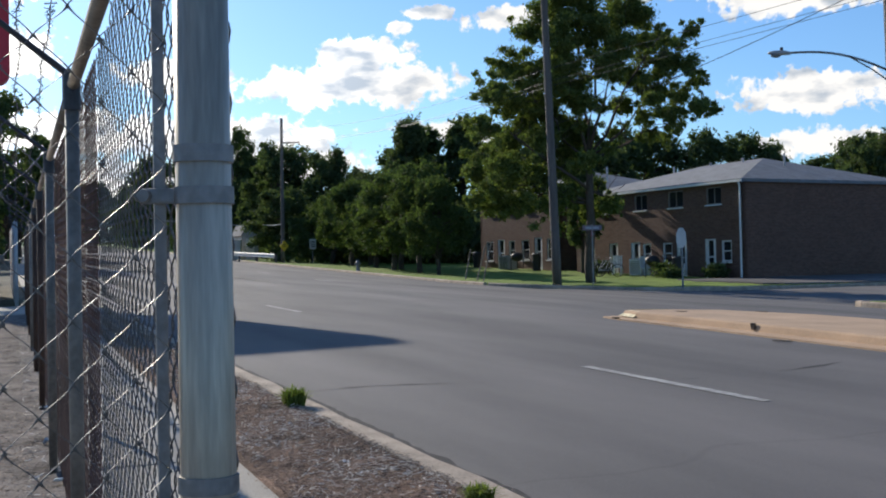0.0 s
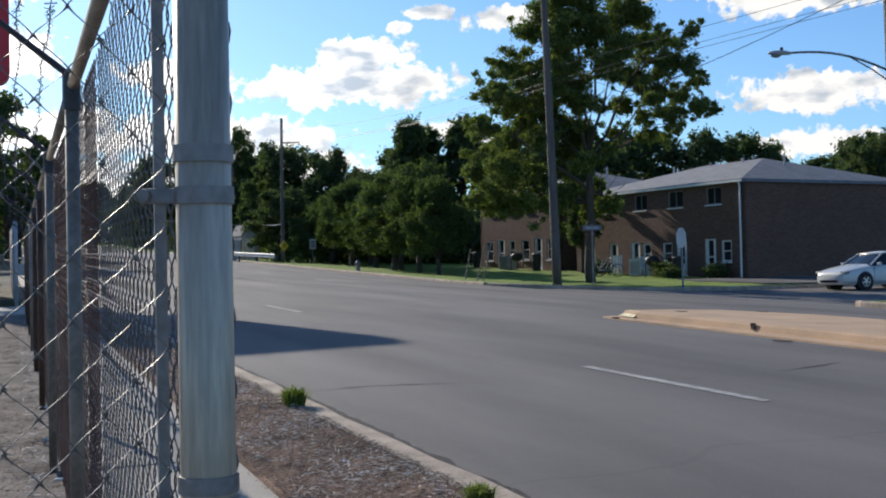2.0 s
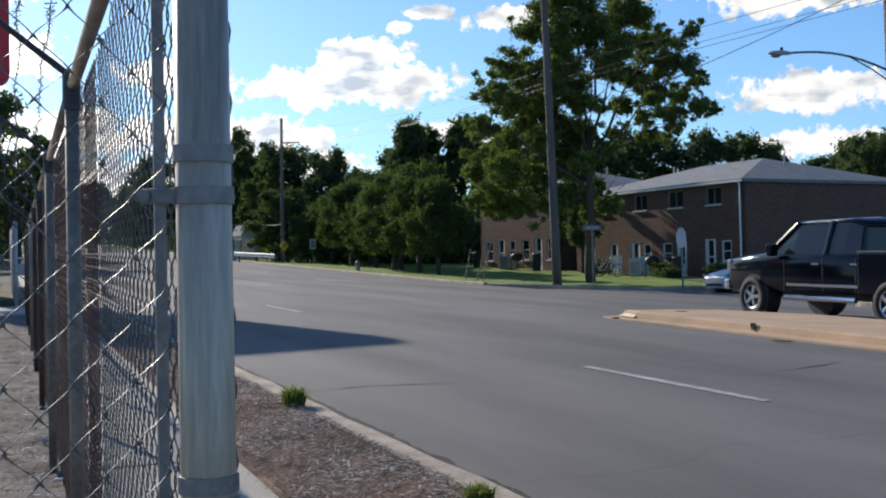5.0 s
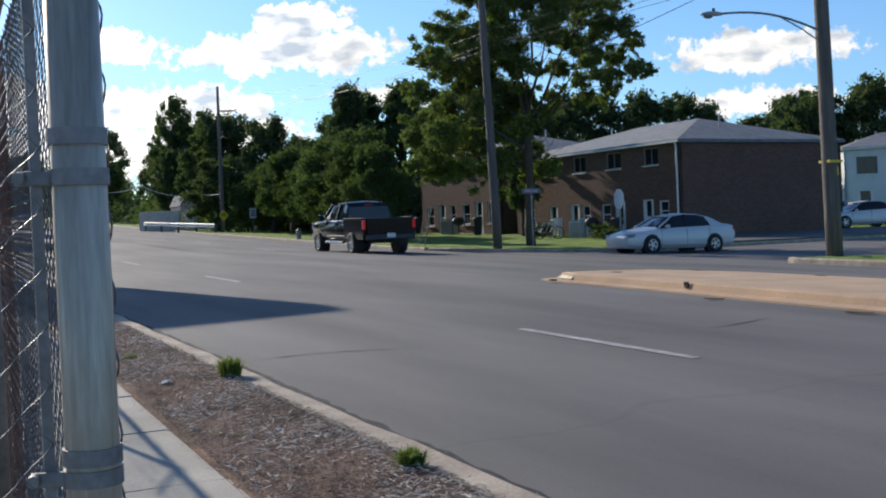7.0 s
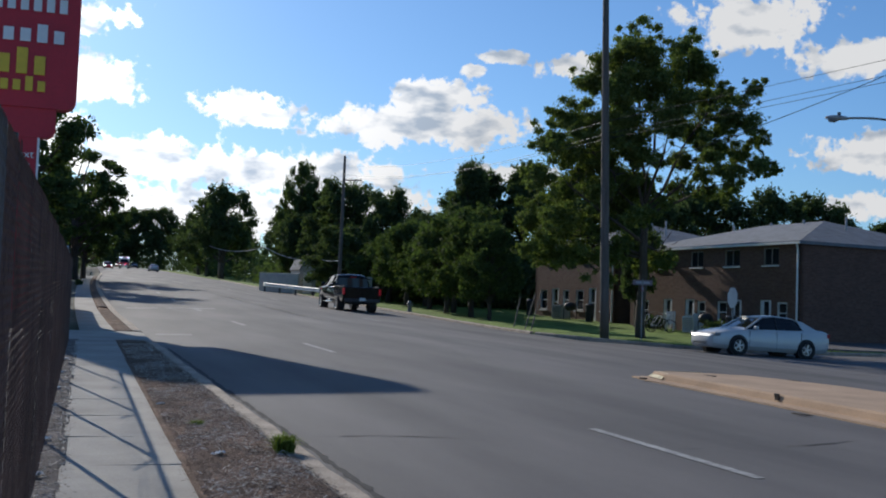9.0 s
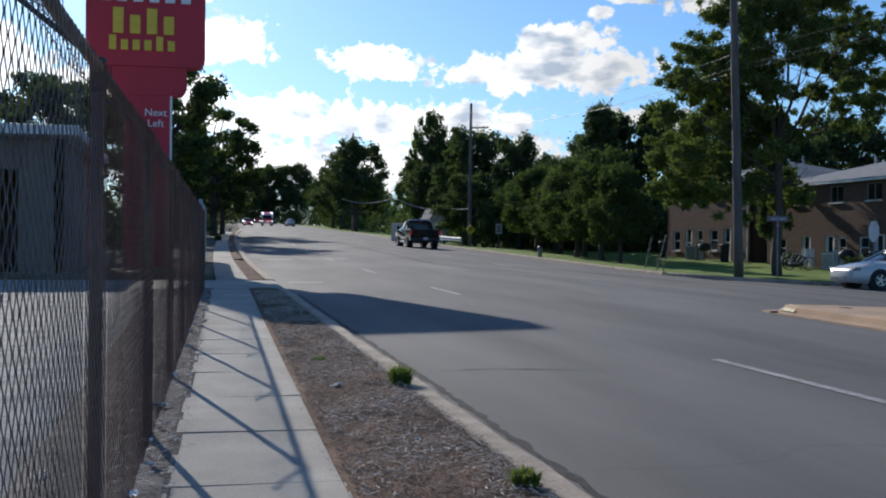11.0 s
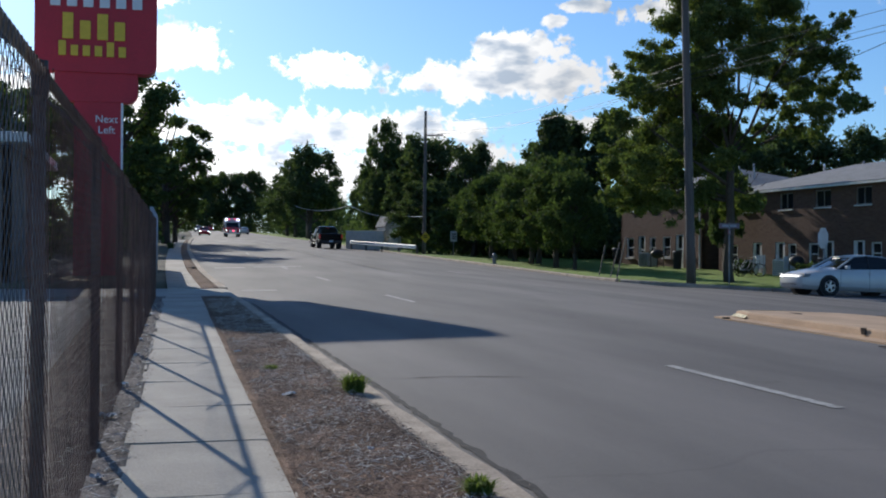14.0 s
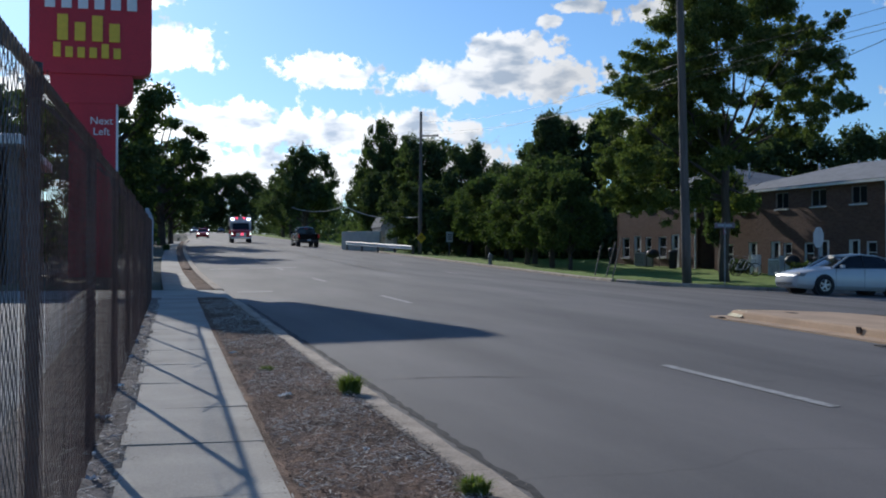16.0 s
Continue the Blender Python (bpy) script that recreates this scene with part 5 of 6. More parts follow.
house_a = place_house(0, 0.0, 14.2, 0.40, "brown brick two-storey town house with grey hipped roof", 3)
house_b = place_house(1, 16.0, 9.8, 1.0, "further brown brick two-storey town house partly behind a tree", 4)
bm = bmesh.new()
pipe(bm, [(14.15, -0.19, H1 + 0.05), (14.12, -0.08, H1 - 0.25), (14.12, -0.08, 0.05)], 0.05, 8)
part("downspout", bm, WHITEPAINT, house_a, "white downspout at the corner")
bm = bmesh.new()
pipe(bm, [(9.75, -0.19, H1 + 0.05), (9.7, -0.08, H1 - 0.25), (9.7, -0.08, 0.05)], 0.05, 8)
part("downspout", bm, WHITEPAINT, house_b, "white downspout at the corner")


def white_house():
    town_house(57.5, 58.5, gz(57, 58) - 0.1, -32, 16, 9, 5.0, "white-sided two-storey house behind the brick houses", [(0.8 + 2.6 * k, 0.8 if k % 2 else 0.1, 1.9 + 2.6 * k, 2.2, "w" if k % 2 else "d", 0.3) for k in range(6)] + [(0.8 + 3.6 * k, 3.3, 2.2 + 3.6 * k, 4.5, "w", 0.2) for k in range(4)], 7, SIDING)


white_house()


# ---- clutter before the houses ----
def local(h, x, y, z=0.0):
    return h.matrix_basis @ Vector((x, y, z))


def ac_unit(p, label, paint=None):
    a = thing("ac_condenser", p.x, p.y, gz(p.x, p.y) + 0.1, label, "air conditioner", "yard clutter", 20)
    bm = bmesh.new()
    box(bm, 0, 0, 0.45, 0.8, 0.8, 0.85, bevel=0.04)
    part("casing", bm, paint or GREYPAINT, a)
    for k in range(7):
        bm = bmesh.new()
        box(bm, -0.41, 0, 0.15 + k * 0.1, 0.012, 0.68, 0.03)
        part("grille_slat", bm, DARKMETAL, a)
    bm = bmesh.new()
    tube(bm, (0, 0, 0.87), (0, 0, 0.91), 0.33, seg=18)
    part("fan_guard", bm, DARKMETAL, a)


def grill(p, label):
    a = thing("barbecue", p.x, p.y, gz(p.x, p.y) + 0.1, label, "barbecue", "yard clutter", 35)
    bm = bmesh.new()
    bmesh.ops.create_uvsphere(bm, u_segments=16, v_segments=10, radius=0.38, matrix=pose(0, 0, 0.85) @ Matrix.Diagonal((1.4, 0.9, 0.75, 1)))
    part("hood", bm, BLACKPLASTIC, a, smooth=True)
    for sx in (-0.4, 0.4):
        for sy in (-0.22, 0.22):
            bm = bmesh.new()
            tube(bm, (sx, sy, 0), (sx, sy, 0.75), 0.025, seg=8)
            part("leg", bm, DARKMETAL, a)


def bin_(p, label, h=1.0):
    a = thing("rubbish_bin", p.x, p.y, gz(p.x, p.y) + 0.1, label, "bin", "yard clutter", 10)
    bm = bmesh.new()
    tube(bm, (0, 0, 0), (0, 0, h), 0.24, 0.3, seg=14)
    part("bin_body", bm, BLACKPLASTIC, a)
    bm = bmesh.new()
    tube(bm, (0, 0, h), (0, 0, h + 0.09), 0.33, 0.2, seg=14)
    part("lid", bm, DARKMETAL, a)


def bicycle(p, ang, label):
    a = thing("bicycle", p.x, p.y, gz(p.x, p.y) + 0.1, label, "bicycle", "yard clutter", ang)
    for wx in (-0.5, 0.5):
        bm = bmesh.new()
        pts = [Vector((wx + 0.32 * math.cos(i * math.pi / 8), 0, 0.33 + 0.32 * math.sin(i * math.pi / 8))) for i in range(17)]
        pipe(bm, pts, 0.022, 6)
        part("wheel", bm, RUBBER, a)
    bm = bmesh.new()
    pipe(bm, [(-0.5, 0, 0.33), (-0.15, 0, 0.8), (0.35, 0, 0.85), (0, 0, 0.33), (-0.5, 0, 0.33)], 0.018, 6)
    pipe(bm, [(0.35, 0, 0.85), (0.5, 0, 0.33)], 0.018, 6)
    part("frame", bm, GREYPAINT, a)
    bm = bmesh.new()
    pipe(bm, [(0.3, -0.25, 0.98), (0.36, 0, 0.95), (0.3, 0.25, 0.98)], 0.015, 6)
    part("handlebar", bm, GALVDULL, a)


def garden_chair(p, ang, label, material):
    a = thing("garden_chair", p.x, p.y, gz(p.x, p.y) + 0.1, label, "chair", "yard clutter", ang)
    bm = bmesh.new()
    box(bm, 0, 0, 0.42, 0.5, 0.5, 0.04, bevel=0.01)
    part("seat", bm, material, a)
    for k in range(5):
        bm = bmesh.new()
        box(bm, -0.2 + 0.1 * k, 0.26, 0.75, 0.07, 0.03, 0.62)
        part("back_slat", bm, material, a)
    for sx in (-0.22, 0.22):
        for sy in (-0.22, 0.22):
            bm = bmesh.new()
            box(bm, sx, sy, 0.21, 0.05, 0.05, 0.42)
            part("leg", bm, material, a)


ac_unit(local(house_a, 7.5, -1.1), "white air-conditioner condenser beside a house wall", WHITEPAINT)
ac_unit(local(house_b, 5.6, -1.2), "grey air-conditioner condenser beside a house wall")
grill(local(house_a, 9.6, -1.9), "black covered barbecue before a house")
grill(local(house_b, 7.4, -1.6), "dark covered barbecue before a house")
garden_chair(local(house_a, 8.6, -1.5), 30, "white slatted garden chair before a house", WHITEPAINT)
garden_chair(local(house_a, 6.3, -1.7), -40, "white slatted garden chair before a house", WHITEPAINT)
bicycle(local(house_a, 6.6, -2.7), 15, "old bicycle parked on the grass")
bicycle(local(house_a, 5.2, -2.4), 40, "old bicycle parked on the grass")
bicycle(local(house_a, 7.6, -3.2), -15, "old bicycle parked on the grass")
bin_(local(house_a, 11.0, -1.4), "dark lidded rubbish bin before a house")
bin_(local(house_b, 8.7, -1.0), "dark lidded rubbish bin before a house")
bin_(local(house_b, 1.2, -1.0), "dark lidded rubbish bin before a house")


def bush(x, y, r, h, seed, material, label):
    b = thing("bush", x, y, gz(x, y) + 0.08, label, "bush", "bushes")
    leaves("foliage", [((0, 0, h * 0.55), (r, r, h * 0.5))], 1400, 0.10, material, b, seed)


# ---- trees ----
def leaves(name, blobs, n, size, material, parent, seed, droop=0.0):
    """Many small pointed leaves, gathered on lobes with an uneven skin."""
    rng = np.random.default_rng(seed)
    vol = np.array([r[0] * r[1] + r[1] * r[2] + r[0] * r[2] for _, r in blobs])
    pick = rng.choice(len(blobs), n, p=vol / vol.sum())
    c = np.array([b[0] for b in blobs])[pick]
    r = np.array([b[1] for b in blobs])[pick]
    d = rng.normal(size=(n, 3))
    d /= np.linalg.norm(d, axis=1)[:, None]
    lump = 1 + 0.22 * np.sin(d[:, 0] * 7 + pick) * np.cos(d[:, 1] * 6 + pick * 2) + 0.14 * np.sin(d[:, 2] * 11 + pick * 3)
    rad = np.clip(rng.normal(0.70, 0.27, n), 0.05, 1.35) * lump
    p = c + d * r * rad[:, None]
    p[:, 2] -= droop * rng.random(n)
    u = rng.normal(size=(n, 3))
    u[:, 2] -= 0.5
    u /= np.linalg.norm(u, axis=1)[:, None]
    v = np.cross(u, rng.normal(size=(n, 3)))
    v /= np.linalg.norm(v, axis=1)[:, None]
    s = size * rng.uniform(0.6, 1.4, n)[:, None]
    quad = np.stack([p - u * s, p + v * s * 0.45, p + u * s, p - v * s * 0.45], 1).reshape(-1, 3)
    faces = np.arange(4 * n).reshape(-1, 4)
    return arrays(name, quad.tolist(), faces.tolist(), material, parent)


def limb(bm, a, b, r0, r1, rng, n=4, wob=0.06):
    a, b = Vector(a), Vector(b)
    ln = (b - a).length
    pts = [a.lerp(b, i / n) + Vector((rng.uniform(-1, 1), rng.uniform(-1, 1), rng.uniform(-0.5, 0.5))) * wob * ln * (0 if i in (0, n) else 1) for i in range(n + 1)]
    sweep(bm, pts, [r0 + (r1 - r0) * i / n for i in range(n + 1)], 9)
    return pts


def corner_tree():
    """The big open-crowned tree on the corner lawn."""
    x, y = 24.6, 44.4
    t = thing("tree", x, y, gz(x, y) + 0.08, "large broad-leaved tree with an open lobed crown on the lawn", "tree")
    rt, fw = Vector((0.925, -0.38, 0)), Vector((0.38, 0.925, 0))
    # lobes of the crown: sideways, up, radius, in metres
    top_lobes = [(-0.9, 13.2, 0.66), (1.5, 13.1, 0.61), (-1.4, 12.3, 0.81), (-0.2, 12.4, 0.71), (1.3, 12.1, 0.86), (2.4, 11.8, 0.66), (-2.4, 11.4, 0.71), (-1.4, 11.0, 0.91), (0.1, 11.2, 0.86), (1.4, 10.6, 0.81), (2.8, 10.8, 0.71), (3.8, 11.2, 0.56), (4.4, 11.0, 0.40), (-3.5, 9.9, 0.71), (-2.4, 9.9, 0.86), (-0.9, 9.6, 0.86), (0.5, 9.7, 0.56), (2.3, 9.6, 0.71), (3.5, 9.8, 0.66), (4.5, 9.8, 0.51), (5.0, 9.1, 0.38)]
    side_lobes = [(-4.3, 8.4, 0.66), (-3.2, 8.3, 0.86), (-1.8, 8.1, 0.91), (1.8, 8.4, 0.56), (3.1, 8.6, 0.66), (4.3, 8.5, 0.56), (5.0, 7.9, 0.35), (1.1, 9.1, 0.38), (-4.7, 6.9, 0.61), (-3.5, 6.8, 0.86), (-2.1, 6.6, 0.91), (-0.9, 7.5, 0.71), (2.3, 7.4, 0.43), (3.5, 7.4, 0.51), (4.5, 7.5, 0.45), (5.3, 7.5, 0.25), (2.9, 6.7, 0.38), (-0.6, 8.6, 0.51), (-0.3, 7.2, 0.40), (3.9, 6.8, 0.35)]
    inner_lobes = [(-1.4, 7.0, 0.76), (-0.3, 8.1, 0.56), (0.1, 6.8, 0.45), (-1.4, 8.9, 0.81), (-2.7, 7.5, 0.81), (-0.9, 6.1, 0.61), (0.6, 7.9, 0.30), (1.4, 7.0, 0.35), (2.6, 8.1, 0.45), (0.8, 6.1, 0.35)]
    low_lobes = [(-5.0, 5.3, 0.61), (-3.8, 5.3, 0.81), (-2.4, 5.1, 0.91), (-1.2, 5.3, 0.71), (-5.1, 4.0, 0.45), (-4.2, 3.9, 0.66), (-3.0, 3.9, 0.71), (-1.8, 3.6, 0.61), (-1.0, 4.1, 0.56), (-0.4, 5.3, 0.45), (0.6, 3.6, 0.56), (0.1, 3.1, 0.38), (1.0, 3.4, 0.28), (-0.4, 6.3, 0.43), (-1.4, 2.7, 0.30), (0.4, 4.6, 0.35)]
    rng = random.Random(12)
    blobs = []
    for u, z, r in top_lobes + side_lobes + inner_lobes + low_lobes:
        deep = 2.4 if z > 5 else 1.5
        c = rt * u + fw * rng.uniform(-deep, deep)
        blobs.append(((c.x, c.y, z), (r * 0.92, r * 0.92, r * 0.80)))
        for _ in range(14):
            j = Vector((rng.gauss(0, 0.62), rng.gauss(0, 0.62), rng.gauss(0, 0.55))) * r * 1.2
            q = r * rng.uniform(0.22, 0.48)
            blobs.append(((c.x + j.x, c.y + j.y, z + j.z), (q, q, q * 0.75)))
    bm = bmesh.new()
    limb(bm, (0, 0, -0.3), (0.05, 0.1, 6.0), 0.24, 0.15, rng, 6, 0.012)
    fork = [(-1.7, 11.0, 5.6), (-0.5, 12.0, 5.9), (0.6, 12.2, 6.0), (1.7, 11.4, 5.9), (2.8, 10.4, 5.8), (3.9, 9.2, 5.6), (4.4, 7.6, 5.4), (-2.8, 8.8, 5.0), (-3.4, 6.6, 4.2), (-4.0, 4.9, 3.7), (-2.4, 4.2, 3.6), (0.7, 3.9, 4.2)]
    for u, z, z0 in fork:
        e = rt * u + fw * rng.uniform(-1.2, 1.2)
        pts = limb(bm, (0.04, 0.08, z0), (e.x, e.y, z), 0.085, 0.025, rng, 5, 0.04)
        for p in pts[2:]:
            for _ in range(3):
                w = Vector((rng.uniform(-1, 1), rng.uniform(-1, 1), rng.uniform(0.0, 1.1))) * 1.2
                limb(bm, p, p + w, 0.022, 0.008, rng, 3, 0.08)
    part("trunk", bm, BARK, t, smooth=True)
    leaves("crown", blobs, 230000, 0.070, LEAF_A, t, 5, 0.12)


corner_tree()
for hx_, hy_, r, h, seed in ((13.1, -0.8, 0.55, 0.7, 81), (10.6, -1.9, 0.6, 0.75, 82), (11.6, -2.3, 0.45, 0.5, 83), (4.2, -1.2, 0.5, 0.7, 84)):
    q = local(house_a, hx_, hy_)
    bush(q.x, q.y, r, h, seed, LEAF_B, "low dark shrub at the foot of the brick wall")


def proto_tree(seed, kind):
    """A unit tree, about 10 m high, to be copied at other sizes."""
    rng = random.Random(seed)
    t = new("tree")
    bm = bmesh.new()
    limb(bm, (0, 0, -0.6), (0.1, 0, 5.0), 0.28, 0.16, rng, 4, 0.02)
    blobs = []
    n = {"round": 30, "tall": 26, "low": 26, "lacy": 34}[kind]
    for k in range(n):
        f = (k + 0.5) / n
        if kind == "tall":
            z, R = 2.2 + 7.4 * f, 1.9 * math.sin(math.pi * min(1, 0.25 + 0.75 * f)) ** 0.8
            q = rng.uniform(0.5, 0.95)
        elif kind == "low":
            z, R = 2.4 + 6.5 * f, 3.4 * math.sin(math.pi * (0.2 + 0.75 * f)) ** 0.7
            q = rng.uniform(0.8, 1.35)
        elif kind == "lacy":
            z, R = 2.8 + 6.4 * f, 3.3 * math.sin(math.pi * (0.15 + 0.78 * f)) ** 0.6
            q = rng.uniform(0.4, 0.9)
        else:
            z, R = 2.6 + 6.4 * f, 3.0 * math.sin(math.pi * (0.15 + 0.78 * f)) ** 0.6
            q = rng.uniform(0.6, 1.25)
        a = k * 2.4 + rng.uniform(-0.4, 0.4)
        rr = R * rng.uniform(0.45, 1.0)
        c = (rr * math.cos(a), rr * math.sin(a), z)
        blobs.append((c, (q, q, q * rng.uniform(0.6, 0.9))))
        limb(bm, (0.05, 0, min(5, max(1.5, z - 1.8))), c, 0.09, 0.02, rng, 3, 0.05)
        for _ in range(2):
            j = [rng.uniform(-1, 1) * q for _ in range(3)]
            blobs.append(((c[0] + j[0], c[1] + j[1], min(9.6, c[2] + j[2] * 0.7)), (q * 0.5, q * 0.5, q * 0.4)))
    part("trunk", bm, BARK, t, smooth=True)
    leaves("crown", blobs, 13500 if kind == "lacy" else 17500, 0.14 if kind == "lacy" else 0.155, {"round": LEAF_B, "tall": LEAF_B, "low": LEAF_C, "lacy": LEAF_C}[kind], t, seed, 0.2)
    return t


def plant(protos, rows, label, group):
    rng = random.Random(len(rows) * 7 + 1)
    for k, (x, y, h, r) in enumerate(rows):
        src, base_r = protos[k % len(protos)]
        s = h / 9.8
        w = r / base_r
        m = pose(x, y, gz(x, y) + 0.05, 0, 0, rng.uniform(0, 360)) @ Matrix.Diagonal((w, w, s, 1))
        tagged(copy_thing(src, m), label, "tree", group)


P_LACY = [(proto_tree(s, "lacy"), 3.7) for s in (61, 62)]
P_ROUND = [(proto_tree(s, "round"), 3.9) for s in (31, 32)]
P_TALL = [(proto_tree(s, "tall"), 2.6) for s in (41, 42)]
P_LOW = [(proto_tree(s, "low"), 4.4) for s in (51, 52)]
plant(P_LACY, [(-2.3, 88, 14.2, 5.8), (1.5, 105, 12.2, 5.6), (-5.5, 55, 8.0, 4.0), (2.5, 112, 9.0, 3.8), (-9, 75, 11, 5), (-2, 95, 9, 4.2), (-3, 135, 10, 4.5), (-14, 60, 9, 4.6), (-20, 66, 10, 5), (-27, 60, 9, 5)],
      "leafy roadside tree on the fenced side of the road", "roadside trees")
plant(P_ROUND, [(28, 236, 12, 6), (33, 258, 13, 7), (27, 215, 12, 6.5), (25.5, 184, 16.0, 7), (33, 150, 11, 5), (38, 262, 13, 8), (1, 240, 11, 5.0), (34, 240, 12, 7), (-2, 190, 11, 5), (0, 215, 11, 5), (2, 275, 12, 6), (32, 275, 13, 7), (4, 350, 14, 8), (17, 356, 17, 8), (23, 358, 20, 8), (30, 352, 21, 8), (-8, 345, 13, 8)],
      "distant leafy tree at the end of the road", "far trees")
plant(P_ROUND, [(27.5, 140, 10.5, 3.4), (24.5, 120, 8.6, 3.4), (26.5, 108, 11.8, 4.2), (28.9, 101, 11.0, 3.5), (31.5, 95, 8.2, 4.0), (22.8, 94, 6.6, 3.8), (38, 103, 11.5, 4.2), (34, 110, 9.6, 3.6), (28, 125, 12, 5)],
      "dense broad-leaved tree in the wood across the road", "wood across the road")
plant(P_LACY, [(25.6, 124, 14.6, 2.9)], "tall thin-leaved tree rising above the wood", "wood across the road")
plant(P_TALL, [(30.96, 56.43, 8.4, 1.35)], "slender tree close before the brick house", "lawn trees")
plant(P_TALL, [(36.2, 98, 12.8, 3.2), (41.3, 97, 13.2, 3.6), (39, 101, 12.4, 3.0), (45, 96, 12.0, 3.2)],
      "tall slender tree rising above the wood", "wood across the road")
plant(P_LOW, [(22.2, 59.5, 6.6, 2.9), (21.9, 56.0, 5.6, 2.0), (22.4, 64.5, 6.2, 3.0), (24.0, 67.5, 6.8, 3.2), (26.5, 81, 6.6, 3.4), (25.5, 87.5, 5.8, 4.0), (24.2, 73.0, 5.6, 3.0), (24.6, 79.5, 6.6, 3.2), (29.5, 88, 6.4, 3.6), (33, 90, 7.6, 4.0)],
      "low round-crowned tree with foliage near the grass", "lawn trees")
plant(P_ROUND, [(50.9, 82, 11.6, 5.0), (54.5, 77, 11.2, 4.2), (60, 78, 10.8, 4.2), (45, 79, 10.0, 4.6), (40.5, 82, 10.2, 4.6), (76, 88, 10.4, 4.6), (73, 79, 11.2, 4.0), (65, 70, 10.8, 4.0), (69, 66, 11.2, 4.6), (64, 90, 9, 4), (80, 70, 10, 5), (86, 60, 10, 5), (70, 95, 9, 5)],
      "broad-leaved tree behind the brick houses", "trees behind the houses")
for o in [p for ps in (P_LACY, P_ROUND, P_TALL, P_LOW) for p, _ in ps]:
    for c in list(o.children_recursive) + [o]:
        bpy.data.objects.remove(c)


def undergrowth():
    """Dark thicket that closes the foot of the wood."""
    rng = random.Random(77)
    blobs = []
    for k in range(150):
        y = rng.uniform(88, 150)
        x = off(y) + 21.5 + rng.uniform(0, 14)
        r = rng.uniform(1.2, 2.2)
        blobs.append(((x, y, gz(x, y) + r * 0.7), (r, r, r)))
    for k in range(90):
        x = rng.uniform(29, 44)
        y = rng.uniform(80, 96)
        r = rng.uniform(1.4, 2.4)
        blobs.append(((x, y, gz(x, y) + r * 0.9), (r, r, r)))
    for k in range(70):
        y = rng.uniform(55, 150)
        x = off(y) - rng.uniform(1.5, 8)
        r = rng.uniform(1.0, 1.8)
        blobs.append(((x, y, gz(x, y) + r * 0.7), (r, r, r)))
    for k in range(80):
        y = rng.uniform(150, 290)
        x = off(y) + rng.choice((-1, 1)) * rng.uniform(12, 24) + 10
        r = rng.uniform(1.8, 3.4)
        blobs.append(((x, y, gz(x, y) + r * 0.8), (r, r, r)))
    for k in range(60):
        y = rng.uniform(346, 380)
        x = off(y) + rng.uniform(-30, 40)
        r = rng.uniform(3.0, 5.5)
        blobs.append(((x, y, gz(x, y) + r * 0.6), (r, r, r)))
    tagged(leaves("undergrowth", blobs, 90000, 0.30, LEAF_B, None, 9), "dark leafy thicket at the foot of the wood", "thicket", kind="stuff")


undergrowth()


def yard_building():
    """Dark shed with a pale eave behind the fence."""
    x, y = -14.6, 33.5
    b = thing("storage_shed", x, y, gz(x, y), "dark open-fronted storage shed with a pale metal eave", "shed")
    bm = bmesh.new()
    wall_panel(bm, 11.0, 3.9, [(0.8, 0.1, 4.6, 3.0), (5.6, 0.1, 9.8, 3.0)])
    part("front_wall", bm, SHEDWALL, b)
    for m, ln in ((pose(0, 9, 0, 0, 0, -90), 9.0), (pose(11, 9, 0, 0, 0, 180), 11.0), (pose(11, 0, 0, 0, 0, 90), 9.0)):
        bm = bmesh.new()
        wall_panel(bm, ln, 3.9, [])
        part("side_wall", bm, SHEDWALL, b).matrix_basis = m
    bm = bmesh.new()
    box(bm, 5.5, 4.3, 4.05, 12, 10.4, 0.28, bevel=0.02)
    part("roof", bm, WHITEPAINT, b, "pale metal roof edge")
    for k in range(5):
        bm = bmesh.new()
        box(bm, 1.2 + 0.8 * k, 1.4, 0.9, 0.6, 1.2, 1.8)
        part("stacked_pallet", bm, WOODPOLE, b)


yard_building()


# ---- vehicles: +x is forward, y to the left ----
def loft(bm, stations):
    """Skin over mirrored half-sections: stations of (x, [(y, z), ...]) from the foot to the middle of the top."""
    rings = []
    for x, half in stations:
        full = [(y, z) for y, z in half] + [(-y, z) for y, z in half[::-1] if y > 1e-6]
        rings.append([bm.verts.new((x, y, z)) for y, z in full])
    n = len(rings[0])
    for a, b in zip(rings, rings[1:]):
        for i in range(n):
            bm.faces.new((a[i], a[(i + 1) % n], b[(i + 1) % n], b[i]))
    bm.faces.new(rings[0])
    bm.faces.new(rings[-1][::-1])
    bmesh.ops.recalc_face_normals(bm, faces=bm.faces)
    return bm


def soften(ob):
    md = ob.modifiers.new("bevel", "BEVEL")
    md.width, md.segments, md.limit_method, md.angle_limit = 0.03, 2, "ANGLE", radians(28)
    for p in ob.data.polygons:
        p.use_smooth = True
    return ob


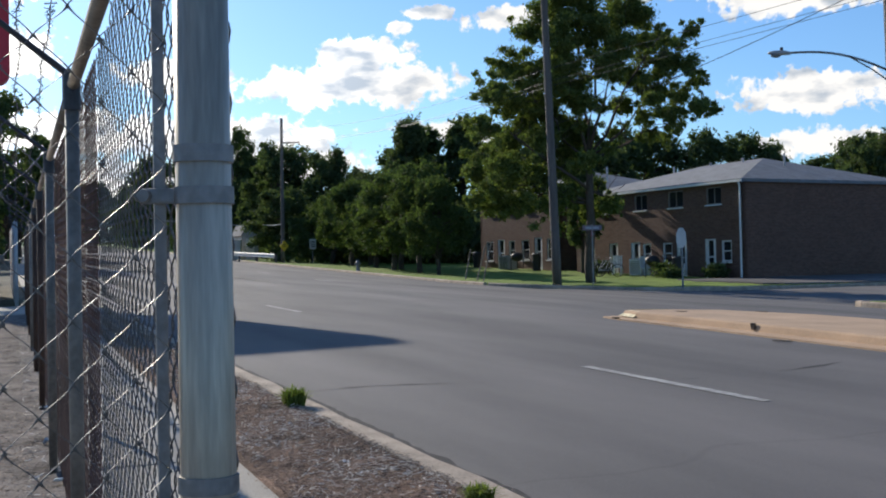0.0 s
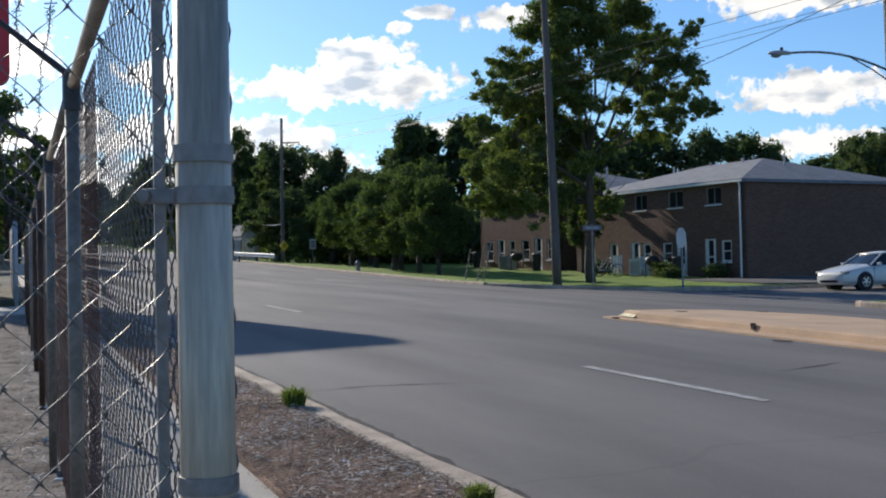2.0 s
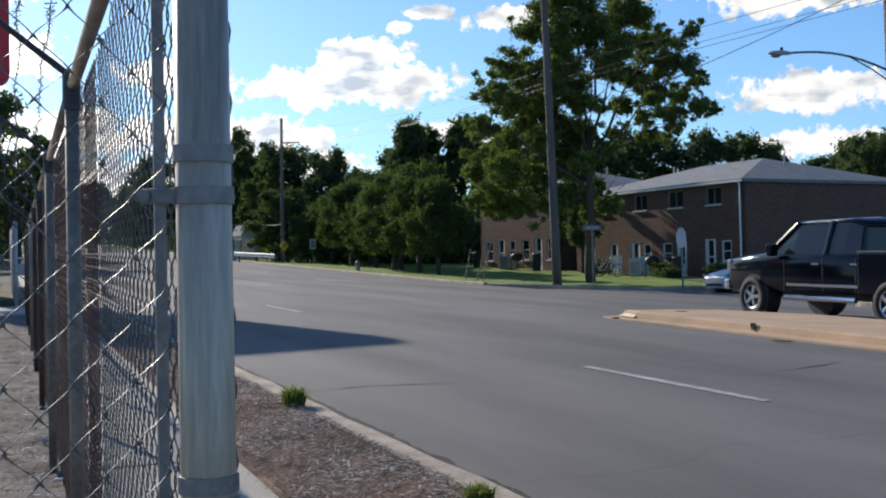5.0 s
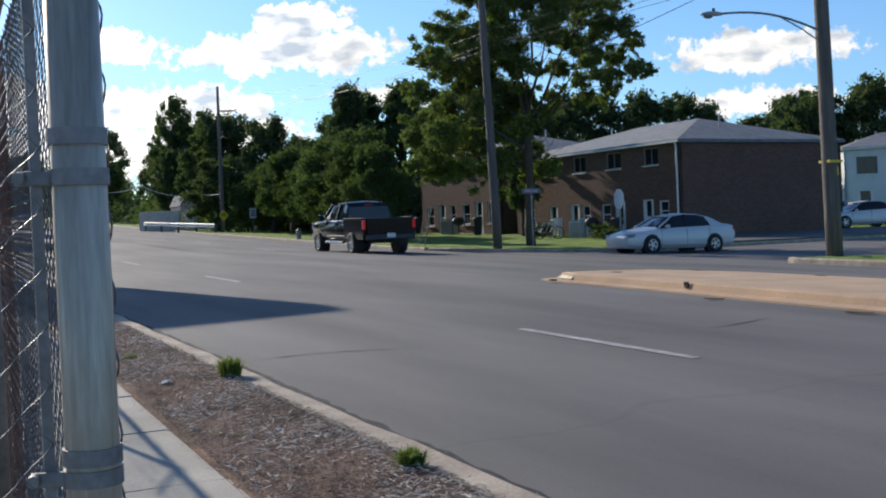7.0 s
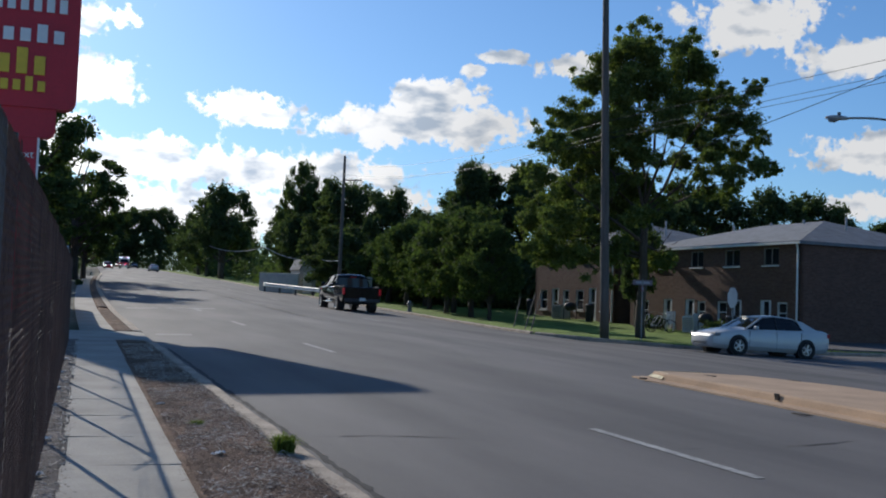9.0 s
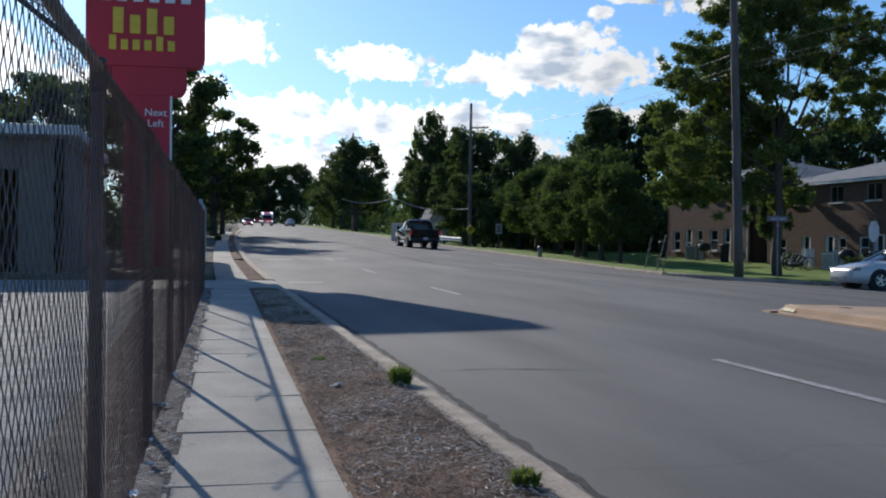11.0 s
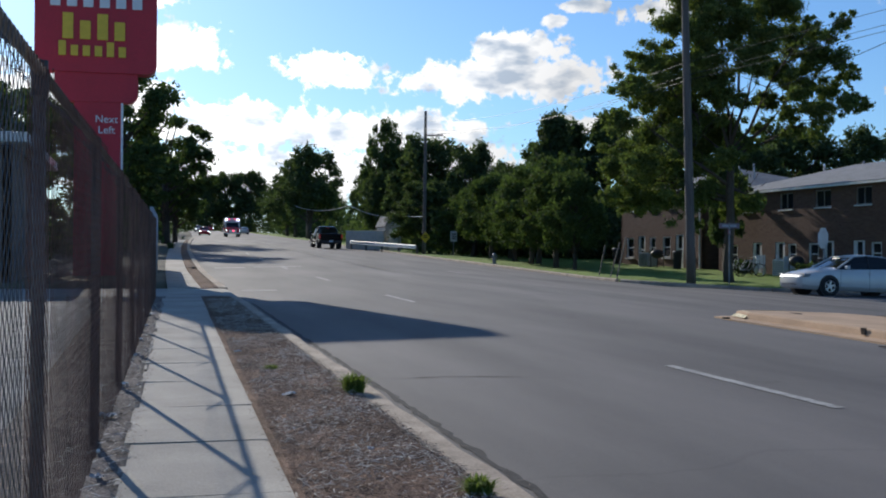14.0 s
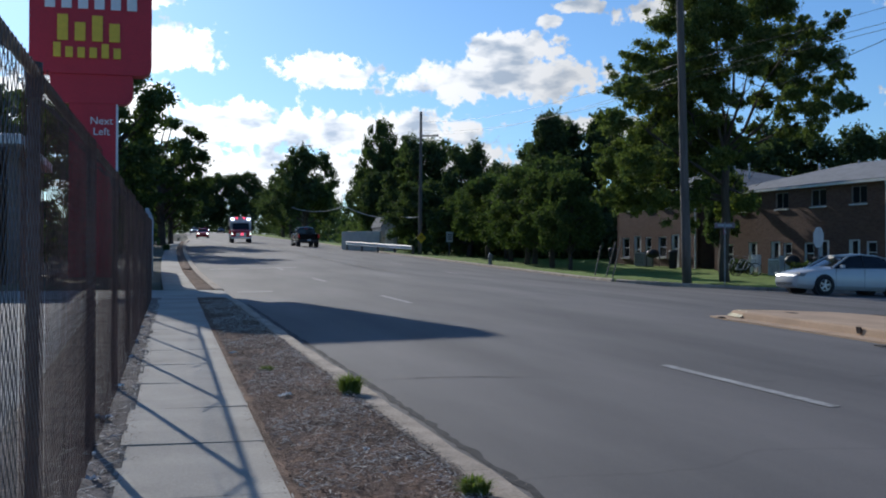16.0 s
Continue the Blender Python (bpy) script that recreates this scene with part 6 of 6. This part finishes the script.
def wheel(parent, x, y, r, w, rim_material):
    e = new("wheel")
    e.parent = parent
    e.matrix_basis = pose(x, y, r)
    bm = bmesh.new()
    prof = [(0.62 * r, -w / 2), (0.94 * r, -w / 2), (r, -w / 2 + 0.03), (r, w / 2 - 0.03), (0.94 * r, w / 2), (0.62 * r, w / 2)]
    seg = 28
    rings = [[bm.verts.new((q * math.cos(2 * math.pi * i / seg), s, q * math.sin(2 * math.pi * i / seg))) for q, s in prof] for i in range(seg)]
    for i in range(seg):
        a, b = rings[i], rings[(i + 1) % seg]
        for j in range(len(prof)):
            bm.faces.new((a[j], a[(j + 1) % len(prof)], b[(j + 1) % len(prof)], b[j]))
    bmesh.ops.recalc_face_normals(bm, faces=bm.faces)
    part("tyre", bm, RUBBER, e, smooth=True)
    bm = bmesh.new()
    side = 1 if y > 0 else -1
    tube(bm, (0, -w * 0.3, 0), (0, side * w * 0.22 if side > 0 else -w * 0.22 - 0.001, 0), 0.60 * r, seg=24)
    for k in range(5):
        a = 2 * math.pi * k / 5
        m = pose(0, side * w * 0.36, 0, 0, math.degrees(a), 0)
        box(bm, r * 0.33, 0, 0, r * 0.56, 0.05, r * 0.17, m=m, bevel=0.008)
    tube(bm, (0, side * w * 0.28, 0), (0, side * w * 0.45, 0), 0.13 * r, seg=12)
    for k in range(24):
        a0, a1 = 2 * math.pi * k / 24, 2 * math.pi * (k + 1) / 24
        tube(bm, (0.60 * r * math.cos(a0), side * w * 0.40, 0.60 * r * math.sin(a0)), (0.60 * r * math.cos(a1), side * w * 0.40, 0.60 * r * math.sin(a1)), 0.022, seg=5, caps=False)
    part("rim", bm, rim_material, e)
    return e


def arch(parent, x, y, r, w):
    bm = bmesh.new()
    s = 1 if y > 0 else -1
    tube(bm, (x, y - s * w, r), (x, y + s * 0.012, r), r * 1.16, seg=26)
    part("wheel_arch", bm, BLACKPLASTIC, parent, smooth=False)


def sedan(name, label, paint, group="", tail=None, head=None):
    c = tagged(new(name), label, "car", group)
    W = 0.91
    bm = bmesh.new()

    def sec(w, z0, zb, zt, crown):
        return [(w * 0.86, z0), (w, z0 + 0.14), (w * 1.0, z0 + 0.34), (w * 0.985, zb - 0.06), (w * 0.95, zb), (w * 0.62, zt), (0, zt + crown)]
    loft(bm, [(2.42, sec(0.58, 0.28, 0.58, 0.60, 0.01)), (2.36, sec(0.70, 0.22, 0.66, 0.68, 0.01)), (2.15, sec(0.82, 0.19, 0.73, 0.77, 0.02)), (1.75, sec(0.89, 0.18, 0.80, 0.86, 0.02)), (1.05, sec(W, 0.18, 0.89, 0.97, 0.02)),
              (0.2, sec(W, 0.18, 0.93, 0.98, 0.02)), (-0.9, sec(W, 0.18, 0.97, 1.00, 0.02)), (-1.75, sec(0.90, 0.19, 1.00, 1.05, 0.02)), (-2.22, sec(0.84, 0.24, 0.99, 1.05, 0.02)), (-2.38, sec(0.78, 0.30, 0.93, 1.01, 0.02)), (-2.42, sec(0.72, 0.36, 0.80, 0.86, 0.01))])
    body = soften(part("body", bm, paint, c))
    bm = bmesh.new()

    def gsec(wb, zb, wt, zt):
        return [(wb, zb), (wb * 0.55 + wt * 0.45, zb * 0.5 + zt * 0.5), (wt, zt - 0.03), (wt * 0.7, zt), (0, zt + 0.02)]
    loft(bm, [(1.12, gsec(0.80, 0.90, 0.72, 0.94)), (0.35, gsec(0.83, 0.92, 0.60, 1.36)), (-0.15, gsec(0.84, 0.92, 0.58, 1.43)), (-0.85, gsec(0.84, 0.94, 0.58, 1.40)), (-1.35, gsec(0.82, 0.95, 0.60, 1.25)), (-1.95, gsec(0.76, 0.98, 0.68, 1.03))])
    gl = part("glasshouse", bm, CARGLASS, c, "dark tinted glazing", smooth=False)
    bm = bmesh.new()
    loft(bm, [(0.42, [(0.60, 1.33), (0.61, 1.36), (0.42, 1.385), (0, 1.40)]), (-0.15, [(0.585, 1.40), (0.595, 1.43), (0.42, 1.455), (0, 1.47)]), (-0.85, [(0.585, 1.37), (0.595, 1.40), (0.42, 1.425), (0, 1.44)]), (-1.32, [(0.60, 1.235), (0.61, 1.265), (0.42, 1.29), (0, 1.30)])])
    part("roof", bm, paint, c, smooth=True)
    for s in (-1, 1):
        bm = bmesh.new()
        pipe(bm, [(1.10, s * 0.79, 0.93), (0.38, s * 0.605, 1.355)], 0.035, 6)
        part("front_pillar", bm, paint, c)
        bm = bmesh.new()
        prism(bm, [(-1.95, 0.98), (-1.25, 0.98), (-1.05, 1.36), (-1.32, 1.285)], s * 0.60, s * 0.70)
        for v in bm.verts:
            v.co.y = s * (0.62 + (1.36 - v.co.z) * 0.47) if abs(v.co.y) > 0.65 else v.co.y
        part("rear_pillar", bm, paint, c)
        bm = bmesh.new()
        pipe(bm, [(-0.12, s * 0.845, 0.95), (-0.16, s * 0.595, 1.41)], 0.025, 6)
        part("centre_pillar", bm, BLACKPLASTIC, c)
        bm = bmesh.new()
        box(bm, 0.82, s * 0.97, 0.98, 0.12, 0.17, 0.12, bevel=0.03)
        part("mirror", bm, paint, c)
        bm = bmesh.new()
        box(bm, 2.2, s * 0.66, 0.66, 0.30, 0.30, 0.12, m=pose(0, 0, 0, 0, 0, 0), bevel=0.03)
        part("headlight", bm, head or HEADOFF, c)
        bm = bmesh.new()
        box(bm, -2.33, s * 0.64, 0.86, 0.16, 0.34, 0.15, bevel=0.02)
        part("tail_light", bm, tail or TAILDIM, c)
        for x in (0.25, -0.85):
            bm = bmesh.new()
            box(bm, x - 0.35, s * 0.915, 0.83, 0.16, 0.03, 0.03, bevel=0.006)
            part("door_handle", bm, paint, c)
        for x in (1.02, -0.10, -1.12):
            bm = bmesh.new()
            box(bm, x, s * 0.902, 0.60, 0.008, 0.022, 0.62)
            part("door_seam", bm, BLACKPLASTIC, c)
    bm = bmesh.new()
    box(bm, 2.36, 0, 0.55, 0.10, 0.62, 0.10, bevel=0.015)
    part("grille", bm, BLACKPLASTIC, c)
    bm = bmesh.new()
    box(bm, 2.38, 0, 0.34, 0.08, 0.95, 0.12, bevel=0.015)
    part("lower_intake", bm, BLACKPLASTIC, c)
    for x in (1.45, -1.35):
        for s in (-1, 1):
            arch(c, x, s * 0.90, 0.325, 0.25)
            wheel(c, x, s * 0.848, 0.325, 0.22, ALLOY)
    return c


def pickup(name, label, paint):
    c = tagged(new(name), label, "pickup truck")

    def sec(w, z0, zb, zt):
        return [(w * 0.92, z0), (w, z0 + 0.15), (w, zb - 0.12), (w * 0.97, zb), (w * 0.75, zt), (0, zt + 0.02)]
    bm = bmesh.new()
    loft(bm, [(2.92, sec(0.84, 0.50, 1.05, 1.08)), (2.80, sec(0.93, 0.48, 1.14, 1.18)), (1.70, sec(1.0, 0.48, 1.22, 1.27)), (0.9, sec(1.0, 0.48, 1.22, 1.26)), (-0.95, sec(1.0, 0.50, 1.24, 1.26))])
    soften(part("body", bm, paint, c))
    # open cargo bed
    for s in (-1, 1):
        bm = bmesh.new()
        box(bm, -1.92, s * 0.93, 0.90, 1.96, 0.14, 0.74, bevel=0.03)
        part("bed_side", bm, paint, c)
        bm = bmesh.new()
        box(bm, -1.92, s * 0.93, 1.285, 1.96, 0.15, 0.035, bevel=0.01)
        part("bed_rail", bm, BLACKPLASTIC, c)
    bm = bmesh.new()
    box(bm, -1.92, 0, 0.62, 1.96, 1.75, 0.08)
    part("bed_floor", bm, BLACKPLASTIC, c)
    bm = bmesh.new()
    box(bm, -2.90, 0, 0.945, 0.10, 1.70, 0.67, bevel=0.025)
    part("tailgate", bm, paint, c)
    bm = bmesh.new()
    box(bm, -3.0, 0, 0.60, 0.18, 1.86, 0.18, bevel=0.03)
    part("rear_bumper", bm, DARKMETAL, c, "dull dark steel bumper")
    bm = bmesh.new()
    box(bm, -3.10, 0, 0.66, 0.012, 0.31, 0.155)
    part("number_plate", bm, WHITEPAINT, c, "pale plain plate")
    bm = bmesh.new()
    box(bm, 2.93, 0, 0.62, 0.16, 1.85, 0.22, bevel=0.04)
    part("front_bumper", bm, CHROME, c)
    bm = bmesh.new()
    box(bm, 2.90, 0, 0.95, 0.06, 1.15, 0.34, bevel=0.02)
    part("grille", bm, CHROME, c)

    def gsec(wb, zb, wt, zt):
        return [(wb, zb), ((wb + wt) / 2, (zb + zt) / 2), (wt, zt - 0.03), (wt * 0.7, zt), (0, zt + 0.01)]
    bm = bmesh.new()
    loft(bm, [(1.65, gsec(0.90, 1.20, 0.84, 1.24)), (0.85, gsec(0.93, 1.2, 0.73, 1.83)), (-0.5, gsec(0.93, 1.2, 0.73, 1.86)), (-0.95, gsec(0.92, 1.2, 0.74, 1.76)), (-1.0, gsec(0.90, 1.2, 0.84, 1.24))])
    part("glasshouse", bm, CARGLASS, c, "dark glossy glazing")
    bm = bmesh.new()
    loft(bm, [(0.90, [(0.735, 1.79), (0.74, 1.83), (0.5, 1.87), (0, 1.885)]), (-0.5, [(0.74, 1.82), (0.745, 1.865), (0.5, 1.90), (0, 1.915)]), (-0.97, [(0.745, 1.72), (0.75, 1.77), (0.5, 1.80), (0, 1.81)])])
    part("roof", bm, paint, c, smooth=True)
    bm = bmesh.new()
    box(bm, -0.99, 0, 1.77, 0.03, 0.34, 0.05)
    part("third_brake_light", bm, TAILDIM, c)
    for s in (-1, 1):
        for a, b in (((1.62, 0.89, 1.23), (0.88, 0.735, 1.83)), ((-0.05, 0.935, 1.22), (-0.07, 0.74, 1.85)), ((-0.97, 0.91, 1.22), (-0.90, 0.745, 1.77))):
            bm = bmesh.new()
            tube(bm, (a[0], s * a[1], a[2]), (b[0], s * b[1], b[2]), 0.05, 0.045, 6)
            part("pillar", bm, paint, c)
        bm = bmesh.new()
        box(bm, 1.25, s * 1.10, 1.32, 0.14, 0.2, 0.24, bevel=0.04)
        part("mirror", bm, paint, c)
        bm = bmesh.new()
        box(bm, -2.90, s * 0.955, 1.05, 0.10, 0.11, 0.32, bevel=0.02)
        part("tail_light", bm, TAIL, c, "glowing red tail light")
        bm = bmesh.new()
        box(bm, 2.82, s * 0.80, 0.98, 0.14, 0.28, 0.30, bevel=0.03)
        part("headlight", bm, HEADOFF, c)
        bm = bmesh.new()
        tube(bm, (0.95, s * 1.03, 0.42), (-0.95, s * 1.03, 0.42), 0.05, seg=10)
        part("running_board", bm, CHROME, c, "chrome running board")
        for x in (0.95, -0.05):
            bm = bmesh.new()
            box(bm, x - 0.82, s * 1.008, 1.06, 0.18, 0.03, 0.035, bevel=0.008)
            part("door_handle", bm, CHROME, c)
        for x in (1.02, -0.05, -0.90):
            bm = bmesh.new()
            box(bm, x, s * 0.992, 0.86, 0.010, 0.022, 0.62)
            part("door_seam", bm, BLACKPLASTIC, c)
        bm = bmesh.new()
        box(bm, 0.0, s * 0.995, 0.66, 1.9, 0.02, 0.05, bevel=0.006)
        part("side_moulding", bm, CHROME, c)
    bm = bmesh.new()
    box(bm, 0, 0, 0.46, 5.0, 1.2, 0.16)
    part("chassis", bm, BLACKPLASTIC, c)
    for x in (1.95, -1.75):
        for s in (-1, 1):
            arch(c, x, s * 0.985, 0.39, 0.3)
            wheel(c, x, s * 0.925, 0.39, 0.27, ALLOY)
    return c


def ambulance(name, label):
    c = tagged(new(name), label, "ambulance")
    bm = bmesh.new()
    box(bm, -1.2, 0, 1.62, 4.2, 2.3, 2.25, bevel=0.06)
    part("box_body", bm, CARWHITE, c)
    bm = bmesh.new()
    box(bm, -1.2, 0, 1.15, 4.23, 2.33, 0.42, bevel=0.01)
    part("red_stripe", bm, CARRED, c)

    def sec(w, z0, zb, zt):
        return [(w * 0.92, z0), (w, z0 + 0.15), (w, zb - 0.1), (w * 0.95, zb), (w * 0.7, zt), (0, zt + 0.02)]
    bm = bmesh.new()
    loft(bm, [(3.15, sec(0.92, 0.5, 1.2, 1.24)), (3.0, sec(1.0, 0.45, 1.28, 1.33)), (2.1, sec(1.04, 0.45, 1.42, 1.46)), (0.9, sec(1.04, 0.45, 1.45, 1.48))])
    soften(part("cab", bm, CARRED, c, "red cab"))
    bm = bmesh.new()
    loft(bm, [(2.15, [(0.92, 1.42), (0.9, 1.44), (0, 1.48)]), (1.55, [(0.95, 1.42), (0.84, 2.08), (0, 2.12)]), (0.9, [(0.95, 1.42), (0.84, 2.10), (0, 2.14)])])
    part("windscreen", bm, CARGLASS, c)
    bm = bmesh.new()
    box(bm, 1.2, 0, 2.15, 0.75, 1.72, 0.08, bevel=0.03)
    part("cab_roof", bm, CARWHITE, c)
    bm = bmesh.new()
    box(bm, 3.13, 0, 0.88, 0.08, 1.1, 0.36, bevel=0.02)
    part("grille", bm, CHROME, c)
    bm = bmesh.new()
    box(bm, 3.2, 0, 0.55, 0.2, 2.1, 0.22, bevel=0.04)
    part("front_bumper", bm, CHROME, c)
    bm = bmesh.new()
    tube(bm, (3.18, 0.1, 0.92), (3.24, 0.1, 0.92), 0.10, seg=12)
    part("grille_flasher", bm, REDFLASH, c, "lit red flasher")
    for s in (-1, 1):
        bm = bmesh.new()
        box(bm, 3.06, s * 0.80, 0.95, 0.16, 0.32, 0.26, bevel=0.03)
        part("headlight", bm, HEAD, c, "lit headlight")
        bm = bmesh.new()
        box(bm, 0.93, s * 0.86, 2.52, 0.08, 0.30, 0.20, bevel=0.03)
        part("warning_light", bm, BLUEFLASH, c, "flashing warning light")
        bm = bmesh.new()
        box(bm, 1.75, s * 1.22, 1.55, 0.12, 0.22, 0.34, bevel=0.03)
        part("mirror", bm, BLACKPLASTIC, c)
        bm = bmesh.new()
        box(bm, 0.93, s * 0.40, 2.64, 0.06, 0.15, 0.09, bevel=0.02)
        part("warning_light", bm, REDFLASH, c, "flashing warning light")
        for x in (2.2, -1.9):
            arch(c, x, s * 1.02, 0.4, 0.3)
            wheel(c, x, s * 0.96, 0.4, 0.28, ALLOY)
    return c


car = sedan("white_sedan", "white four-door sedan with alloy wheels on the side street", CARWHITE)
truck = pickup("pickup_truck", "glossy black crew-cab pickup truck with lit tail lights", CARBLACK)
amb = ambulance("ambulance", "red and white box ambulance with flashing warning lights")
far_car = sedan("oncoming_car", "oncoming red car with headlights lit", CARRED, "distant traffic", None, HEAD)
for k, (x, y, paint, rz) in enumerate(((4.0, 285, CARGREY, -90), (11.0, 300, CARBLACK, -90), (4.3, 310, CARWHITE, -90), (12.6, 235, CARWHITE, 90), (7.6, 325, CARRED, -90))):
    q = sedan("distant_car", "small distant car on the road", paint, "distant traffic", TAIL if rz > 0 else None, HEAD if rz < 0 and k != 1 else None)
    xx = x + off(y)
    q.matrix_basis = pose(xx, y, gz(xx, y), 1.8 if rz > 0 else -1.8, 0, rz)
parked = sedan("parked_car", "white parked car before the white house", CARWHITE, "parked cars")
parked.matrix_basis = pose(46.3, 46.2, gz(46.3, 46.2) + 0.12, 0, 0, 165)
parked2 = sedan("parked_car", "dark parked car beside the brick house", CARGREY, "parked cars")
parked2.matrix_basis = pose(49.5, 52.5, gz(49.5, 52.5) + 0.12, 0, 0, 160)


def spin(thing_, dist, sign=1):
    """Turn the wheels of a thing by the way it has gone."""
    for o in [o for o in thing_.children if o.name.startswith("wheel") and o.type == "EMPTY"]:
        r, at = o.location.z, o.location.copy()
        walk(o, [(k / 30, pose(at.x, at.y, at.z, 0, math.degrees(dist(k / 30) / r) * sign, 0)) for k in range(0, 481)])


def smooth_path(keys):
    """Monotone cubic through (t, value) keys."""
    ts, vs = [k[0] for k in keys], [k[1] for k in keys]
    n = len(ts)
    d = [(vs[i + 1] - vs[i]) / (ts[i + 1] - ts[i]) for i in range(n - 1)]
    m = [d[0]] + [0.0 if d[i - 1] * d[i] <= 0 else 2 * d[i - 1] * d[i] / (d[i - 1] + d[i]) for i in range(1, n - 1)] + [d[-1]]

    def f(t):
        i = max(0, min(n - 2, sum(1 for q in ts if q <= t) - 1))
        h = ts[i + 1] - ts[i]
        s = min(1, max(0, (t - ts[i]) / h))
        return ((2 * s ** 3 - 3 * s * s + 1) * vs[i] + (s ** 3 - 2 * s * s + s) * h * m[i] + (-2 * s ** 3 + 3 * s * s) * vs[i + 1] + (s ** 3 - s * s) * h * m[i + 1])
    return f


def ride(thing_, fx, fy, step, yaw0=None):
    rows, n = [], round(16 / step)
    for k in range(n + 1):
        t = 16 * k / n
        x, y = fx(t), fy(t)
        if yaw0 is None:
            e = 0.05
            dx, dy = fx(min(16, t + e)) - fx(max(0, t - e)), fy(min(16, t + e)) - fy(max(0, t - e))
            yaw = math.atan2(dy, dx)
        else:
            yaw = radians(yaw0)
        f = Vector((math.cos(yaw), math.sin(yaw), 0))
        grade = math.atan2(gz(x + f.x * 1.4, y + f.y * 1.4) - gz(x - f.x * 1.4, y - f.y * 1.4), 2.8)
        rows.append((t, Matrix.Translation((x, y, gz(x, y) + 0.004)) @ pose(0, 0, 0, 0, 0, math.degrees(yaw)) @ pose(0, 0, 0, 0, -math.degrees(grade), 0)))
    walk(thing_, rows)


def motions():
    # white sedan: rolls up to the junction, creeps forward, waits
    cx = smooth_path([(0, 43.3), (1.0, 37.2), (1.5, 34.3), (2.0, 31.75), (2.5, 29.95), (3.0, 28.65), (3.5, 27.95), (4.6, 26.9), (6.0, 25.6), (7.0, 24.9), (8.0, 24.05), (8.6, 23.88), (16, 23.84)])
    ride(car, cx, lambda t: 34.6, 0.25, 180)
    spin(car, lambda t: 43.3 - cx(t))
    # black pickup: passes along the far lanes and slows
    ty = smooth_path([(0, -44.0), (4.0, 4.5), (5.8, 27.0), (6.0, 29.4), (6.5, 35.0), (7.0, 40.2), (8.0, 49.6), (9.0, 58.8), (10.0, 67.8), (12.5, 88.0), (14.5, 100.8), (16.0, 109.0)])
    ride(truck, lambda t: 14.75 + 0.0045 * max(0, ty(t) - 40), ty, 0.25)
    spin(truck, lambda t: ty(t) + 44.0)
    # ambulance: comes down the road
    ay = smooth_path([(0, 327.0), (5.0, 306.0), (8.0, 284.0), (9.0, 269.0), (10.0, 248.0), (12.5, 200.0), (14.5, 160.5), (16.0, 124.0)])
    ride(amb, lambda t: off(ay(t)) + 7.7, ay, 0.25)
    fy = smooth_path([(0, 318.0), (9.0, 258.0), (12.5, 215.0), (16.0, 176.0)])
    ride(far_car, lambda t: off(fy(t)) + 4.1, fy, 0.5)


motions()
